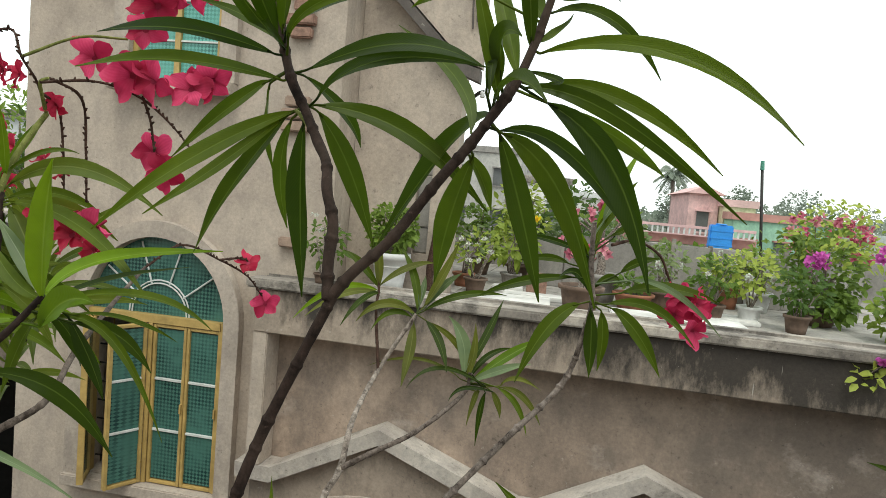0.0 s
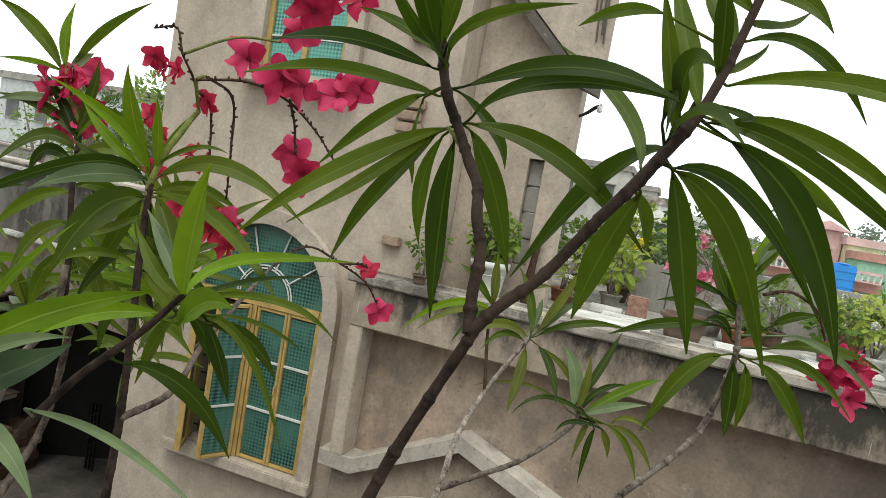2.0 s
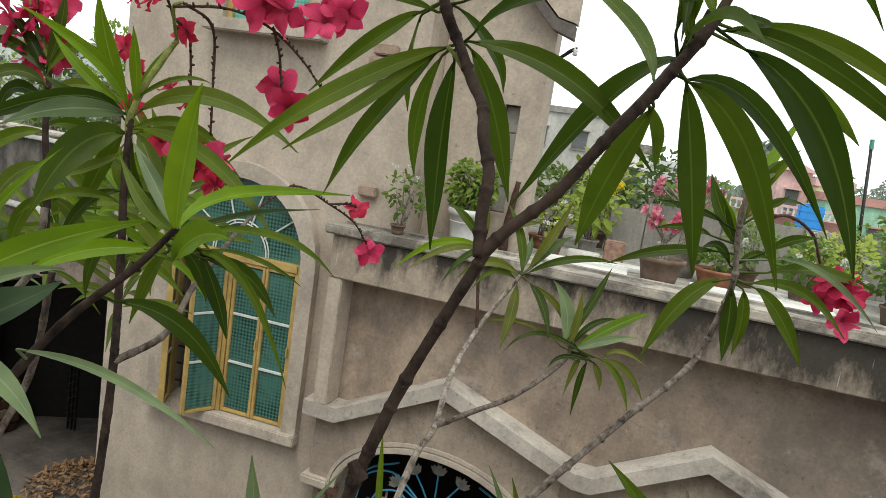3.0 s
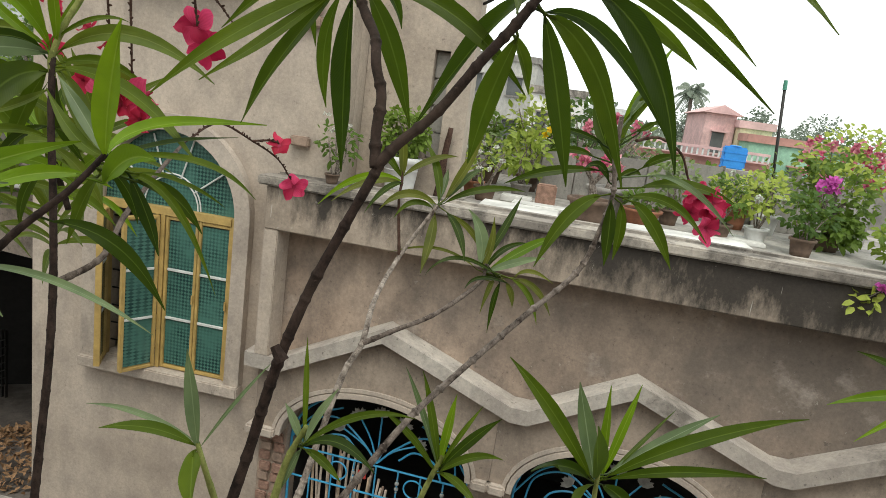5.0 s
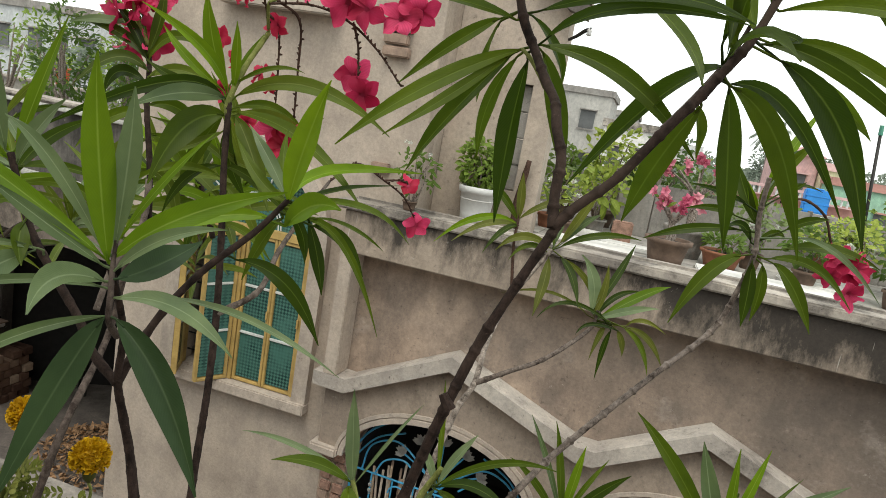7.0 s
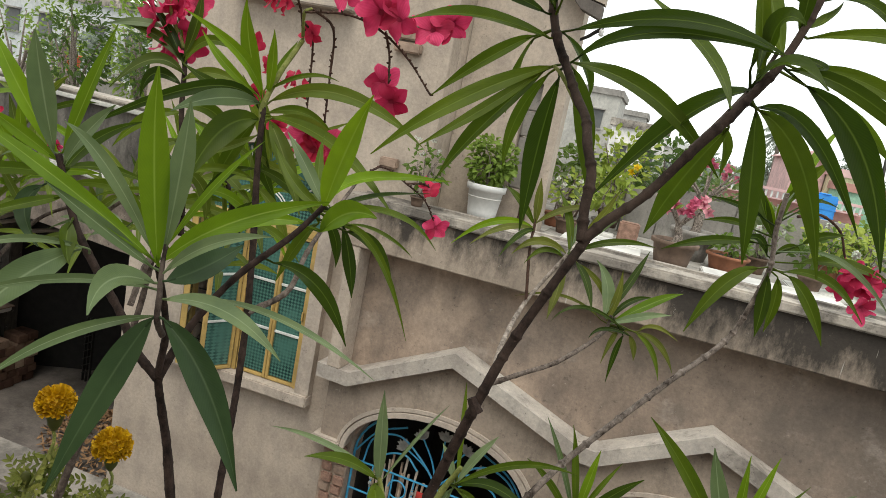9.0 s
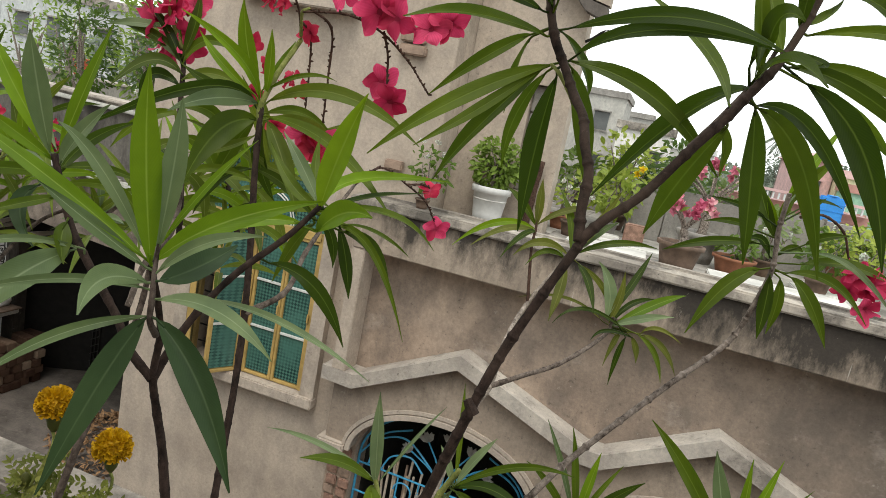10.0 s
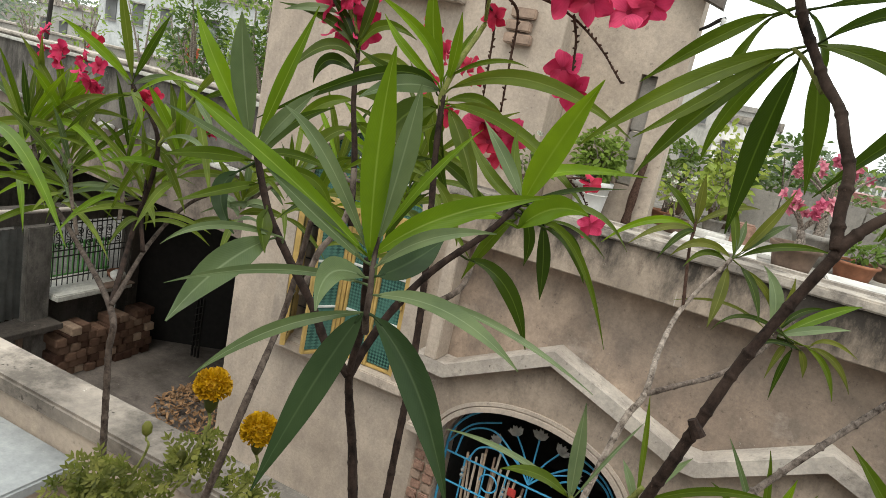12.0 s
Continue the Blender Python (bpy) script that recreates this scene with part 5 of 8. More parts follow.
spray(oleander_bright, [
    ((0.3356, 0.4200, 1.4842), (0.3505, 0.4082, 1.5670), (0.3436, 0.4154, 1.5310), 0.0125),
    ((0.3299, 0.4179, 1.4830), (0.2822, 0.4001, 1.5430), (0.3032, 0.4101, 1.5225), 0.0084),
    ((0.3320, 0.4167, 1.4745), (0.2869, 0.3867, 1.5133), (0.3085, 0.4015, 1.4942), 0.0083),
    ((0.3343, 0.4158, 1.4666), (0.3439, 0.3623, 1.4635), (0.3317, 0.3883, 1.4728), 0.0134),
    ((0.3363, 0.4157, 1.4634), (0.2319, 0.3844, 1.4373), (0.2856, 0.4023, 1.4583), 0.0056),
    ((0.3398, 0.4139, 1.4498), (0.2790, 0.3611, 1.4072), (0.3043, 0.3872, 1.4345), 0.0070),
    ((0.3409, 0.4162, 1.4590), (0.4307, 0.3883, 1.4589), (0.3872, 0.4046, 1.4678), 0.0097),
    ((0.3382, 0.4184, 1.4728), (0.3938, 0.4305, 1.5043), (0.3623, 0.4244, 1.4941), 0.0077),
    ((0.3354, 0.4637, 1.4483), (0.4539, 0.4563, 1.4333), (0.3943, 0.4616, 1.4486), 0.0050),
], (M_LEAFGREY,))
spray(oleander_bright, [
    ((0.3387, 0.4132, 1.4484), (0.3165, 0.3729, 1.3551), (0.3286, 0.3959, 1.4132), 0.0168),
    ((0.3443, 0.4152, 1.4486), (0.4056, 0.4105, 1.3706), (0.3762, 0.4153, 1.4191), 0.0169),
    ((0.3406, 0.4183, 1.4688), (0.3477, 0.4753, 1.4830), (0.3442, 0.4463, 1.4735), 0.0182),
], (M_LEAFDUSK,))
spray(oleander_bright, [
    ((0.3742, 0.5218, 1.5091), (0.4158, 0.4770, 1.5866), (0.3933, 0.4990, 1.5484), 0.0169),
    ((0.3763, 0.5192, 1.4939), (0.4188, 0.5053, 1.5139), (0.3958, 0.5133, 1.5113), 0.0163),
    ((0.3749, 0.5221, 1.5093), (0.4286, 0.6204, 1.5346), (0.3796, 0.5653, 1.5280), 0.0104),
    ((0.3667, 0.5168, 1.4974), (0.3120, 0.4837, 1.4765), (0.3356, 0.5004, 1.4934), 0.0103),
], (M_LEAFBRIGHT,))
spray(oleander_bright, [
    ((0.3761, 0.5194, 1.4949), (0.4420, 0.5383, 1.4307), (0.4067, 0.5340, 1.4903), 0.0057),
    ((0.3531, 0.5061, 1.4683), (0.3842, 0.5756, 1.3991), (0.3701, 0.5442, 1.4472), 0.0121),
    ((0.3887, 0.5246, 1.5001), (0.3902, 0.5559, 1.4438), (0.3904, 0.5409, 1.4734), 0.0092),
    ((0.3913, 0.5248, 1.4970), (0.4138, 0.5673, 1.4606), (0.4035, 0.5481, 1.4868), 0.0092),
    ((0.3901, 0.5254, 1.5015), (0.4203, 0.5838, 1.4775), (0.4050, 0.5557, 1.4949), 0.0038),
    ((0.3764, 0.5222, 1.5074), (0.4299, 0.6094, 1.4818), (0.4056, 0.5694, 1.5076), 0.0078),
    ((0.3760, 0.5224, 1.5088), (0.4210, 0.5944, 1.5253), (0.3952, 0.5577, 1.5192), 0.0051),
    ((0.3742, 0.5218, 1.5091), (0.3232, 0.5341, 1.5437), (0.3492, 0.5265, 1.5189), 0.0082),
    ((0.3734, 0.5193, 1.4988), (0.3421, 0.5304, 1.4482), (0.3569, 0.5257, 1.4787), 0.0083),
    ((0.3747, 0.5210, 1.5045), (0.3743, 0.5548, 1.4628), (0.3781, 0.5396, 1.4862), 0.0076),
    ((0.3747, 0.5222, 1.5100), (0.3491, 0.5554, 1.5531), (0.3588, 0.5370, 1.5282), 0.0075),
], (M_LEAF,))
spray(oleander_bright, [
    ((0.3729, 0.5219, 1.5114), (0.3353, 0.5292, 1.5523), (0.3556, 0.5260, 1.5315), 0.0089),
], (M_LEAFGREY,))
spray(oleander_bright, [
    ((0.2064, 0.4703, 1.5102), (0.1590, 0.4568, 1.5842), (0.1776, 0.4624, 1.5495), 0.0119),
    ((0.2086, 0.4715, 1.5125), (0.2314, 0.4837, 1.5991), (0.2194, 0.4771, 1.5545), 0.0095),
    ((0.2063, 0.4695, 1.5065), (0.1864, 0.4338, 1.5356), (0.1942, 0.4513, 1.5228), 0.0093),
], (M_LEAFBRIGHT,))
spray(oleander_bright, [
    ((0.2033, 0.4695, 1.5114), (0.2022, 0.4498, 1.5857), (0.2000, 0.4598, 1.5530), 0.0155),
    ((0.2109, 0.4704, 1.5037), (0.2573, 0.4603, 1.5508), (0.2311, 0.4643, 1.5269), 0.0132),
    ((0.2086, 0.4691, 1.5015), (0.1906, 0.4118, 1.5272), (0.1969, 0.4398, 1.5151), 0.0053),
    ((0.2406, 0.4557, 1.4555), (0.2383, 0.3823, 1.4179), (0.2371, 0.4194, 1.4419), 0.0196),
    ((0.2484, 0.4588, 1.4582), (0.2086, 0.4011, 1.4502), (0.2213, 0.4293, 1.4622), 0.0052),
], (M_LEAFGREY,))
spray(oleander_bright, [
    ((0.2089, 0.4684, 1.4978), (0.1961, 0.4076, 1.4993), (0.2005, 0.4379, 1.5010), 0.0083),
    ((0.2104, 0.4682, 1.4945), (0.2330, 0.5143, 1.5391), (0.2146, 0.4899, 1.5214), 0.0083),
    ((0.2126, 0.4682, 1.4912), (0.2523, 0.5041, 1.4630), (0.2401, 0.4920, 1.4925), 0.0075),
    ((0.2344, 0.4575, 1.4731), (0.2469, 0.4458, 1.4499), (0.2380, 0.4509, 1.4620), 0.0108),
    ((0.2093, 0.4694, 1.5016), (0.2425, 0.5187, 1.4957), (0.2224, 0.4940, 1.5039), 0.0067),
    ((0.2154, 0.4677, 1.4845), (0.1933, 0.4218, 1.4701), (0.2085, 0.4467, 1.4798), 0.0070),
], (M_LEAF,))
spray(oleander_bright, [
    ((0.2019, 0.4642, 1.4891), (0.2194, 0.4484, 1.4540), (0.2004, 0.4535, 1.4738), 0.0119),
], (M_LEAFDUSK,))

oleander_upright = oleander("upright oleander carrying crimson flower heads on arching stalks", [(0.3223, 0.5280, 1.2688), (0.3166, 0.5400, 1.3078), (0.3106, 0.5529, 1.3520), (0.3016, 0.5669, 1.4053), (0.2890, 0.5807, 1.4633), (0.2764, 0.5928, 1.5136), (0.2663, 0.6051, 1.5609)])
stem(oleander_upright, "trunk", rooted([(0.3223, 0.5280, 1.2688), (0.3166, 0.5400, 1.3078), (0.3106, 0.5529, 1.3520), (0.3016, 0.5669, 1.4053), (0.2890, 0.5807, 1.4633), (0.2764, 0.5928, 1.5136), (0.2663, 0.6051, 1.5609)], 0.02), 0.00314, 0.00242, M_BARK)
stem(oleander_upright, "branch", [(0.2123, 0.5940, 1.4427), (0.1959, 0.6083, 1.4962), (0.1780, 0.6203, 1.5412), (0.1685, 0.6296, 1.5789), (0.1608, 0.6349, 1.5951)], 0.00256, 0.00200, M_BARK)
stem(oleander_upright, "branch", [(0.2009, 0.5564, 1.3855), (0.2018, 0.5694, 1.4192), (0.2108, 0.5830, 1.4436), (0.2088, 0.5926, 1.4661), (0.2025, 0.6007, 1.4882)], 0.00247, 0.00256, M_BARKDUN)
spray(oleander_upright, [
    ((0.2631, 0.6057, 1.5683), (0.2249, 0.5509, 1.6212), (0.2553, 0.5826, 1.5975), 0.0094),
    ((0.2610, 0.6060, 1.5733), (0.2521, 0.5855, 1.6406), (0.2537, 0.5945, 1.6053), 0.0134),
    ((0.2671, 0.6076, 1.5710), (0.2766, 0.5893, 1.6210), (0.2732, 0.5989, 1.5962), 0.0086),
    ((0.2598, 0.6048, 1.5694), (0.2134, 0.5879, 1.6111), (0.2328, 0.5949, 1.5893), 0.0078),
    ((0.2638, 0.6071, 1.5739), (0.2681, 0.6397, 1.6188), (0.2674, 0.6244, 1.5985), 0.0071),
], (M_LEAFBRIGHT,))
spray(oleander_upright, [
    ((0.2720, 0.6058, 1.5553), (0.4044, 0.5738, 1.5049), (0.3387, 0.5931, 1.5446), 0.0112),
    ((0.2707, 0.6079, 1.5672), (0.4212, 0.5588, 1.5591), (0.3416, 0.5863, 1.5833), 0.0118),
    ((0.2620, 0.6037, 1.5609), (0.1567, 0.5275, 1.5171), (0.2275, 0.5779, 1.5684), 0.0106),
    ((0.2654, 0.6026, 1.5508), (0.2429, 0.5508, 1.4945), (0.2487, 0.5782, 1.5378), 0.0221),
    ((0.2739, 0.6055, 1.5512), (0.3183, 0.5949, 1.4847), (0.2937, 0.6012, 1.5260), 0.0147),
    ((0.2659, 0.6079, 1.5743), (0.3311, 0.6009, 1.5919), (0.2990, 0.6064, 1.5918), 0.0043),
    ((0.2619, 0.6045, 1.5645), (0.1788, 0.6135, 1.5832), (0.2186, 0.6077, 1.5707), 0.0091),
    ((0.2742, 0.6061, 1.5535), (0.3265, 0.6505, 1.5303), (0.3007, 0.6308, 1.5528), 0.0112),
    ((0.2643, 0.6024, 1.5515), (0.2253, 0.6066, 1.4810), (0.2426, 0.6046, 1.5201), 0.0122),
    ((0.2709, 0.6034, 1.5461), (0.2789, 0.6250, 1.4849), (0.2680, 0.6121, 1.5161), 0.0122),
    ((0.2668, 0.6004, 1.5385), (0.2142, 0.5887, 1.5143), (0.2433, 0.5949, 1.5238), 0.0080),
    ((0.2717, 0.5964, 1.5125), (0.2245, 0.5922, 1.4651), (0.2427, 0.5943, 1.4972), 0.0091),
    ((0.2725, 0.5967, 1.5127), (0.3139, 0.6444, 1.4720), (0.2890, 0.6212, 1.5016), 0.0092),
    ((0.2741, 0.5944, 1.4995), (0.2933, 0.6315, 1.4436), (0.2861, 0.6151, 1.4777), 0.0092),
    ((0.2766, 0.5924, 1.4865), (0.2428, 0.6013, 1.4299), (0.2529, 0.5955, 1.4621), 0.0081),
    ((0.2702, 0.6056, 1.5572), (0.2996, 0.6667, 1.5468), (0.2846, 0.6382, 1.5618), 0.0093),
    ((0.2692, 0.5984, 1.5255), (0.2810, 0.6523, 1.5085), (0.2746, 0.6242, 1.5126), 0.0072),
    ((0.2801, 0.5898, 1.4692), (0.3089, 0.6248, 1.4387), (0.2931, 0.6084, 1.4611), 0.0081),
    ((0.2730, 0.5950, 1.5038), (0.2021, 0.5782, 1.4843), (0.2351, 0.5881, 1.5049), 0.0080),
], (M_LEAF, M_LEAFDULL, M_LEAF))
spray(oleander_upright, [
    ((0.2629, 0.6046, 1.5638), (0.2404, 0.5296, 1.5491), (0.2507, 0.5682, 1.5631), 0.0140),
], (M_LEAFGREY,))
spray(oleander_upright, [
    ((0.1687, 0.6263, 1.5833), (0.0928, 0.6124, 1.6088), (0.1388, 0.6233, 1.6020), 0.0097),
    ((0.1715, 0.6252, 1.5741), (0.1277, 0.5899, 1.5513), (0.1490, 0.6112, 1.5806), 0.0116),
    ((0.1700, 0.6268, 1.5835), (0.2165, 0.6402, 1.5996), (0.1856, 0.6340, 1.6058), 0.0096),
    ((0.1721, 0.6233, 1.5644), (0.1389, 0.6143, 1.5483), (0.1471, 0.6189, 1.5694), 0.0119),
    ((0.1727, 0.6246, 1.5694), (0.2228, 0.6565, 1.5664), (0.1930, 0.6415, 1.5794), 0.0098),
    ((0.1780, 0.6203, 1.5412), (0.1420, 0.5843, 1.5043), (0.1569, 0.6032, 1.5316), 0.0106),
    ((0.1777, 0.6212, 1.5461), (0.2097, 0.6527, 1.5188), (0.1961, 0.6406, 1.5458), 0.0121),
    ((0.1839, 0.6172, 1.5180), (0.1560, 0.5930, 1.4735), (0.1649, 0.6053, 1.5044), 0.0117),
    ((0.1836, 0.6181, 1.5229), (0.2068, 0.6438, 1.4826), (0.2000, 0.6345, 1.5117), 0.0132),
    ((0.1898, 0.6141, 1.4948), (0.1707, 0.6017, 1.4416), (0.1730, 0.6073, 1.4766), 0.0108),
    ((0.1907, 0.6144, 1.4950), (0.2038, 0.6350, 1.4463), (0.2039, 0.6284, 1.4775), 0.0110),
    ((0.1680, 0.6271, 1.5880), (0.1723, 0.6357, 1.6462), (0.1732, 0.6326, 1.6179), 0.0096),
    ((0.1682, 0.6262, 1.5832), (0.1219, 0.6272, 1.6335), (0.1487, 0.6280, 1.6089), 0.0086),
], (M_LEAF, M_LEAFDULL, M_LEAF))

spray(oleander_upright, [
    ((0.1420, 0.6291, 1.6352), (0.0930, 0.6076, 1.6813), (0.1198, 0.6196, 1.6640), 0.0122),
    ((0.1452, 0.6303, 1.6370), (0.1395, 0.6367, 1.6902), (0.1392, 0.6323, 1.6623), 0.0086),
    ((0.1506, 0.6323, 1.6399), (0.2188, 0.6342, 1.6954), (0.1790, 0.6317, 1.6702), 0.0078),
    ((0.1437, 0.6295, 1.6339), (0.0872, 0.6173, 1.6372), (0.1180, 0.6245, 1.6384), 0.0049),
], (M_LEAF, M_LEAFBRIGHT))
spray(oleander_upright, [
    ((0.1441, 0.6273, 1.6087), (0.1024, 0.6081, 1.6032), (0.1254, 0.6188, 1.6098), 0.0086),
    ((0.1490, 0.6315, 1.6371), (0.1660, 0.6358, 1.6520), (0.1575, 0.6337, 1.6446), 0.0104),
], (M_LEAFGREY,))
stem(oleander_upright, "shoot", [(0.1608, 0.6349, 1.5951), (0.1491, 0.6301, 1.6215), (0.1462, 0.6305, 1.6366)], 0.0022, 0.0014, M_BARKGREEN)

oleander_far = oleander("bushy oleander with red flowers over the parapet", [(-0.0794, 0.6238, 1.0803), (-0.0930, 0.6303, 1.2002), (-0.1148, 0.6455, 1.2508), (-0.3381, 0.7605, 1.2623), (-0.4671, 0.7961, 1.3126), (-0.4724, 0.7919, 1.3885)])
stem(oleander_far, "trunk", rooted([(-0.0794, 0.6238, 1.0803), (-0.0930, 0.6303, 1.2002), (-0.1148, 0.6455, 1.2508), (-0.3381, 0.7605, 1.2623), (-0.4671, 0.7961, 1.3126), (-0.4724, 0.7919, 1.3885)], 0.02), 0.00473, 0.00295, M_BARKMID)
stem(oleander_far, "branch", [(-0.1148, 0.6455, 1.2508), (-0.2066, 0.7458, 1.2998), (-0.1800, 0.7496, 1.4246), (-0.2337, 0.7486, 1.4920)], 0.00350, 0.00232, M_BARK)
stem(oleander_far, "branch", [(-0.1800, 0.7496, 1.4246), (-0.1460, 0.7679, 1.4950)], 0.00278, 0.00231, M_BARKGREEN)
stem(oleander_far, "branch", [(-0.1129, 0.6452, 1.2546), (-0.2120, 0.7838, 1.2857), (-0.2084, 0.8438, 1.3373), (-0.1436, 0.8692, 1.3758)], 0.00314, 0.00241, M_BARKMID)
spray(oleander_far, [
    ((-0.2344, 0.7482, 1.4991), (-0.2213, 0.7057, 1.6194), 0.03, 0.0117),
    ((-0.2364, 0.7485, 1.4954), (-0.2864, 0.6828, 1.5566), 0.09, 0.0118),
    ((-0.2312, 0.7480, 1.4995), (-0.1630, 0.7339, 1.5846), 0.06, 0.0099),
    ((-0.2412, 0.7490, 1.4907), (-0.3758, 0.8100, 1.5279), 0.07, 0.0102),
    ((-0.2310, 0.7484, 1.4925), (-0.1775, 0.7687, 1.5101), 0.17, 0.0089),
    ((-0.2357, 0.7491, 1.4845), (-0.1336, 0.6816, 1.4566), 0.14, 0.0106),
    ((-0.2300, 0.7491, 1.4788), (-0.0752, 0.7048, 1.5126), 0.17, 0.0087),
    ((-0.2409, 0.7498, 1.4766), (-0.3179, 0.7209, 1.4103), 0.23, 0.0090),
    ((-0.1460, 0.7679, 1.4950), (-0.0931, 0.7621, 1.5437), 0.10, 0.0088),
    ((-0.1459, 0.7681, 1.4913), (-0.0784, 0.7367, 1.4590), 0.11, 0.0098),
    ((-0.1458, 0.7683, 1.4880), (-0.0466, 0.7100, 1.3878), 0.09, 0.0106),
], (M_LEAFDULL, M_LEAFBRIGHT, M_LEAF, M_LEAFDULL, M_LEAFGREY))
spray(oleander_far, [
    ((-0.1459, 0.7681, 1.4913), (-0.2142, 0.7702, 1.5183), 0.10, 0.0089),
    ((-0.1450, 0.7686, 1.4810), (-0.0615, 0.7655, 1.4562), 0.17, 0.0088),
    ((-0.1405, 0.7679, 1.4889), (-0.0775, 0.7929, 1.5157), 0.17, 0.0078),
    ((-0.4722, 0.7909, 1.4050), (-0.4131, 0.7494, 1.5294), 0.03, 0.0104),
    ((-0.4794, 0.7919, 1.3955), (-0.5203, 0.7271, 1.4650), 0.11, 0.0105),
    ((-0.4724, 0.7919, 1.3885), (-0.2489, 0.7446, 1.4681), 0.17, 0.0103),
    ((-0.4726, 0.7924, 1.3799), (-0.2217, 0.7186, 1.3731), 0.31, 0.0103),
    ((-0.4726, 0.7924, 1.3799), (-0.5594, 0.7374, 1.3021), 0.23, 0.0106),
    ((-0.4659, 0.7918, 1.3854), (-0.2539, 0.7770, 1.4392), 0.20, 0.0093),
    ((-0.4727, 0.7930, 1.3713), (-0.3380, 0.7586, 1.2957), 0.23, 0.0105),
    ((-0.4658, 0.7915, 1.3900), (-0.3936, 0.8136, 1.4862), 0.09, 0.0094),
], (M_LEAFDULL, M_LEAFBRIGHT, M_LEAF, M_LEAFDULL, M_LEAFGREY))
spray(oleander_far, [
    ((-0.4796, 0.7924, 1.3870), (-0.6752, 0.8366, 1.3867), 0.14, 0.0097),
    ((-0.4727, 0.7930, 1.3713), (-0.4433, 0.7635, 1.3027), 0.10, 0.0094),
    ((-0.1800, 0.7496, 1.4246), (-0.2254, 0.7215, 1.3206), 0.23, 0.0100),
    ((-0.1794, 0.7498, 1.4208), (-0.1498, 0.7771, 1.3415), 0.17, 0.0101),
    ((-0.1780, 0.7493, 1.4284), (-0.0464, 0.7076, 1.4335), 0.25, 0.0087),
    ((-0.1846, 0.7504, 1.4161), (-0.2245, 0.7837, 1.2983), 0.09, 0.0102),
    ((-0.2875, 0.6041, 1.4276), (-0.0314, 0.5227, 1.3625), 0.20, 0.0132),
], (M_LEAFDULL, M_LEAFBRIGHT, M_LEAF, M_LEAFDULL, M_LEAFGREY))

oleander_thin = oleander("thin bare-stemmed oleander behind the marigolds", [(0.0887, 0.6069, 1.1169), (0.1051, 0.6288, 1.2228), (0.0686, 0.7214, 1.2918), (0.0773, 0.7324, 1.3977)])
stem(oleander_thin, "trunk", rooted([(0.0887, 0.6069, 1.1169), (0.1051, 0.6288, 1.2228), (0.0686, 0.7214, 1.2918), (0.0773, 0.7324, 1.3977)], 0.02), 0.00456, 0.00333, M_BARKMID)
oleander_young = oleander("young bushy oleander with short fresh shoots", [(0.5577, 0.6836, 1.1993), (0.5717, 0.6802, 1.2490), (0.5815, 0.6781, 1.2794)])
stem(oleander_young, "trunk", rooted([(0.5577, 0.6836, 1.1993), (0.5717, 0.6802, 1.2490), (0.5815, 0.6781, 1.2794)], 0.02), 0.00443, 0.00199, M_BARKGREEN)
stem(oleander_young, "branch", [(0.4593, 0.6114, 1.2320), (0.4718, 0.6086, 1.2857), (0.4855, 0.6065, 1.3183)], 0.00353, 0.00193, M_BARKGREEN)
spray(oleander_young, [
    ((0.4843, 0.6072, 1.3039), (0.5111, 0.5939, 1.3593), 0.09, 0.0077),
    ((0.4831, 0.6072, 1.3035), (0.4667, 0.6068, 1.3332), 0.10, 0.0066),
    ((0.4843, 0.6072, 1.3039), (0.4711, 0.6291, 1.3791), 0.10, 0.0047),
    ((0.4846, 0.6072, 1.3016), (0.5541, 0.5557, 1.3237), 0.28, 0.0088),
    ((0.4822, 0.6074, 1.3007), (0.5723, 0.5768, 1.3579), 0.23, 0.0061),
    ((0.4825, 0.6075, 1.2983), (0.4690, 0.6098, 1.2602), 0.13, 0.0066),
    ((0.4849, 0.6073, 1.2992), (0.5162, 0.6066, 1.2792), 0.18, 0.0074),
    ((0.5793, 0.6789, 1.2678), (0.5601, 0.6499, 1.3622), 0.09, 0.0075),
    ((0.5801, 0.6788, 1.2678), (0.5866, 0.6749, 1.3380), 0.05, 0.0087),
    ((0.5817, 0.6787, 1.2682), (0.6256, 0.6733, 1.3250), 0.10, 0.0091),
    ((0.5796, 0.6790, 1.2649), (0.5353, 0.7039, 1.3401), 0.10, 0.0056),
], (M_LEAFGREY, M_LEAFGREY, M_LEAF, M_LEAF, M_LEAF, M_LEAFGREY, M_LEAF, M_LEAF, M_LEAFBRIGHT, M_LEAF, M_LEAFGREY,))
spray(oleander_young, [
    ((0.5800, 0.6791, 1.2624), (0.6328, 0.6486, 1.3033), 0.21, 0.0079),
    ((0.5800, 0.6791, 1.2624), (0.6227, 0.6517, 1.2491), 0.28, 0.0075),
    ((0.5776, 0.6793, 1.2619), (0.5302, 0.6536, 1.3200), 0.18, 0.0067),
    ((0.5801, 0.6788, 1.2678), (0.6075, 0.7005, 1.3208), 0.08, 0.0048),
], (M_LEAF, M_LEAF, M_LEAF, M_LEAF,))

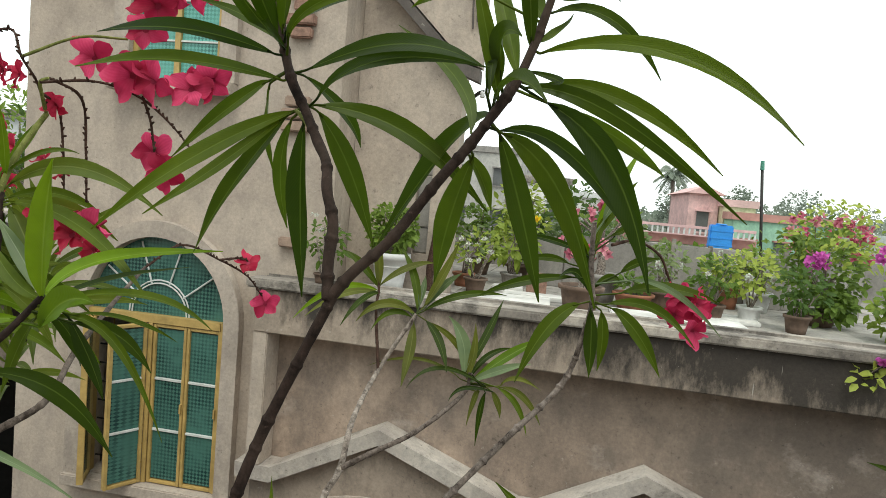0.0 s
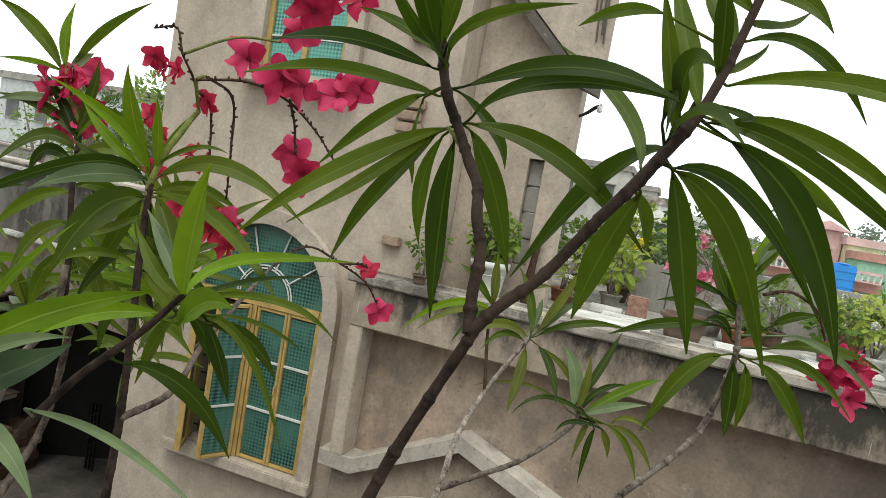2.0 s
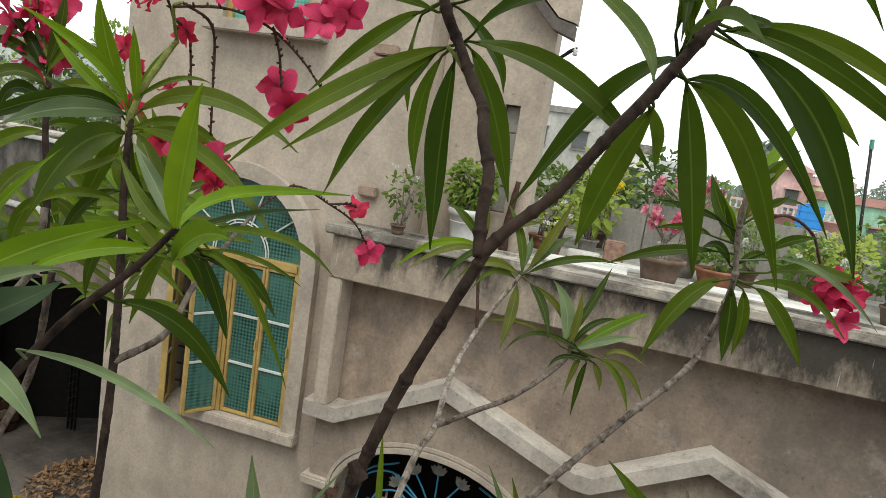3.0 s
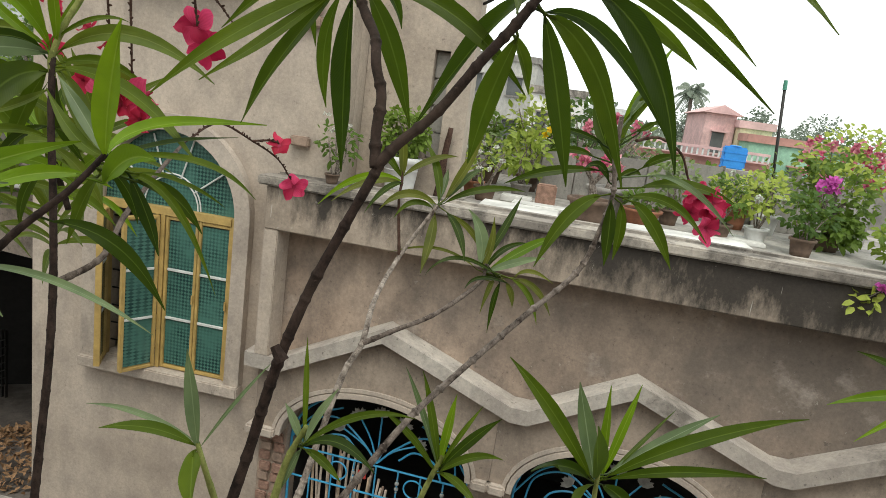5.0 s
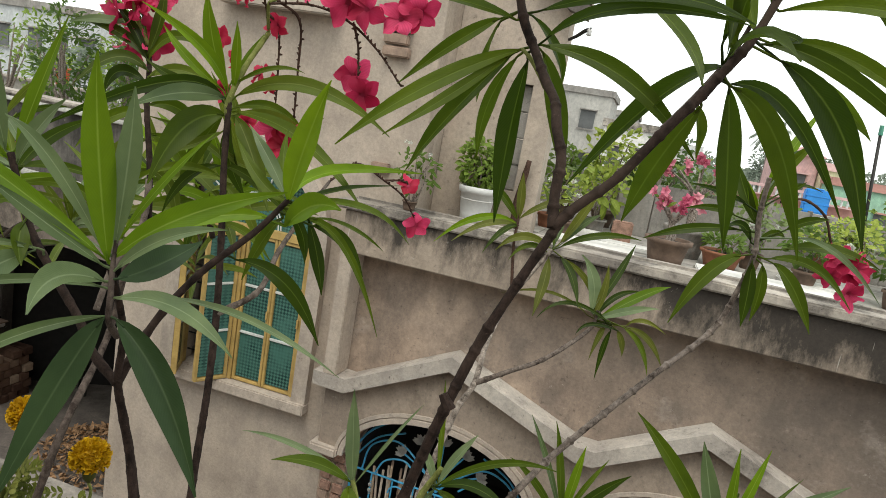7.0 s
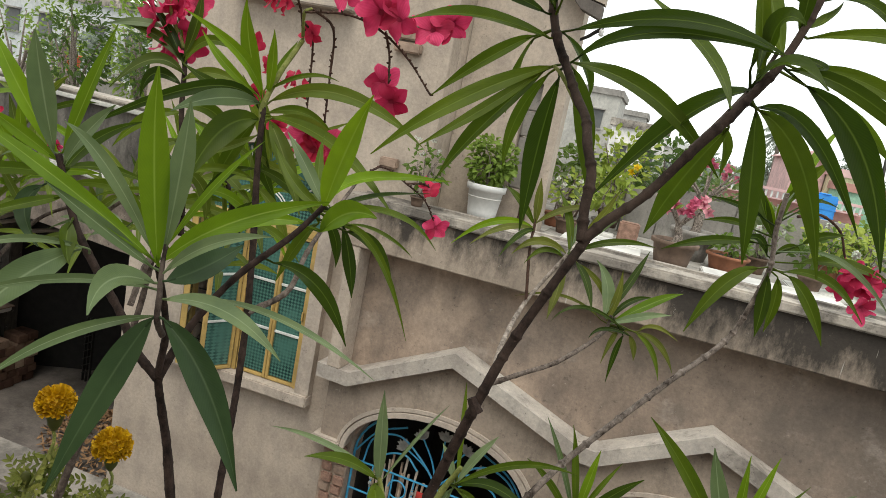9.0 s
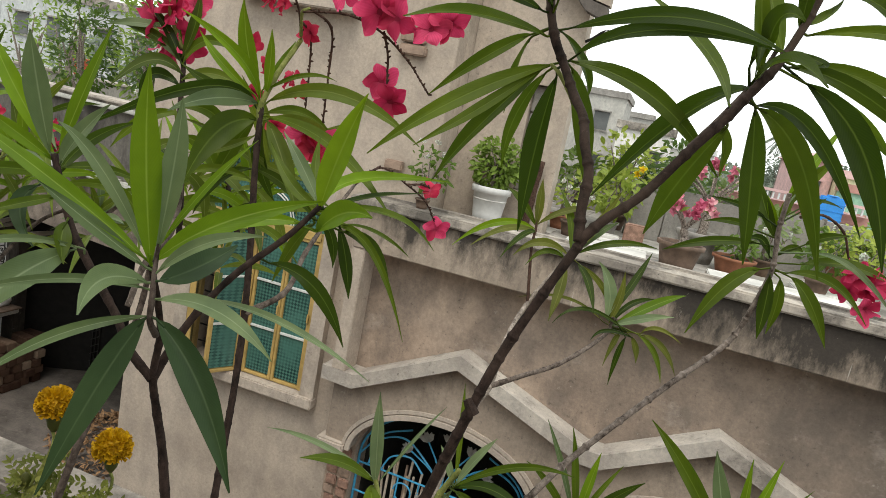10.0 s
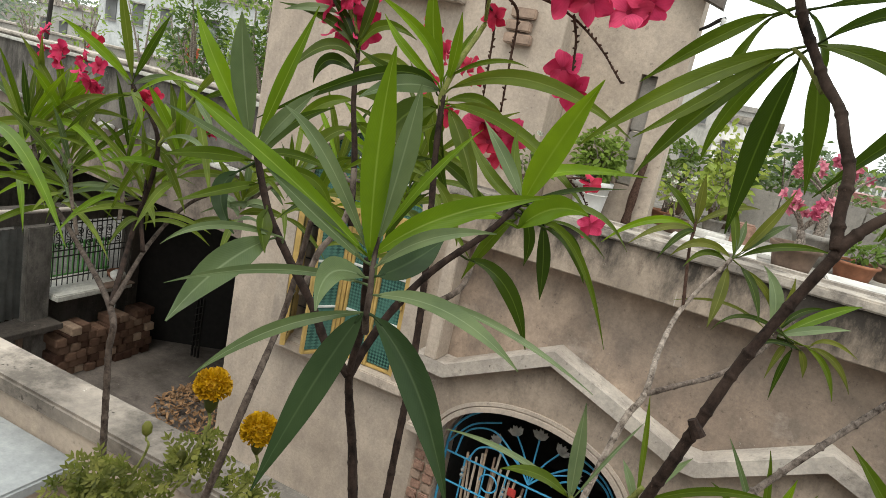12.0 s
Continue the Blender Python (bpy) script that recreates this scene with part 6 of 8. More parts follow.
oleander_young = oleander("young oleander shoot with long fresh green leaves", [(0.7320, 0.7716, 1.0795), (0.7195, 0.7535, 1.2077), (0.7172, 0.7504, 1.2613)])
stem(oleander_young, "trunk", rooted([(0.7320, 0.7716, 1.0795), (0.7195, 0.7535, 1.2077), (0.7172, 0.7504, 1.2613)], 0.02), 0.00459, 0.00204, M_BARKGREEN)
spray(oleander_young, [
    ((0.7123, 0.7516, 1.2480), (0.6216, 0.7239, 1.3601), 0.10, 0.0146),
    ((0.7147, 0.7514, 1.2485), (0.6879, 0.7758, 1.3299), 0.00, 0.0168),
    ((0.7171, 0.7511, 1.2494), (0.6971, 0.6428, 1.3501), 0.02, 0.0194),
    ((0.7216, 0.7508, 1.2508), (0.7134, 0.7457, 1.3441), 0.00, 0.0101),
    ((0.7212, 0.7506, 1.2537), (0.7431, 0.7713, 1.3411), 0.00, 0.0086),
    ((0.7240, 0.7506, 1.2517), (0.7819, 0.7985, 1.3118), 0.02, 0.0045),
    ((0.7260, 0.7502, 1.2551), (0.8523, 0.6827, 1.3721), 0.10, 0.0143),
    ((0.7252, 0.7501, 1.2576), (0.8292, 0.8240, 1.3065), 0.04, 0.0115),
    ((0.7264, 0.7504, 1.2522), (0.8262, 0.6614, 1.3281), 0.08, 0.0099),
    ((0.7098, 0.7518, 1.2471), (0.6550, 0.6475, 1.2996), 0.14, 0.0112),
    ((0.7155, 0.7516, 1.2430), (0.6897, 0.6470, 1.2704), 0.10, 0.0132),
], (M_LEAF, M_LEAFGREY, M_LEAF, M_LEAFBRIGHT, M_LEAFBRIGHT, M_LEAF, M_LEAF, M_LEAFGREY, M_LEAF, M_LEAF, M_LEAF,))
spray(oleander_young, [
    ((0.7228, 0.7510, 1.2453), (0.7485, 0.6693, 1.2616), 0.12, 0.0132),
], (M_LEAF,))

oleander_young = oleander("small oleander seedling with narrow leaves", [(0.4650, 0.5245, 1.2829), (0.4551, 0.5146, 1.3267), (0.4493, 0.5143, 1.3430)])
stem(oleander_young, "trunk", rooted([(0.4650, 0.5245, 1.2829), (0.4551, 0.5146, 1.3267), (0.4493, 0.5143, 1.3430)], 0.02), 0.00337, 0.00148, M_BARKGREEN)
spray(oleander_young, [
    ((0.4495, 0.5145, 1.3389), (0.4452, 0.5037, 1.4080), 0.00, 0.0092),
    ((0.4484, 0.5144, 1.3407), (0.4128, 0.4715, 1.3651), 0.20, 0.0081),
    ((0.4485, 0.5144, 1.3427), (0.3500, 0.5414, 1.3353), 0.12, 0.0045),
    ((0.4467, 0.5146, 1.3362), (0.4715, 0.4703, 1.3288), 0.04, 0.0132),
    ((0.4506, 0.5144, 1.3392), (0.4771, 0.5569, 1.3881), 0.08, 0.0026),
], (M_LEAFGREY, M_LEAF))


# ---- oleander flower heads and dry stalks ----
def stalk(plant, pts, r0=0.0011, r1=0.0008, mat=M_TWIG, beads=True):
    bm = tube(pts, r0, r1, 6, 10, 0.0, 0.25)
    if beads:
        line = curve_points(pts, 24)
        run, k = 0.0, random.Random(len(line))
        for a, b in zip(line, line[1:]):
            run += (b - a).length
            if run > 0.0036:
                run = 0.0
                d = Vector((k.uniform(-1, 1), k.uniform(-0.6, 0.6), k.uniform(-0.2, 1))).normalized()
                add_tube(bm, [b, b + d * r0 * 1.6, b + d * r0 * 2.6], r0 * 1.1, r0 * 0.5, 5, 1)
    part("flower_stalk", bm, mat, plant, soft=True)


up_pl = oleander_upright
stem(up_pl, "shoot", [(0.2690, 0.6020, 1.5480), (0.2660, 0.6052, 1.5625), (0.2715, 0.6122, 1.5879), (0.2756, 0.6227, 1.6072), (0.2772, 0.6318, 1.6197)], 0.00250, 0.00200, M_BARKGREEN, 0.05)
stalk(up_pl, [(0.2772, 0.6318, 1.6197), (0.2810, 0.6220, 1.6330), (0.2841, 0.6170, 1.6405), (0.2876, 0.6207, 1.6442)], 0.0016, 0.0012, M_BARKGREEN, False)
stalk(up_pl, [(0.2841, 0.6161, 1.6402), (0.3090, 0.6395, 1.6463), (0.3347, 0.6538, 1.6393), (0.3629, 0.6534, 1.6206), (0.3864, 0.6536, 1.5969)])
stalk(up_pl, [(0.3392, 0.6537, 1.6385), (0.3443, 0.6569, 1.6209), (0.3461, 0.6606, 1.5993)])
stalk(up_pl, [(0.2876, 0.6207, 1.6442), (0.2983, 0.6408, 1.6329), (0.2980, 0.6481, 1.5937), (0.2986, 0.6501, 1.5581)])
stalk(up_pl, [(0.2810, 0.6220, 1.6330), (0.2823, 0.6370, 1.6252), (0.2823, 0.6438, 1.5939), (0.2830, 0.6455, 1.5622)])
stalk(up_pl, [(0.2772, 0.6318, 1.6197), (0.2790, 0.6200, 1.6400), (0.2783, 0.6057, 1.6554), (0.2709, 0.6052, 1.6728), (0.2506, 0.6061, 1.6713)])
stalk(up_pl, [(0.2783, 0.6057, 1.6554), (0.3035, 0.6282, 1.6750), (0.3292, 0.6468, 1.6792)], mat=M_BARKGREEN, beads=False)
for i, (x, y, z, s) in enumerate([(0.3021, 0.6490, 1.6643, 0.0304), (0.3343, 0.6479, 1.6540, 0.0343), (0.3524, 0.6473, 1.6498, 0.0323),
                                  (0.3799, 0.6511, 1.6456, 0.0293), (0.3542, 0.6441, 1.7036, 0.0320), (0.3660, 0.6480, 1.7132, 0.0300), (0.3409, 0.6508, 1.6869, 0.0282), (0.3936, 0.6549, 1.6552, 0.0282), (0.3854, 0.6519, 1.7149, 0.0290)]):
    flower(up_pl, (x, y, z), s, (rng.uniform(-0.4, 0.4), -0.8, rng.uniform(-0.5, 0.4)), M_PINK, 50 + i)
for i, (x, y, z, s) in enumerate([(0.3323, 0.6821, 1.5996, 0.0309), (0.3422, 0.6824, 1.5856, 0.0290)]):
    flower(up_pl, (x, y, z), s, (0.3, -0.8, 0.1 - 0.3 * i), M_ROSE if i == 2 else M_PINK, 70 + i)
for i, (x, y, z, s) in enumerate([(0.2922, 0.6357, 1.5464, 0.0286), (0.2999, 0.6361, 1.5325, 0.0271), (0.3207, 0.6346, 1.5424, 0.0295), (0.3103, 0.6464, 1.5223, 0.0248)]):
    flower(up_pl, (x, y, z), s, (rng.uniform(-0.5, 0.5), -0.7, rng.uniform(-0.5, 0.3)), M_RED if i % 2 else M_PINK, 80 + i)
for i, (x, y, z) in enumerate([(0.2488, 0.6121, 1.6522), (0.2588, 0.6120, 1.6463), (0.2680, 0.6166, 1.6443), (0.2488, 0.6352, 1.5941), (0.2654, 0.6450, 1.5861), (0.2312, 0.6476, 1.5704), (0.2493, 0.6584, 1.5462), (0.2708, 0.6606, 1.5781), (0.2308, 0.6352, 1.6100), (0.2853, 0.6317, 1.6270)]):
    flower(up_pl, (x, y, z), 0.0180, (rng.uniform(-0.6, 0.6), -0.7, rng.uniform(-0.5, 0.5)), M_RED, 100 + i)
cluster(up_pl, (0.1513, 0.6381, 1.6222), 5, 0.0170, 0.0310, M_PINK, 5)
cluster(up_pl, (0.1553, 0.6381, 1.5982), 3, 0.0130, 0.0280, M_PINK, 6)
# two blossoms on a long bare spray
stem(up_pl, "branch", [(0.3016, 0.5669, 1.4053), (0.3188, 0.5936, 1.4223), (0.3140, 0.6261, 1.4491), (0.3115, 0.6703, 1.4790), (0.3081, 0.7136, 1.5028)], 0.00270, 0.00140, M_BARKDUN, 0.18)
stalk(up_pl, [(0.3081, 0.7136, 1.5028), (0.3111, 0.7636, 1.5195), (0.3235, 0.8110, 1.5032), (0.3362, 0.8472, 1.4848), (0.3454, 0.8698, 1.4598)], 0.00112, 0.00087)
stalk(up_pl, [(0.3235, 0.8110, 1.5032), (0.3391, 0.8275, 1.5049), (0.3470, 0.8333, 1.4983)], 0.00128, 0.00086)
flower(up_pl, (0.3479, 0.8701, 1.4536), 0.0288, (0.25, -0.9, 0.15), M_PINK, 200)
flower(up_pl, (0.3447, 0.8304, 1.4997), 0.0235, (0.2, -0.6, 0.5), M_RED, 201)
cluster(oleander_far, (-0.4173, 0.7817, 1.5115), 5, 0.0241, 0.0265, M_PINK, 8)
cluster(oleander_far, (-0.3368, 0.7785, 1.4907), 5, 0.0238, 0.0262, M_PINK, 9)
cluster(oleander_far, (-0.2304, 0.7735, 1.4771), 3, 0.0141, 0.0211, M_RED, 10)
cluster(oleander_far, (-0.1307, 0.7809, 1.4657), 3, 0.0162, 0.0185, M_PINK, 11)
flower(oleander_far, (-0.3421, 0.7764, 1.5316), 0.0237, (0.2, -0.8, 0.4), M_RED, 12)
# fuller leafage on the side shoots
whorl(oleander_thin, (0.1948, 0.7222, 1.4768), 15, 0.0917, (M_LEAFDULL, M_LEAFBRIGHT), 0.4, 0.0113, (0.1, 0, 1), 21)
stem(oleander_thin, "branch", [(0.1817, 0.7260, 1.4198), (0.1592, 0.7365, 1.4547), (0.1350, 0.7531, 1.4852)], 0.00305, 0.00220, M_BARK)
whorl(oleander_thin, (0.1350, 0.7531, 1.4852), 15, 0.0887, (M_LEAFDULL, M_LEAF, M_LEAFBRIGHT), 0.4, 0.0108, (-0.2, 0, 1), 22)
whorl(oleander_far, (-0.4108, 0.7855, 1.4405), 16, 0.1085, (M_LEAFBRIGHT, M_LEAFDULL), 0.2, 0.0127, (0, 0, 1), 28)
whorl(oleander_far, (-0.1676, 0.7729, 1.4290), 15, 0.1044, (M_LEAFDULL, M_LEAFBRIGHT), 0.2, 0.0122, (0, 0, 1), 29)
whorl(oleander_far, (-0.1164, 0.8481, 1.3750), 15, 0.0961, (M_LEAFDULL, M_LEAFGREY), 0.3, 0.0117, (0.2, 0, 1), 30)
whorl(oleander_far, (-0.3055, 0.8138, 1.3982), 18, 0.1245, (M_LEAFDULL, M_LEAF, M_LEAFBRIGHT), 0.5, 0.0083, (0.1, 0, 1), 61)
whorl(oleander_far, (-0.4663, 0.8319, 1.3674), 18, 0.1340, (M_LEAFDULL, M_LEAFBRIGHT), 0.5, 0.0090, (-0.2, 0, 1), 62)
whorl(oleander_far, (-0.0562, 0.8670, 1.4118), 16, 0.1168, (M_LEAFDULL, M_LEAF, M_LEAFGREY), 0.5, 0.0078, (0.2, 0, 1), 63)
whorl(oleander_thin, (0.1565, 0.7386, 1.4191), 15, 0.0983, (M_LEAFDULL,), 0.5, 0.0072, (0, 0, 1), 64)
whorl(oleander_thin, (0.0590, 0.7941, 1.4619), 16, 0.1116, (M_LEAFDULL, M_LEAF, M_LEAFBRIGHT), 0.5, 0.0082, (-0.1, 0, 1), 65)
whorl(oleander_far, (-0.4424, 0.7575, 1.4084), 22, 0.1353, (M_LEAFDULL, M_LEAF, M_LEAFBRIGHT), 0.4, 0.0087, (0.2, 0, 1), 71)
whorl(oleander_far, (-0.3553, 0.7617, 1.3685), 18, 0.1289, (M_LEAFDULL, M_LEAFGREY, M_LEAF), 0.2, 0.0083, (0.2, 0, 1), 72)
whorl(oleander_far, (-0.2126, 0.7664, 1.3727), 16, 0.1159, (M_LEAFDULL,), 0.2, 0.0084, (0, 0, 1), 73)
stem(oleander_far, "branch", [(-0.4241, 0.7755, 1.2975), (-0.4361, 0.7666, 1.3533), (-0.4424, 0.7575, 1.4084)], 0.00294, 0.00242, M_BARKDUN)
stem(oleander_far, "branch", [(-0.3282, 0.7598, 1.2655), (-0.3430, 0.7575, 1.3199), (-0.3553, 0.7617, 1.3685)], 0.00289, 0.00240, M_BARKDUN)
stem(oleander_far, "branch", [(-0.1688, 0.7325, 1.2902), (-0.1964, 0.7499, 1.3264), (-0.2126, 0.7664, 1.3727)], 0.00279, 0.00235, M_BARK)
stem(oleander_far, "branch", [(-0.2800, 0.7868, 1.2975), (-0.2963, 0.8035, 1.3499), (-0.3055, 0.8138, 1.3982)], 0.00289, 0.00242, M_BARKDUN)
stem(oleander_far, "branch", [(-0.4284, 0.7935, 1.3206), (-0.4521, 0.8191, 1.3483), (-0.4663, 0.8319, 1.3674)], 0.00295, 0.00249, M_BARKDUN)
stem(oleander_far, "branch", [(-0.1185, 0.8495, 1.3555), (-0.0925, 0.8587, 1.3838), (-0.0562, 0.8670, 1.4118)], 0.00287, 0.00237, M_BARKDUN)
stem(oleander_thin, "branch", [(0.1438, 0.7482, 1.4631), (0.0903, 0.7755, 1.4443), (0.0590, 0.7941, 1.4619)], 0.00264, 0.00226, M_BARKDUN)
whorl(oleander_thin, (0.2165, 0.7134, 1.5156), 15, 0.0955, (M_LEAFDULL,), 0.4, 0.0077, (0, 0, 1), 70)
# shoot reaching in from beside the terrace
oleander_edge = oleander("oleander shoot with a few narrow leaves at the terrace edge", [(0.9588, 0.6981, 1.2178), (0.9519, 0.6920, 1.3411), (0.9389, 0.6892, 1.4094)])
stem(oleander_edge, "trunk", rooted([(0.9588, 0.6981, 1.2178), (0.9519, 0.6920, 1.3411), (0.9389, 0.6892, 1.4094)], 0.02), 0.00400, 0.00196, M_BARKGREEN)
spray(oleander_edge, [
    ((0.9389, 0.6893, 1.4074), (0.8619, 0.6848, 1.3862), 0.10, 0.0087),
    ((0.9389, 0.6892, 1.4094), (0.8754, 0.6920, 1.4288), 0.06, 0.0079),
    ((0.9428, 0.6892, 1.4054), (0.8794, 0.6694, 1.3672), 0.10, 0.0055),
    ((0.9389, 0.6892, 1.4094), (0.9712, 0.7095, 1.4754), 0.02, 0.0102),
    ((0.9429, 0.6894, 1.4014), (1.0071, 0.6855, 1.4017), 0.12, 0.0102),
], (M_LEAFBRIGHT, M_LEAF))

# ---- marigolds ----
def add_pompon(bm, at, r, seed):
    """A marigold head: rings of small ruffled rays packed into a ball."""
    k = random.Random(seed)
    for i in range(150):
        z = 1 - 1.55 * (i + 0.5) / 150
        a = 2.39996 * i
        d = Vector((math.sqrt(max(0, 1 - z * z)) * math.cos(a), math.sqrt(max(0, 1 - z * z)) * math.sin(a), z * 0.8)).normalized()
        t = d.cross(Vector((k.uniform(-1, 1), k.uniform(-1, 1), k.uniform(-1, 1)))).normalized()
        b = d.cross(t)
        w = r * 0.17
        p0, p1 = Vector(at) + d * r * 0.55, Vector(at) + d * r * k.uniform(0.92, 1.06)
        vs = [bm.verts.new(p0 - t * w * 0.5), bm.verts.new(p0 + t * w * 0.5), bm.verts.new(p1 + t * w + b * w * 0.5), bm.verts.new(p1 + b * w * -0.4), bm.verts.new(p1 - t * w + b * w * 0.5)]
        bm.faces.new((vs[0], vs[1], vs[2], vs[3]))
        bm.faces.new((vs[0], vs[3], vs[4]))
    ball = bmesh.ops.create_icosphere(bm, subdivisions=2, radius=r * 0.8)
    for v in ball["verts"]:
        v.co = Vector((v.co.x, v.co.y, v.co.z * 0.85)) + Vector(at)
    return bm


def add_sprig(bm, base, tip, size, seed, pairs=5):
    """A feathery divided leaf."""
    k = random.Random(seed)
    a, c = Vector(base), Vector(tip)
    for i in range(pairs):
        p = a.lerp(c, (i + 1) / pairs)
        d = (c - a).normalized()
        s = d.cross(Vector((0.2, -0.7, 0.6))).normalized()
        for sg in (-1, 1):
            add_leaf(bm, p, p + (s * sg * 0.8 + d * 0.7).normalized() * size * k.uniform(0.7, 1.1), -0.05, size * 0.42, cross=2, steps=4)
    add_leaf(bm, c - (c - a) * 0.1, c + (c - a).normalized() * size, 0, size * 0.36, cross=2, steps=4)
    return bm


M_SPRIG = leaf_material("marigold_leaf", (0.2, 0.2, 0.05), (0.055, 0.06, 0.016), (0.28, 0.29, 0.1), 0.5)
mari_x, mari_y = -0.02, 0.6
for n in range(40):
    foot = Vector((mari_x - 0.05 * n, mari_y, 0.02))
    if all((foot - q).length > 0.26 for q in FEET):
        break
pot("marigold_pot", (foot.x, foot.y, OWN_Z), 0.13, 0.5, M_CLAY, "tall clay pot holding the marigolds by the parapet", group="terrace pots")
mari = thing("marigold", (foot.x, foot.y, OWN_Z + 0.44), "yellow pompon marigold plant with feathery pale green leaves", "marigold")
SOIL = Vector((foot.x, foot.y, 0.188))
for i, (x, y, z, r) in enumerate([(0.056, 0.636, 1.222, 0.0195), (0.074, 0.702, 1.15, 0.0215)]):
    top = Vector((x, y, z))
    part("stem", tube([SOIL + Vector((0.02 * i, 0.01, 0)), SOIL.lerp(top, 0.55) + Vector((0.01, 0, 0)), top - Vector((0.016, 0.004, 0.09)), top - Vector((0.003, 0, 0.018))], 0.0024, 0.0016, 7, 6), M_BARKGREEN, mari, soft=True)
    head = part("calyx", lathe((x, y, z - 0.03), [(0.003, 0), (0.0065, 0.006), (0.0085, 0.016), (0.0115, 0.022)], 12), M_SPRIG, mari, soft=True)
    part("petals", add_pompon(bmesh.new(), (x, y, z), r, 40 + i), M_MARIGOLD, head, "dense yellow petals")
for bx, by, bz in ((-0.004, 0.612, 1.148), (0.03, 0.63, 1.12)):
    tip = Vector((bx, by, bz))
    part("stem", tube([SOIL, SOIL.lerp(tip, 0.6), tip - Vector((0.012, 0, 0.05)), tip], 0.0018, 0.0013, 6, 5), M_BARKGREEN, mari, soft=True)
    part("bud", lathe(tip, [(0.002, 0), (0.0052, 0.004), (0.0056, 0.011), (0.003, 0.016)], 10), M_SPRIG, mari, soft=True)
k = random.Random(5)
TUFTS = [Vector(c) for c in ((-0.06, 0.574, 1.075), (-0.035, 0.585, 1.095), (-0.01, 0.6, 1.098), (-0.03, 0.585, 1.07), (-0.045, 0.58, 1.09), (0.005, 0.61, 1.085), (0.048, 0.636, 1.15), (0.04, 0.632, 1.125), (0.1, 0.652, 1.115), (0.108, 0.654, 1.095))]
for i in range(240):
    c = TUFTS[i % len(TUFTS)]
    b = c + Vector((k.uniform(-0.02, 0.02), k.uniform(-0.015, 0.02), k.uniform(-0.035, 0.012)))
    d = Vector((k.uniform(-1, 1), k.uniform(-1, 0.6), k.uniform(-0.1, 1))).normalized()
    part("leaf", add_sprig(bmesh.new(), b, b + d * 0.018, 0.0095, i, 3), M_SPRIG, mari, soft=True)
for i, c in enumerate(TUFTS[::2]):
    part("stem", tube([SOIL + Vector((0.01 * i - 0.02, 0, 0)), SOIL.lerp(c, 0.6), c], 0.002, 0.0013, 6, 5), M_BARKGREEN, mari, soft=True)

# ---- the neighbour's roof garden ----
def add_crown(bm, at, size, n, leaf, seed, droop=0.2, wide=0.5):
    """Many small leaves in an uneven crown with gaps."""
    k = random.Random(seed)
    o, s = Vector(at), Vector(size)
    made = 0
    while made < n:
        u = Vector((k.uniform(-1, 1), k.uniform(-1, 1), k.uniform(-1, 1)))
        if u.length > 1 or u.length < 0.25:
            continue
        p = o + Vector((u.x * s.x, u.y * s.y, u.z * s.z))
        if noise.noise(p * (2.2 / max(s)) + Vector((seed, 0, 0))) < -0.08:
            made += 0.34
            continue
        d = (u * 0.8 + Vector((k.uniform(-1, 1), k.uniform(-1, 1), k.uniform(-0.6, 0.8)))).normalized()
        l = leaf * k.uniform(0.6, 1.25)
        add_leaf(bm, p, p + d * l - Vector((0, 0, droop * l)), 0.1, l * wide, (k.uniform(-0.6, 0.6), -0.6, 0.7), 0.2, cross=2, steps=3)
        made += 1
    return bm


def bush(name, at, trunk_h, size, n, leaf, mat, label, category, seed, stems_n=5, bark_mat=None, droop=0.2, wide=0.5):
    """A shrub: several limbs into a leafy crown."""
    k = random.Random(seed)
    t = thing(name, at, label, category)
    c = Vector(at) + Vector((0, 0, trunk_h))
    for i in range(stems_n):
        e = c + Vector((k.uniform(-0.7, 0.7) * size[0], k.uniform(-0.6, 0.6) * size[1], k.uniform(-0.2, 0.7) * size[2]))
        b = Vector(at) + Vector((k.uniform(-0.02, 0.02), k.uniform(-0.02, 0.02), -0.01))
        part("limb", tube([b, (b + e) / 2 + Vector((k.uniform(-0.03, 0.03), 0, 0.03)), e], 0.012 * max(size) / 0.3, 0.004 * max(size) / 0.3, 6, 4), bark_mat or M_BARKGREY, t, soft=True)
    part("crown", add_crown(bmesh.new(), c, size, n, leaf, seed, droop, wide), mat, t, soft=True, kind="stuff")
    return t


def blossoms(t, places, size, mat, seed, n=4, spread=0.02):
    for i, p in enumerate(places):
        bm, k = bmesh.new(), random.Random(seed + i)
        for j in range(n):
            d = Vector((k.uniform(-1, 1), k.uniform(-1, 0.3), k.uniform(-1, 1)))
            add_flower(bm, Vector(p) + d * spread, (d.x, -0.6 + d.y, d.z), size, seed=seed * 7 + i * 9 + j)
        part("blossom", bm, mat, t, soft=True)


M_BUSH = leaf_material("garden_leaf", (0.21, 0.3, 0.06), (0.08, 0.14, 0.025), (0.25, 0.33, 0.1), 0.45)
M_LIME = leaf_material("lime_leaf", (0.42, 0.48, 0.1), (0.22, 0.3, 0.05), (0.42, 0.48, 0.14), 0.45)
M_DARKBUSH = leaf_material("dark_garden_leaf", (0.06, 0.115, 0.025), (0.03, 0.06, 0.015), (0.15, 0.2, 0.08), 0.5)
M_DUSTBUSH = leaf_material("dusty_garden_leaf", (0.2, 0.25, 0.12), (0.09, 0.13, 0.055), (0.28, 0.32, 0.18), 0.5)
RZ = ROOF_Z
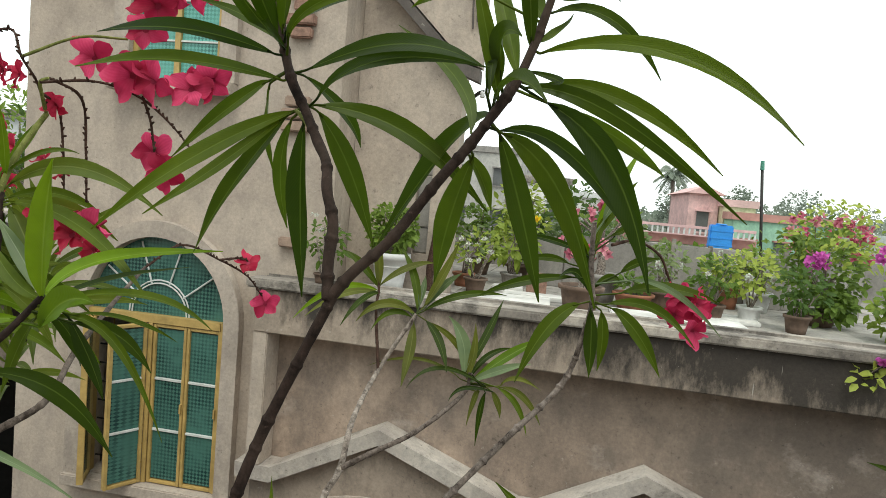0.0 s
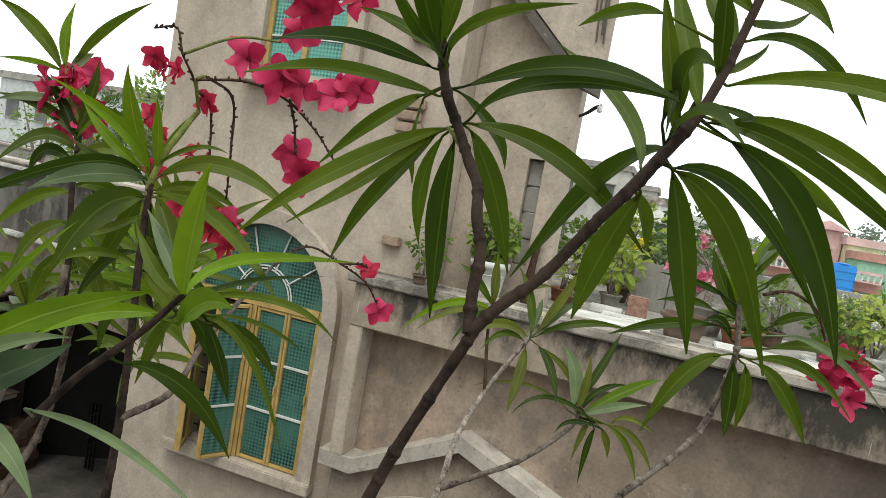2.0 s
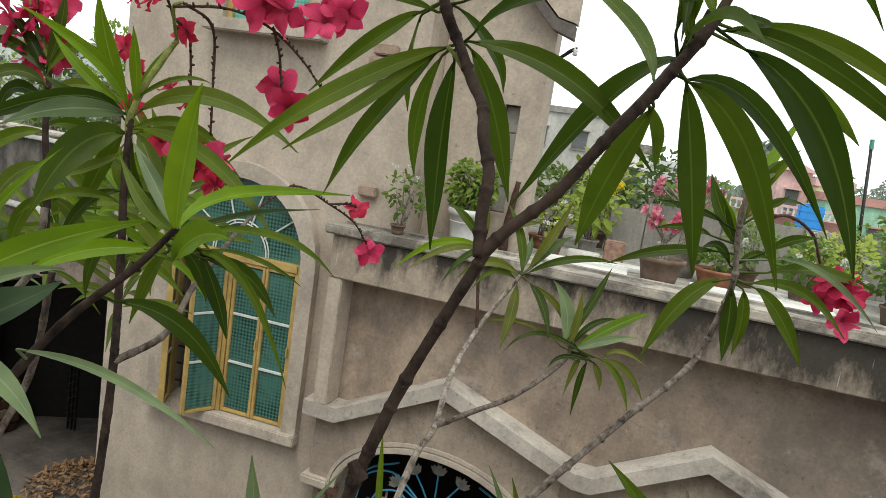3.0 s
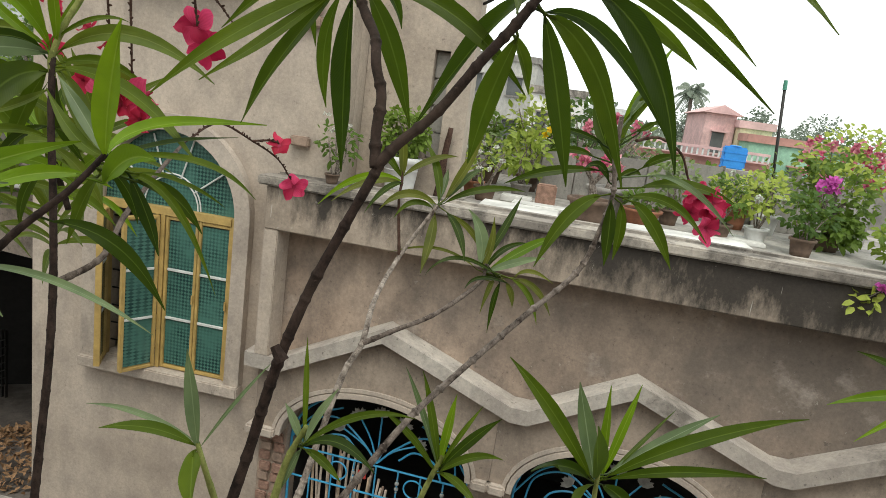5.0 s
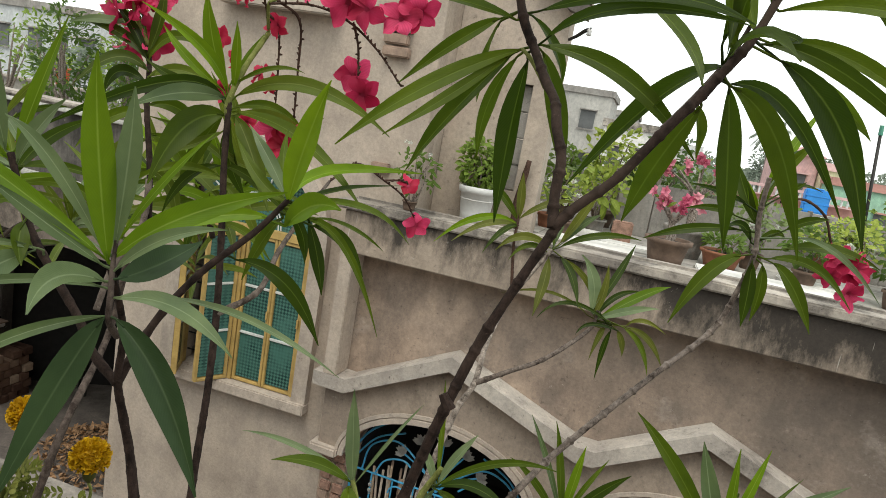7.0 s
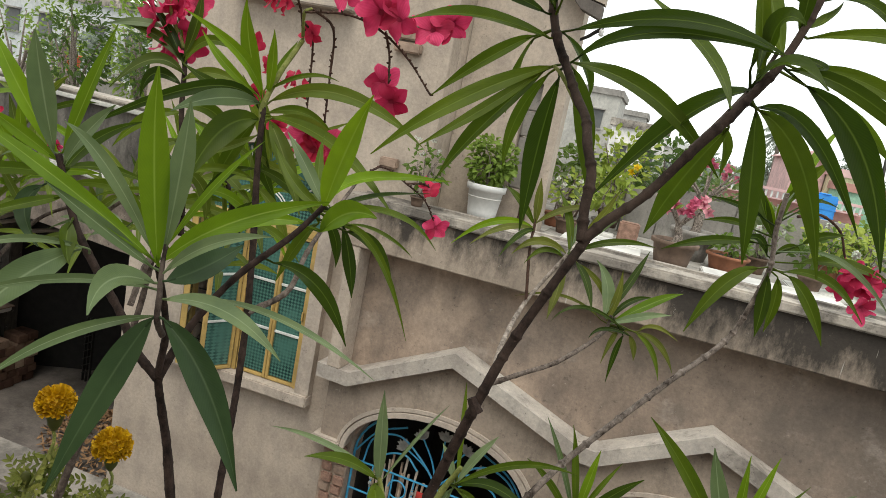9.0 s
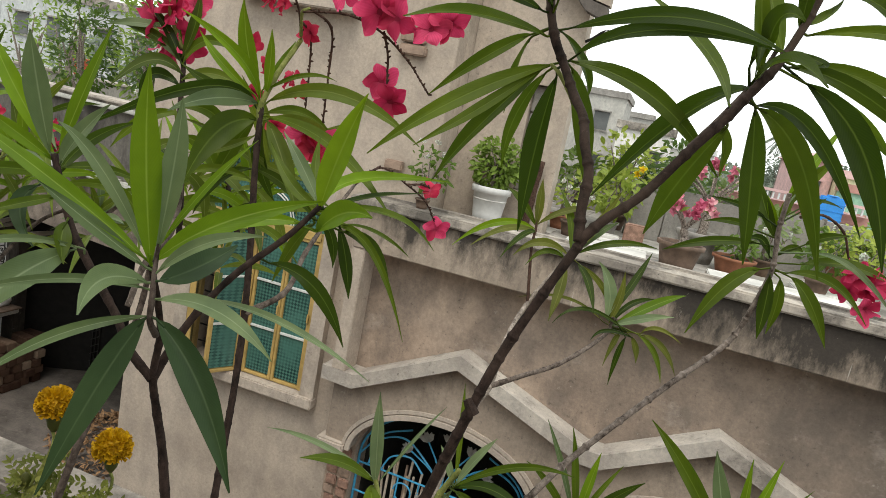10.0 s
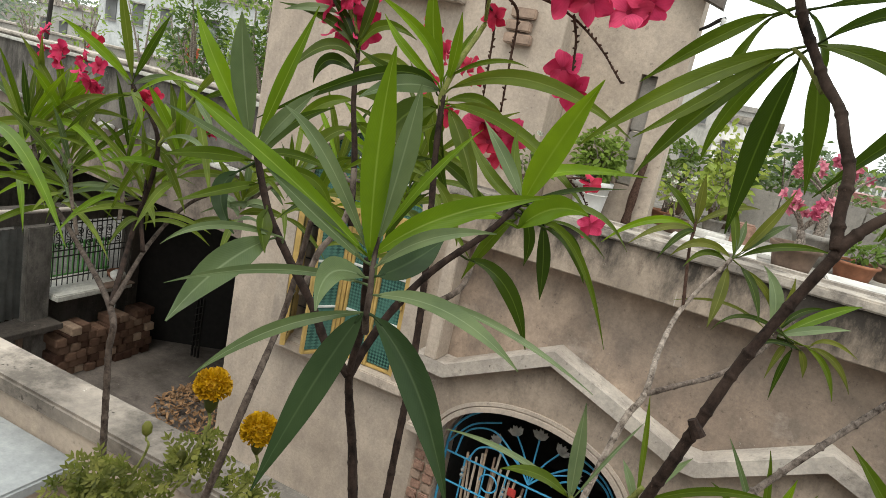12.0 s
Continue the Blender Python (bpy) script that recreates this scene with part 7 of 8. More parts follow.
# white bucket with a round green bush
wp = pot("white_bucket", (-0.40, 4.33, RZ), 0.12, 0.25, M_WHITEPOT, "white plastic bucket of soil on the roof edge", group="roof garden pots")
part("rope_band", lathe((-0.40, 4.33, RZ + 0.16), [(0.105, 0), (0.11, 0.004), (0.108, 0.01)], 24), M_MARBLE, wp, soft=True)
bush("small_bush", (-0.40, 4.33, RZ + 0.22), 0.18, (0.16, 0.13, 0.16), 760, 0.045, M_BUSH, "round bushy green plant in the white bucket", "bush", 3, wide=0.6)
# thin budding plant beside the tower
pot("small_pot", (-0.74, 4.02, 1.006), 0.045, 0.06, M_CLAYDARK, "small dark pot on the coping", group="roof garden pots")
t = bush("budding_plant", (-0.72, 4.02, 1.055), 0.2, (0.14, 0.08, 0.16), 110, 0.05, M_BUSH, "thin plant with pale buds beside the tower", "potted plant", 4, 6)
blossoms(t, [(-0.80, 4.0, 1.40), (-0.70, 4.0, 1.42), (-0.64, 4.0, 1.36), (-0.76, 4.0, 1.33)], 0.022, M_WHITEPETAL, 5, 3, 0.014)
# dry stump at the tower's edge
st = thing("bound_stump", (-0.16, 4.42, RZ), "dry dark stump standing beside the tower", "stump")
part("wood", tube([(-0.16, 4.42, RZ - 0.005), (-0.15, 4.41, 1.2), (-0.13, 4.42, 1.42)], 0.03, 0.016, 8, 5, 0.1, 0.4), M_TWIG, st, soft=True)
# the mixed shrubs in the middle of the roof
shrubs = [((0.10, 4.75), 0.16, (0.17, 0.13, 0.14), 110, 0.05, M_LIME), ((0.3, 5.3), 0.2, (0.2, 0.17, 0.13), 130, 0.09, M_LIME), ((-0.02, 5.0), 0.2, (0.18, 0.15, 0.16), 70, 0.06, M_DUSTBUSH)]
for i, ((x, y), h, s, n, lf, m) in enumerate(shrubs):
    pot("roof_pot", (x, y, RZ), 0.08, 0.1, (M_CLAYDARK, M_GREYWALL, M_CLAY)[i % 3], ("dark old clay pot", "grey cement pot", "red clay pot")[i % 3] + " on the roof terrace floor", group="roof garden pots")
    t = bush("garden_shrub", (x, y, RZ + 0.08), h + 0.04, s, n, lf, m, ("green leafy shrub in a pot on the roof", "yellow-green broad-leaved shrub in a roof pot")[m is M_LIME], "shrub", 20 + i)
    if i in (0, 2):
        blossoms(t, [(x + 0.1 * math.cos(q), y - 0.12, RZ + 0.3 + 0.09 * math.sin(2.3 * q)) for q in range(6)], 0.03, M_WHITEPETAL, 60 + i, 2, 0.015)
    if i == 1:
        blossoms(t, [(x + 0.16, y - 0.1, RZ + 0.5)], 0.05, M_MARIGOLD, 66, 3, 0.03)
# clay bowl with a desert rose
bowl = pot("clay_bowl", (0.80, 4.42, RZ), 0.135, 0.16, M_CLAYDARK, "wide weathered clay bowl on the roof edge", group="roof garden pots")


def desert_rose(at, h, seed, flowers, n=7):
    k = random.Random(seed)
    t = thing("desert_rose", at, "bare grey-limbed desert rose with pink flowers", "desert rose", "desert roses")
    o = Vector(at)
    part("trunk", tube([o + Vector((0, 0, -0.015)), o + Vector((0.01, 0, h * 0.2)), o + Vector((-0.01, 0, h * 0.4))], 0.035, 0.018, 9, 4, 0, 0.3), M_BARKGREY, t, soft=True)
    for i in range(n):
        a = 2 * math.pi * i / n
        e = o + Vector((0.2 * h * math.cos(a) * 2, 0.12 * h * math.sin(a) * 2, h * k.uniform(0.75, 1.0)))
        part("limb", tube([o + Vector((-0.01, 0, h * 0.36)), o + Vector((0.1 * h * math.cos(a), 0.08 * h * math.sin(a), h * 0.55)), e], 0.013, 0.006, 7, 5), M_BARKGREY, t, soft=True)
        bm = bmesh.new()
        for j in range(5):
            q = k.uniform(0, 6.28)
            add_leaf(bm, e, e + Vector((math.cos(q), math.sin(q), 0.8)).normalized() * 0.06, 0.05, 0.02, cross=2, steps=4)
        part("leaf_tuft", bm, M_BUSH, t, soft=True)
        if i in flowers:
            blossoms(t, [e + Vector((0, -0.03, 0.03))], 0.062, M_ROSE, seed + i, 4, 0.05)


desert_rose((0.80, 4.42, RZ + 0.138), 0.26, 11, (0, 2, 3, 5), 6)
pot("roof_pot", (0.93, 4.95, RZ), 0.15, 0.2, M_GREYWALL, "grey cement pot on the roof terrace floor", group="roof garden pots")
desert_rose((0.93, 4.95, RZ + 0.175), 0.5, 12, (1, 3, 4, 6), 8)
pot("roof_pot", (1.15, 4.75, RZ), 0.13, 0.11, M_CLAY, "low red clay pan on the roof terrace floor", group="roof garden pots")
bush("garden_shrub", (1.15, 4.75, RZ + 0.09), 0.08, (0.13, 0.1, 0.06), 160, 0.05, M_BUSH, "low green seedlings in a clay pan", "seedlings", 33)
solid("brick_block", box((0.44, 4.93, RZ), (0.58, 5.03, RZ + 0.15), bevel=0.01), M_OLDBRICK, "weathered red brick block standing on the roof", "brick")
# pale slabs laid along the roof edge
for x0, x1, y0, y1, z in ((0.12, 0.62, 4.3, 4.62, 0.03), (0.30, 0.72, 4.64, 4.82, 0.03), (0.98, 1.75, 4.22, 4.5, 0.035), (1.5, 1.9, 4.55, 4.8, 0.03), (0.2, 0.42, 4.86, 5.0, 0.045)):
    solid("stone_slab", box((x0, y0, RZ), (x1, y1, RZ + z), bevel=0.006), M_MARBLE, "pale stone slab lying on the roof", "slab", "loose slabs")
# grey sheets standing across the roof
sheets = thing("sheet_fence", (1.6, 5.55, RZ), "grey cement sheets standing in a row across the roof", "fence")
for i in range(9):
    x = 0.42 + i * 0.27
    h = 0.36 + 0.03 * ((i * 5) % 3)
    part("sheet", box((x, 5.55 + 0.02 * (i % 2), RZ), (x + 0.262, 5.57 + 0.02 * (i % 2), RZ + h), bevel=0.004), M_GREYWALL, sheets)
    part("post", box((x - 0.012, 5.595, RZ), (x + 0.018, 5.625, RZ + h + 0.04)), M_COPING, sheets)
# flowering shrubs, buckets and pole
pot("white_bucket", (2.06, 5.3, RZ), 0.1, 0.15, M_WHITEPOT, "white plastic bucket of soil on the roof terrace", group="roof garden pots")
pot("roof_pot", (1.88, 5.35, RZ), 0.075, 0.16, M_CLAY, "orange-red clay pot on the roof terrace", group="roof garden pots")
t = bush("white_flowered_shrub", (1.88, 5.35, RZ + 0.13), 0.16, (0.22, 0.14, 0.15), 360, 0.05, M_LIME, "yellow-green shrub with white flowers in a clay pot", "shrub", 41)
blossoms(t, [(1.88 + 0.2 * math.cos(1.7 * q), 5.17, 1.25 + 0.12 * math.sin(2.9 * q)) for q in range(6)], 0.04, M_WHITEPETAL, 42, 2, 0.012)
bush("garden_shrub", (2.06, 5.3, RZ + 0.12), 0.26, (0.16, 0.13, 0.2), 260, 0.05, M_BUSH, "green shrub in a white bucket on the roof", "shrub", 43)
pot("roof_pot", (2.36, 4.95, RZ), 0.11, 0.1, M_CLAYDARK, "dark clay pot on the roof terrace", group="roof garden pots")
t = bush("bougainvillea", (2.36, 4.95, RZ + 0.08), 0.27, (0.25, 0.2, 0.33), 950, 0.055, M_BUSH, "bougainvillea bush with magenta bracts in a pot", "bougainvillea", 44, 9, wide=0.62)
part("lower_crown", add_crown(bmesh.new(), (2.36, 4.85, 1.1), (0.17, 0.13, 0.12), 260, 0.055, 51, 0.2, 0.62), M_BUSH, t, soft=True, kind="stuff")
part("bright_crown", add_crown(bmesh.new(), (2.52, 4.93, 1.56), (0.46, 0.22, 0.24), 420, 0.05, 45, 0.2, 0.62), M_LIME, t, "younger yellow-green leaves", True, "stuff")
blossoms(t, [(2.2, 4.70, 1.37), (2.24, 4.69, 1.39), (2.62, 4.75, 1.46)], 0.055, M_MAGENTA, 46, 8, 0.035)
tw = bush("bougainvillea", (2.75, 4.5, RZ), 0.2, (0.3, 0.16, 0.2), 300, 0.055, M_LIME, "low bougainvillea spilling over the roof edge", "bougainvillea", 47, 5, wide=0.62)
part("limb", tube([(2.7, 4.4, 1.1), (2.5, 4.0, 1.08), (2.33, 3.82, 1.0), (2.2, 3.78, 0.9)], 0.006, 0.003, 6, 5), M_BARKGREY, tw, soft=True)
part("hanging_leaves", add_crown(bmesh.new(), (2.2, 3.79, 0.88), (0.1, 0.04, 0.05), 26, 0.06, 48, 0.2, 0.7), M_LIME, tw, soft=True)
blossoms(tw, [(2.27, 3.77, 0.99)], 0.05, M_MAGENTA, 49, 4, 0.025)
for i, (x, y, h, sx, mt) in enumerate(((1.62, 4.62, 0.26, 0.15, M_BUSH), (1.86, 4.7, 0.3, 0.17, M_LIME), (2.08, 4.5, 0.24, 0.15, M_DARKBUSH), (1.36, 5.0, 0.3, 0.16, M_DUSTBUSH), (2.62, 4.4, 0.22, 0.18, M_BUSH), (2.95, 4.6, 0.35, 0.25, M_BUSH))):
    pot("roof_pot", (x, y, RZ), 0.075, 0.11, (M_CLAYDARK, M_WHITEPOT, M_CLAYDARK)[i % 3], ("dark clay pot", "white plastic pot", "dark clay pot")[i % 3] + " close behind the roof edge", group="roof garden pots")
    t = bush("garden_shrub", (x, y, RZ + 0.09), h * 0.7, (sx, sx * 0.8, h * 0.55), 220, 0.05, mt, "loose leafy shrub in a pot by the roof edge", "shrub", 150 + i, wide=0.6)
    if i in (1, 3):
        blossoms(t, [(x + 0.09 * math.cos(2.1 * q), y - 0.1, RZ + h + 0.07 * math.sin(3.1 * q)) for q in range(5)], 0.035, M_WHITEPETAL, 160 + i, 2, 0.012)
pole = thing("pole", (2.2, 5.75, RZ), "dark iron pole with a green top on the roof", "pole")
part("shaft", tube([(2.21, 5.75, RZ), (2.11, 5.75, 2.0)], 0.0125, 0.011, 8, 1), M_IRON, pole, soft=True)
part("cap", tube([(2.11, 5.75, 2.0), (2.105, 5.75, 2.07)], 0.016, 0.014, 8, 1), plain("green_cap", (0.08, 0.3, 0.22), 0.5), pole, "faded green cap")
solid("wall_roof_far", box((-0.73, 6.9, RZ - 0.1), (9.0, 7.05, 1.32), bevel=0.01), M_GREYWALL, "grey cement parapet at the far side of the roof", "wall", kind="structure")
for i, (x, y, h, sx, mt) in enumerate(((0.75, 5.85, 0.5, 0.3, M_DARKBUSH), (0.32, 5.75, 0.5, 0.26, M_LIME), (0.45, 6.5, 0.34, 0.34, M_DUSTBUSH), (1.1, 6.6, 0.32, 0.4, M_DUSTBUSH), (1.7, 6.4, 0.2, 0.3, M_BUSH), (3.0, 6.5, 0.4, 0.35, M_LIME), (3.6, 5.6, 0.4, 0.4, M_BUSH), (-0.02, 5.9, 0.35, 0.2, M_BUSH))):
    pot("roof_pot", (x, y, RZ), 0.1, 0.13, M_CLAYDARK, "dark clay pot at the back of the roof", group="roof garden pots")
    bush("garden_shrub", (x, y, RZ + 0.1), h * 0.85, (sx, 0.25, h * 0.6), 380, 0.075, mt, "dense garden shrub at the back of the roof", "shrub", 90 + i)
t = bush("bougainvillea", (2.85, 6.55, RZ), 0.5, (0.34, 0.25, 0.26), 320, 0.06, M_BUSH, "tall bougainvillea covered in pink bracts", "bougainvillea", 99, 7)
blossoms(t, [(2.85 + 0.3 * math.cos(q * 1.3), 6.35, 1.52 + 0.17 * math.sin(q * 2.1)) for q in range(16)], 0.06, M_ROSE, 98, 5, 0.05)
pot("roof_pot", (2.95, 6.2, RZ), 0.12, 0.2, M_CLAY, "red clay pot at the back of the roof", group="roof garden pots")

# ---- the yard and the open shed beside it ----
SX = -5.9  # the shed's front, facing the tower
# dark tone that puts the shade under the slab into the shed's parts
M_SHEDSHADE = plaster("shed_shade_render", (0.11, 0.095, 0.083), (0.05, 0.044, 0.039), (0.022, 0.02, 0.018), 0.52)
M_SHEDWALL = plaster("grimy_parapet", (0.23, 0.215, 0.195), (0.11, 0.1, 0.09), (0.03, 0.028, 0.026), 0.5)
M_MASONRY = plaster("bare_masonry", (0.3, 0.25, 0.21), (0.16, 0.13, 0.11), (0.07, 0.06, 0.05), 0.52, False, 0.8)
M_LIMEWASH = plaster("limewashed_wall", (0.62, 0.62, 0.58), (0.45, 0.45, 0.42), (0.25, 0.25, 0.22), 0.58)
# the upper floor that bridges shed and passage, turned a little from the tower
FLOOR_ON = Matrix.Translation((TOWER_L - 0.02, 4.35, 0)) @ Matrix.Rotation(radians(-8), 4, "Z")
solid("wall_bridge_upper", box((-9.0, 0, 0.585), (0, 0.17, 1.13), FLOOR_ON), M_SHEDWALL, "mould-blackened parapet over the open shed", "wall", kind="structure")
solid("wall_bridge_lower", box((-9.0, 0.004, 0.04), (0, 0.17, 0.582), FLOOR_ON), M_MASONRY, "bare rough masonry below the shed parapet", "wall", kind="structure")
cope = thing("bridge_coping", FLOOR_ON @ Vector((-4.5, 0.08, 1.13)), "whitewashed double coping along the shed parapet", "coping", kind="structure")
for i in range(6):
    x0 = -9.0 + i * 1.5
    part("slab", box((x0, -0.05, 1.133), (x0 + 1.494, 0.21, 1.165), FLOOR_ON, 0.006), M_LIMEWASH, cope)
    part("slab", box((x0 + 0.01, -0.02, 1.185), (x0 + 1.49, 0.19, 1.212), FLOOR_ON, 0.008), M_LEDGE, cope)
    part("bed", box((x0, 0.01, 1.166), (x0 + 1.495, 0.16, 1.184), FLOOR_ON), M_COPING, cope)
k = random.Random(14)
ledge = thing("bridge_ledge", FLOOR_ON @ Vector((-4.5, 0, 0.56)), "broken limewashed ledge along the masonry", "ledge", kind="structure")
x0 = -9.0
while x0 < -0.3:
    w = k.uniform(0.18, 0.5)
    part("piece", box((x0, -0.06 - k.uniform(0, 0.02), 0.56), (x0 + w, 0.002, 0.6 + k.uniform(0, 0.012)), FLOOR_ON, 0.01), M_LIMEWASH, ledge)
    x0 += w + k.choice((0.006, 0.006, 0.05, 0.14))
solid("slab_bridge", box((-9.0, 0.173, 0.5), (0, 4.6, 0.68), FLOOR_ON), M_ROOF, "cement roof slab over shed and passage", "roof", kind="structure")
# two dark walls added so that the void under the slab turns black
solid("wall_shed_back", box((-8.75, 4.2, -1.5), (-8.6, 9.0, 0.498)), M_SHEDSHADE, "dark wall added to blacken the void under the shed's slab", "wall", kind="structure")
solid("wall_shed_end", box((-8.597, 8.4, -2.268), (SX - 0.03, 8.52, 0.498)), M_SHEDSHADE, "dark end wall added to blacken the void of the shed", "wall", kind="structure")
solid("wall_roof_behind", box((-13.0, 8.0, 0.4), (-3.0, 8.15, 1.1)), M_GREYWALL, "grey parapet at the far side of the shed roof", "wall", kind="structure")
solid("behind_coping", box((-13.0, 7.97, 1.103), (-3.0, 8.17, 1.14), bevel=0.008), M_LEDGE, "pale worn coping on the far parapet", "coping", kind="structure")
solid("shed_lintel", box((SX - 0.2, 2.0, -0.62), (SX - 0.03, 5.93, -0.453)), M_SHEDSHADE, "beam under the shed roof, shade put into its dark colour", "beam", kind="structure")
solid("wall_shed_low", box((SX - 0.4, 3.0, -2.3), (SX - 0.21, 5.77, -1.46)), M_SHEDSHADE, "dark dwarf wall of the shed", "wall", kind="structure")
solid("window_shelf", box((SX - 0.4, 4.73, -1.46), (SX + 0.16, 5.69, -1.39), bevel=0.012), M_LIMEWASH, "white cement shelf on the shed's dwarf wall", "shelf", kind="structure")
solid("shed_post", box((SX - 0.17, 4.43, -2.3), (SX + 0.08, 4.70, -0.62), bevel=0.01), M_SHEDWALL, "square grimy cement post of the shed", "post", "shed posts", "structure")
solid("shed_post", box((SX - 0.2, 5.77, -2.3), (SX - 0.02, 5.93, -0.62), bevel=0.01), M_SHEDSHADE, "square post of the shed, shade put into its dark colour", "post", "shed posts", "structure")
solid("wall_shed_partition", box((SX - 0.36, 5.935, -2.268), (SX - 0.2, 6.07, 0.3)), M_SHEDSHADE, "partition inside the shed, shade put into its dark colour", "wall", kind="structure")
# a pale wall added to stand for the bright outside behind the lattice
solid("wall_limewashed", box((-11.6, 1.0, -2.3), (-11.4, 13.0, -0.6)), M_LIMEWASH, "pale wall added for the bright outside seen through the shed", "wall", kind="structure")
solid("pavement_yard", box((-11.4, 2.0, -2.3), (-6.5, 13.0, -2.27)), M_GREYWALL, "grey cement paving behind the open shed", "paving", kind="structure")
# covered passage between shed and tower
solid("wall_passage_back", box((SX - 0.02, 8.4, -2.3), (TOWER_L - 0.01, 8.52, 0.4)), M_SHEDSHADE, "back wall of the passage, shade put into its dark colour", "wall", kind="structure")
# an added sheet whose near-black colour is the shade in the passage
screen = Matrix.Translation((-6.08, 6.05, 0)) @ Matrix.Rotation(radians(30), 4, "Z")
solid("wall_passage_screen", box((0, 0, -2.3), (3.66, 0.06, 0.3), screen), M_PASSAGE_SHADE, "near-black sheet standing in for the deep shade of the passage", "wall", kind="structure")
# lattice and low railing in the shed's opening
M_GREENIRON = plain("green_enamel_iron", (0.09, 0.33, 0.06), 0.5)
bowl_me = lathe((SX - 0.02, 5.59, -1.388), [(0.05, 0), (0.09, 0.05), (0.1, 0.1), (0.085, 0.1), (0.05, 0.02)], 16, 0.03)
solid("clay_bowl", bowl_me, M_CLAY, "orange clay bowl on the white shed shelf", "bowl", soft=True)
bm = bmesh.new()
bmesh.ops.create_icosphere(bm, subdivisions=3, radius=0.085)
for v in bm.verts:
    v.co = Vector((SX + 0.06, 5.55, -1.31)) + Vector((v.co.x * 0.7, v.co.y, v.co.z * 0.75)) * (1 + 0.35 * noise.noise(v.co * 16))
solid("cloth_bag", bm, M_MARBLE, "crumpled pale cloth bag on the shed shelf", "bag", soft=True)
solid("plank", box((SX + 0.06, 5.29, -1.387), (SX + 0.22, 5.67, -1.372), bevel=0.004), M_CLAYDARK, "dark loose plank lying on the shelf", "plank")
lattice = thing("window_lattice", (SX - 0.12, 5.17, -1.387), "black iron lattice with scrolls in the shed opening", "grille")
for i in range(17):
    y = 4.72 + i * 0.0645
    part("bar", tube([(SX - 0.12, y, -1.387), (SX - 0.12, y, -0.625)], 0.006, 0.006, 5, 1), M_IRON, lattice)
for z in (-1.3, -1.05, -0.98, -0.68):
    part("rail", tube([(SX - 0.12, 4.705, z), (SX - 0.12, 5.765, z)], 0.008, 0.008, 5, 1), M_IRON, lattice)
for i in range(8):
    y = 4.77 + i * 0.125
    for z in (-0.78, -0.9):
        for sg in (-1, 1):
            part("scroll", tube([(SX - 0.105, y + sg * (0.003 + 0.0105 * q) * math.cos(q), z + sg * 0.0105 * q * math.sin(q)) for q in (0.9 * j for j in range(7))], 0.007, 0.005, 5, 3), M_IRON, lattice)
fence = thing("iron_fence", (SX - 0.48, 5.17, -1.5), "green enamelled iron railing behind the lattice", "railing")
for z in (-1.42, -1.05):
    part("rail", tube([(SX - 0.48, 4.57, z), (SX - 0.48, 5.87, z)], 0.012, 0.012, 5, 1), M_GREENIRON, fence)
for i in range(20):
    part("bar", tube([(SX - 0.48, 4.59 + i * 0.065, -1.7), (SX - 0.48, 4.59 + i * 0.065, -1.02)], 0.011, 0.011, 5, 1), M_GREENIRON, fence)
solid("fence_footing", box((SX - 0.56, 4.47, -2.3), (SX - 0.405, 5.93, -1.69)), M_SHEDSHADE, "dark footing of the green railing", "footing", kind="structure")
# corrugated sheet beside the post
bm = bmesh.new()
cols = 51
for zz in (-1.6, -0.63):
    for i in range(cols + 1):
        bm.verts.new((SX + 0.02 - 0.02 * math.cos(i * math.pi / 2), 3.45 + i * 0.019, zz))
bm.verts.ensure_lookup_table()
for i in range(cols):
    bm.faces.new((bm.verts[i], bm.verts[i + 1], bm.verts[cols + 2 + i], bm.verts[cols + 1 + i]))
bmesh.ops.solidify(bm, geom=bm.faces[:], thickness=0.003)
solid("tin_sheet", bm, M_TIN, "weathered corrugated tin sheet fixed to the shed front", "tin sheet", soft=True)
solid("shed_shelf", box((SX - 0.04, 3.2, -1.7), (SX + 0.3, 4.72, -1.64), bevel=0.005), M_SHEDSHADE, "dark plank shelf under the tin sheet", "shelf")
solid("wooden_prop", box((SX + 0.16, 4.3, -2.3), (SX + 0.2, 4.35, -1.702)), M_CLAYDARK, "dark wooden prop under the plank shelf", "prop")
# bamboo poles lashed across the shed
for y0, z0, y1, z1, dx in ((3.6, -0.4, 5.9, -0.43, 0.1), (5.0, -0.42, 6.2, -0.2, 0.16), (5.6, -0.5, 7.8, -0.58, 0.3)):
    solid("bamboo_pole", tube([(SX + dx, y0, z0), (SX + dx + 0.02, (y0 + y1) / 2, (z0 + z1) / 2 - 0.02), (SX + dx, y1, z1)], 0.026, 0.02, 8, 6, 0.12), M_BAMBOO, "grey weathered bamboo pole lashed across the shed", "bamboo pole", "bamboo poles", soft=True)
# folded iron shutter in the passage
shutter = thing("folding_shutter", (-5.15, 6.2, -2.3), "black folding iron shutter pushed aside in the passage", "shutter")
for i in range(3):
    part("upright", box((-5.2 + 0.05 * i, 6.2, -2.3), (-5.19 + 0.05 * i, 6.23, -1.5)), M_IRON, shutter)
for i in range(7):
    part("link", tube([(-5.2, 6.19, -2.2 + i * 0.09), (-5.08, 6.19, -2.13 + i * 0.09)], 0.006, 0.006, 5, 1), M_IRON, shutter)
# stacked bricks, laid with their ends outwards
k_stack = Mat("stacked_brick", 0.95, spec=0.1)
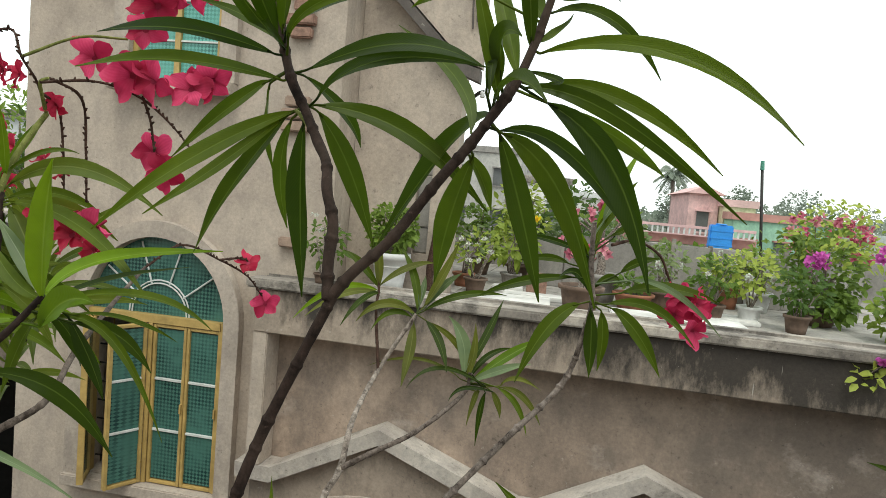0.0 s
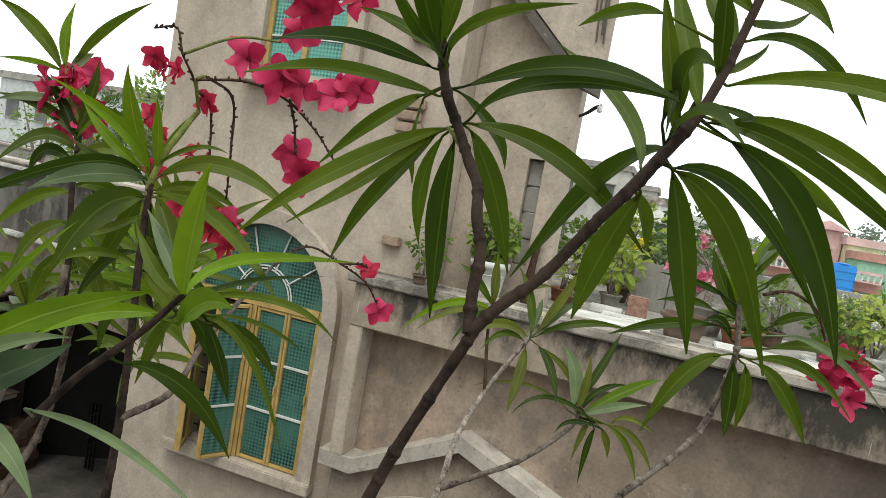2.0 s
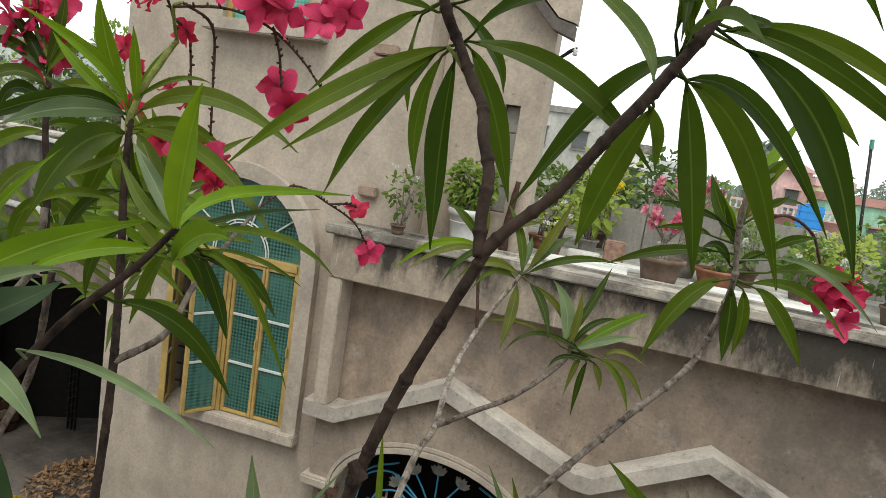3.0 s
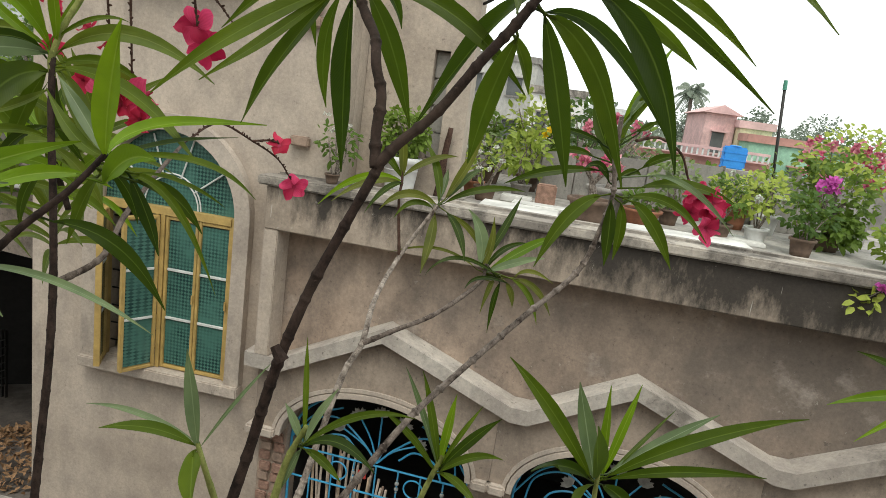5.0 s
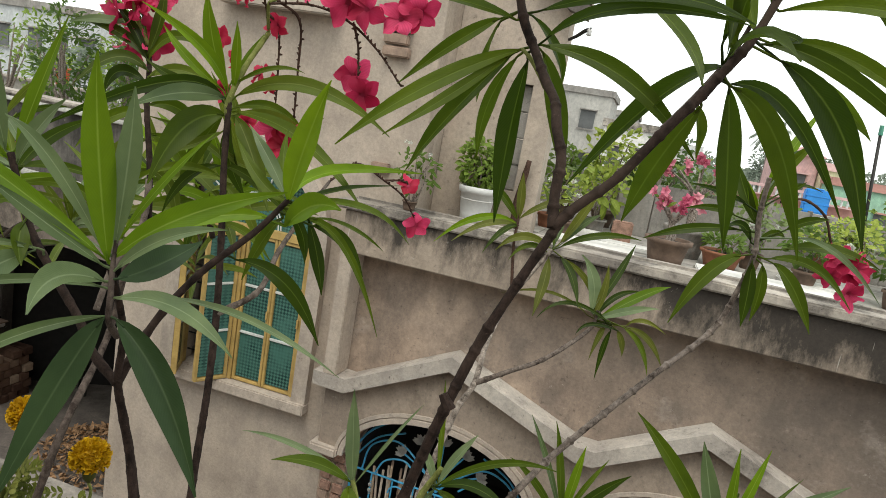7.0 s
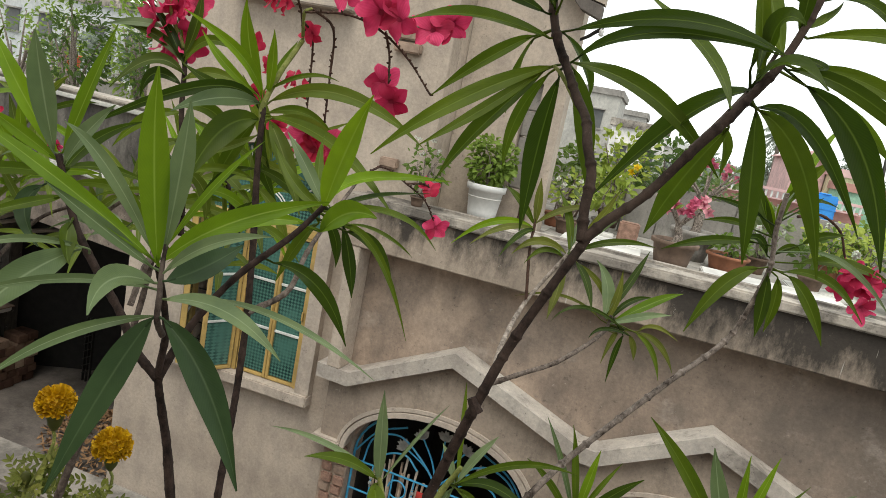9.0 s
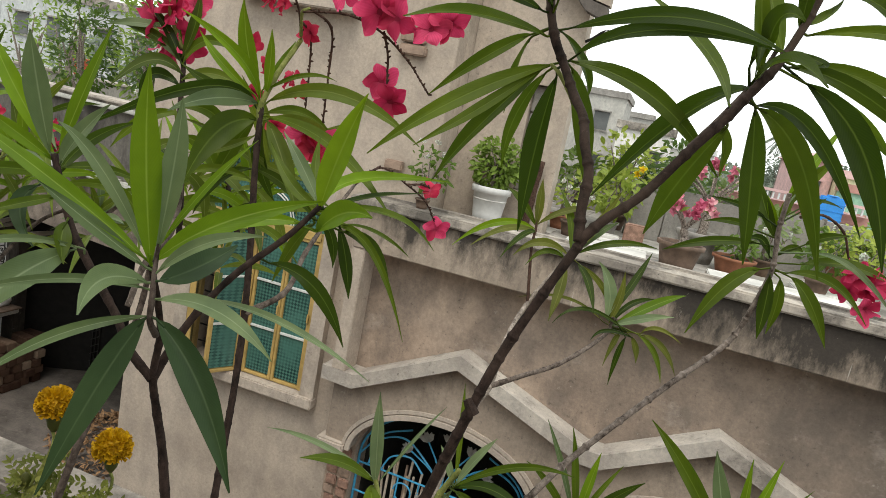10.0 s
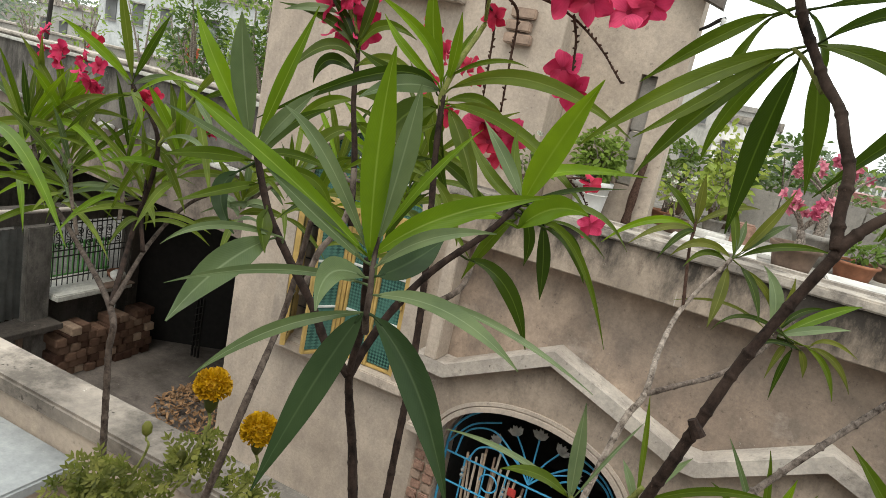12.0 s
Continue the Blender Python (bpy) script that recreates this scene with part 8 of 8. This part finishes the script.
k_stack.color(k_stack.mix(0.6, k_stack.ramp(k_stack.rand(), (0.1, (0.08, 0.045, 0.033)), (0.6, (0.18, 0.11, 0.078)), (0.9, (0.34, 0.25, 0.185))), k_stack.ramp(k_stack.noise(14, 6), (0.3, (0.4, 0.4, 0.4)), (0.7, (1.2, 1.2, 1.2))), "MULTIPLY")).bump(k_stack.noise(60, 5), 0.5, 0.006)
M_STACK = k_stack.m
stack = thing("brick_stack", (-6.0, 5.45, -2.3), "stack of reused bricks standing on the yard floor", "brick stack")
brick_me = None
k = random.Random(9)
for c in range(6):
    for i in range(10):
        if c == 5 and k.random() < 0.6:
            continue
        if brick_me is None:
            bm = box((0, 0, 0), (0.24, 0.117, 0.092), bevel=0.007)
            brick_me = bpy.data.meshes.new("brick")
            bm.to_mesh(brick_me)
            bm.free()
            brick_me.materials.append(M_STACK)
        ob = new("brick", brick_me)
        ob.parent = stack
        ob.matrix_local = Matrix.Translation((0.16 + k.uniform(-0.025, 0.025), 4.66 - 5.45 + i * 0.125 + (c % 2) * 0.04, c * 0.0955)) @ Matrix.Rotation(k.uniform(-0.06, 0.06), 4, "Z")
# heap of dry leaves by the tower
bm, k = bmesh.new(), random.Random(4)
for i in range(1100):
    a, r = k.uniform(0, 6.28), 0.75 * math.sqrt(k.random())
    p = Vector((-3.88 + r * math.cos(a), 5.35 + r * math.sin(a) * 0.8, -2.29 + 0.34 * (1 - r / 0.75) * k.uniform(0.5, 1)))
    d = Vector((k.uniform(-1, 1), k.uniform(-1, 1), k.uniform(-0.2, 0.5))).normalized()
    add_leaf(bm, p, p + d * k.uniform(0.05, 0.1), 0.1, 0.03, (k.uniform(-1, 1), k.uniform(-1, 1), 1), 0.3, cross=2, steps=3)
solid("leaf_heap", bm, M_DRY, "heap of dry brown leaves on the yard floor", "leaf heap", kind="stuff", soft=True)
# plants on the shed roof
M_ORANGE = plain("orange_red_plastic", (0.6, 0.1, 0.035), 0.5, var=0.3)
for i, (x, y, h, s, n, m) in enumerate(((-6.1, 6.6, 1.25, 0.42, 900, M_DARKBUSH), (-5.4, 6.9, 1.5, 0.5, 1000, M_BUSH), (-6.9, 7.1, 1.3, 0.42, 380, M_BUSH), (-4.8, 6.5, 1.35, 0.45, 900, M_DARKBUSH), (-8.0, 7.5, 1.1, 0.4, 220, M_BUSH), (-9.1, 7.4, 0.9, 0.4, 200, M_BUSH), (-10.3, 7.3, 0.8, 0.4, 180, M_DUSTBUSH), (-4.2, 7.3, 1.6, 0.5, 900, M_BUSH))):
    p = Vector((x, y, 0.68))
    pot("roof_pot", p, 0.15, 0.22, M_CLAYDARK, "dark clay pot on the shed roof", group="shed roof pots")
    t = bush("leggy_shrub", p + Vector((0, 0, 0.19)), h * 0.55, (s, s * 0.8, h * 0.5), n, 0.085, m, "leggy green shrub in a pot on the shed roof", "shrub", 120 + i, 8, droop=0.1, wide=0.45)
    if i in (1, 3):
        blossoms(t, [p + Vector((0.3 * math.cos(q), -0.3, h * 0.55 + 0.3 * math.sin(q * 2))) for q in range(5)], 0.05, M_WHITEPETAL, 130 + i, 2, 0.03)
pot("red_pot", (-7.65, 8.07, 1.141), 0.11, 0.24, M_ORANGE, "orange-red plastic pot standing on the far parapet", group="shed roof pots")
t = bush("croton", (-7.65, 8.07, 1.35), 0.1, (0.14, 0.1, 0.09), 60, 0.07, M_LIME, "yellow-green croton in the orange-red pot", "potted plant", 140)
blossoms(t, [(-7.65 - 0.06, 8.0, 1.44), (-7.65 + 0.09, 8.0, 1.46)], 0.06, M_MARIGOLD, 141, 3, 0.04)
solid("thin_post", tube([(-6.5, 4.95, 1.211), (-6.36, 4.95, 2.4)], 0.024, 0.022, 8, 1), M_IRON, "thin dark iron post leaning on the shed parapet", "post")

# ---- the town beyond ----
def house(x0, x1, y0, y1, z1, col, label, floors=2, roof="flat", trim=None, seed=0, bays=3):
    """A town house: walls, openings with frames, a parapet or a gabled roof."""
    m = plaster("house_paint", tuple(min(1, v * 1.1) for v in col), tuple(v * 0.85 for v in col), tuple(v * 0.55 for v in col), 0.6)
    t = thing("house", ((x0 + x1) / 2, (y0 + y1) / 2, -2.3), label, "house", "houses of the town")
    part("wall", box((x0, y0, -2.3), (x1, y1, z1)), m, t)
    tm = trim or M_COPING
    if roof == "flat":
        part("parapet", box((x0 - 0.12, y0 - 0.12, z1 + 0.003), (x1 + 0.12, y0 + 0.1, z1 + 0.35)), tm, t)
        part("parapet", box((x0 - 0.12, y0 + 0.103, z1 + 0.003), (x0 + 0.1, y1, z1 + 0.35)), tm, t)
        part("parapet", box((x1 - 0.1, y0 + 0.103, z1 + 0.003), (x1 + 0.12, y1, z1 + 0.35)), tm, t)
    else:
        c = (x0 + x1) / 2
        rise = (x1 - x0) * 0.3
        part("roof", plate([(x0 - 0.25, z1 + 0.003), (x1 + 0.25, z1 + 0.003), (c, z1 + rise)], [], y1 - y0 + 0.3, at_y(y0 - 0.25)), tm, t)
    fh = 2.4
    for f in range(floors):
        z = z1 - 1.9 - f * fh
        for b in range(bays):
            xc = x0 + (x1 - x0) * (b + 0.5) / bays
            w = min(0.42, (x1 - x0) / bays * 0.2)
            wd = part("window", box((xc - w, y0 - 0.05, z), (xc + w, y0 - 0.003, z + 1.0)), M_HOUSEGLASS, t)
            part("frame", box((xc - w - 0.08, y0 - 0.09, z - 0.09), (xc + w + 0.08, y0 - 0.053, z - 0.01)), tm, wd)
            part("frame", box((xc - w - 0.08, y0 - 0.3, z + 1.02), (xc + w + 0.08, y0 - 0.003, z + 1.09)), tm, wd)
    return t


# window, roof and wall colours below are paled to carry distance haze
M_HOUSEGLASS = plain("hazed_window", (0.13, 0.135, 0.135), 0.4, var=0.3, scale=1.5)
M_REDROOF = plain("red_oxide_roof", (0.5, 0.26, 0.22), 0.8, var=0.3, scale=1.5)
M_PINKROOF = plain("pink_tiles", (0.68, 0.44, 0.43), 0.8, var=0.2, scale=1.5)
house(6.75, 8.2, 36, 42, 2.85, (0.72, 0.48, 0.47), "salmon pink town house with a gabled roof", 2, "gable", M_PINKROOF, 1, 1)
house(8.25, 9.7, 35, 41, 2.3, (0.7, 0.63, 0.43), "pale yellow town house with windows", 2, "flat", M_PINKROOF, 2, 2)
house(8.3, 12.5, 33, 34.9, 1.7, (0.33, 0.56, 0.42), "mint green town house", 1, "flat", M_REDROOF, 3, 3)
house(3.2, 7.9, 28, 33, 0.55, (0.45, 0.5, 0.42), "low house with a red oxide roof edge", 1, "flat", M_REDROOF, 4, 4)
rail = thing("balustrade", (5.5, 27.7, 0.9), "pink and white cement balustrade on the low house", "balustrade")
part("rail", box((3.2, 27.6, 1.2), (7.9, 27.75, 1.3)), M_PINKROOF, rail)
part("base", box((3.2, 27.6, 0.905), (7.9, 27.75, 0.95)), M_PINKROOF, rail)
for i in range(24):
    part("baluster", box((3.25 + i * 0.2, 27.63, 0.953), (3.31 + i * 0.2, 27.72, 1.197)), M_WHITEBAR, rail)
tank = thing("water_tank", (6.5, 26.2, 0.2), "bright blue plastic water tank on a stand", "water tank")
M_TANK = plain("blue_plastic", (0.03, 0.27, 0.72), 0.45, var=0.12, scale=3)
part("body", box((5.87, 25.8, 0.5), (6.66, 26.2, 1.43), bevel=0.045), M_TANK, tank)
for z in (0.66, 0.92, 1.18):
    part("rib", box((5.855, 25.785, z), (6.675, 26.215, z + 0.05), bevel=0.012), M_TANK, tank)
part("lid", lathe((6.26, 26.0, 1.431), [(0.2, 0), (0.2, 0.035), (0.14, 0.05)], 16), M_TANK, tank, soft=True)
part("stand", box((5.82, 25.75, -2.3), (6.71, 26.25, 0.497)), M_COPING, tank)
house(-6.8, -2.1, 40, 46, 4.4, (0.5, 0.49, 0.46), "stained grey concrete house with a flat roof", 2, "flat", M_GREYWALL, 5, 2)
house(-1.8, 0.8, 34, 39, 2.65, (0.78, 0.77, 0.74), "whitewashed house below the grey one", 1, "flat", M_COPING, 6, 2)
house(0.9, 3.4, 44, 49, 2.3, (0.6, 0.6, 0.57), "pale concrete house with rooftop water tanks", 2, "flat", M_WHITEBAR, 7, 3)
house(-2.7, -0.75, 50, 56, 4.0, (0.45, 0.44, 0.42), "grey stair tower house with crenellated top", 2, "flat", M_GREYWALL, 8, 1)
house(14, 19, 30, 38, 1.2, (0.72, 0.72, 0.7), "white town house with a flat roof", 1, "flat", M_WHITEBAR, 9, 3)
house(21, 28, 36, 44, 2.0, (0.5, 0.47, 0.42), "dun town house with a flat roof", 2, "flat", M_COPING, 10, 4)
# these blue-grey wall colours hold the haze over the town
house(-33, -25, 26, 34, 3.4, (0.56, 0.59, 0.6), "blue-grey town house seen over the shed roof", 2, "flat", M_GREYWALL, 11, 4)
house(-24, -16, 24, 30, 3.2, (0.54, 0.56, 0.57), "grey concrete town house with balconies", 2, "flat", M_COPING, 12, 4)
house(-15, -8, 25, 31, 3.5, (0.62, 0.64, 0.64), "pale grey town house with small windows", 2, "flat", M_GREYWALL, 13, 4)
house(-44, -33, 30, 40, 1.6, (0.42, 0.42, 0.4), "long pale town house among trees", 1, "flat", M_COPING, 14, 6)


# distance haze is mixed into this leaf colour
M_HAZETREE = leaf_material("hazed_far_leaf", (0.3, 0.34, 0.29), (0.19, 0.23, 0.195), (0.28, 0.32, 0.26), 0.6, (0.2, 0.25, 0.18))


def palm(at, h, seed):
    k = random.Random(seed)
    t = thing("palm_tree", at, "coconut palm with drooping grey-green fronds", "palm tree", "palms")
    o = Vector(at)
    part("trunk", tube([o, o + Vector((0.2, 0, h * 0.5)), o + Vector((0.1, 0, h))], 0.17, 0.11, 8, 5), M_BARKGREY, t, soft=True)
    for i in range(15):
        a = 2.4 * i
        r = 1.15
        e = radians(60 - 7 * i)
        b = o + Vector((0.1, 0, h))
        tip = b + Vector((math.cos(a) * math.cos(e), math.sin(a) * math.cos(e), math.sin(e) - 0.2)) * r
        bm = bmesh.new()
        pts = curve_points([b, (b + tip) / 2 + Vector((0, 0, 0.25)), tip], 16)
        for j, p in enumerate(pts[1:]):
            for sg in (-1, 1):
                d = (tip - b).cross(Vector((0, 0, 1))).normalized() * sg
                add_leaf(bm, p, p + d * 0.45 * k.uniform(0.7, 1) + Vector((0, 0, -0.32)), 0.05, 0.06, cross=2, steps=2)
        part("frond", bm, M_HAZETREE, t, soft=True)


palm((7.08, 45, -2.3), 6.44, 1)
palm((-31, 30, -2.3), 5.0, 4)
palm((-20, 30, -2.3), 5.4, 5)


def tree(at, h, r, seed):
    k = random.Random(seed)
    t = thing("tree", at, "dark leafy town tree with an uneven crown", "tree", "town trees")
    o = Vector(at)
    part("trunk", tube([o, o + Vector((0.1, 0, h * 0.4)), o + Vector((0, 0, h * 0.7))], 0.16, 0.07, 8, 4), M_BARKGREY, t, soft=True)
    for i in range(5):
        a = 1.26 * i
        part("limb", tube([o + Vector((0, 0, h * 0.45)), o + Vector((0.5 * r * math.cos(a), 0.5 * r * math.sin(a), h * 0.7)), o + Vector((0.8 * r * math.cos(a), 0.8 * r * math.sin(a), h * 0.85))], 0.06, 0.02, 6, 3), M_BARKGREY, t, soft=True)
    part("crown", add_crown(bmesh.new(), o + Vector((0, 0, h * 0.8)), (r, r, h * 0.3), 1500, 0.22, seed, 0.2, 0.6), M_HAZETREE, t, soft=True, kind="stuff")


for i, (x, y, h, r) in enumerate(((2.5, 48, 4.2, 1.8), (10.5, 52, 5.4, 2.0), (13.5, 46, 4.2, 2.0), (20, 50, 5.0, 2.4), (11.4, 46, 5.6, 1.3), (15.4, 46, 5.7, 1.6), (8.4, 50, 5.6, 1.4), (1.5, 34, 3.4, 1.5), (25, 52, 5.0, 2.6), (-8, 34, 5.0, 2.2), (-25, 40, 5.6, 2.6), (-17, 36, 5.2, 2.2), (-34, 44, 5.2, 3.0), (-13, 21, 4.2, 1.7), (-19, 20, 3.8, 1.6), (31, 44, 4.4, 2.2), (-42, 46, 5.5, 3.0))):
    tree((x, y, -2.3), h, r, 300 + i)
# wooded distance
bm, k = bmesh.new(), random.Random(77)
for i in range(22000):
    a = radians(k.uniform(-62, 62))
    d = k.uniform(75, 130)
    p = Vector((d * math.sin(a), d * math.cos(a), -2.3 + k.uniform(0, 1) ** 0.7 * (5.2 + 1.8 * noise.noise(Vector((a * 12, 0, 0))))))
    q = Vector((k.uniform(-1, 1), k.uniform(-1, 1), k.uniform(-0.2, 1))).normalized()
    add_leaf(bm, p, p + q * k.uniform(0.35, 0.8), 0.1, 0.36, (k.uniform(-1, 1), -1, 0.5), 0.3, cross=2, steps=2)
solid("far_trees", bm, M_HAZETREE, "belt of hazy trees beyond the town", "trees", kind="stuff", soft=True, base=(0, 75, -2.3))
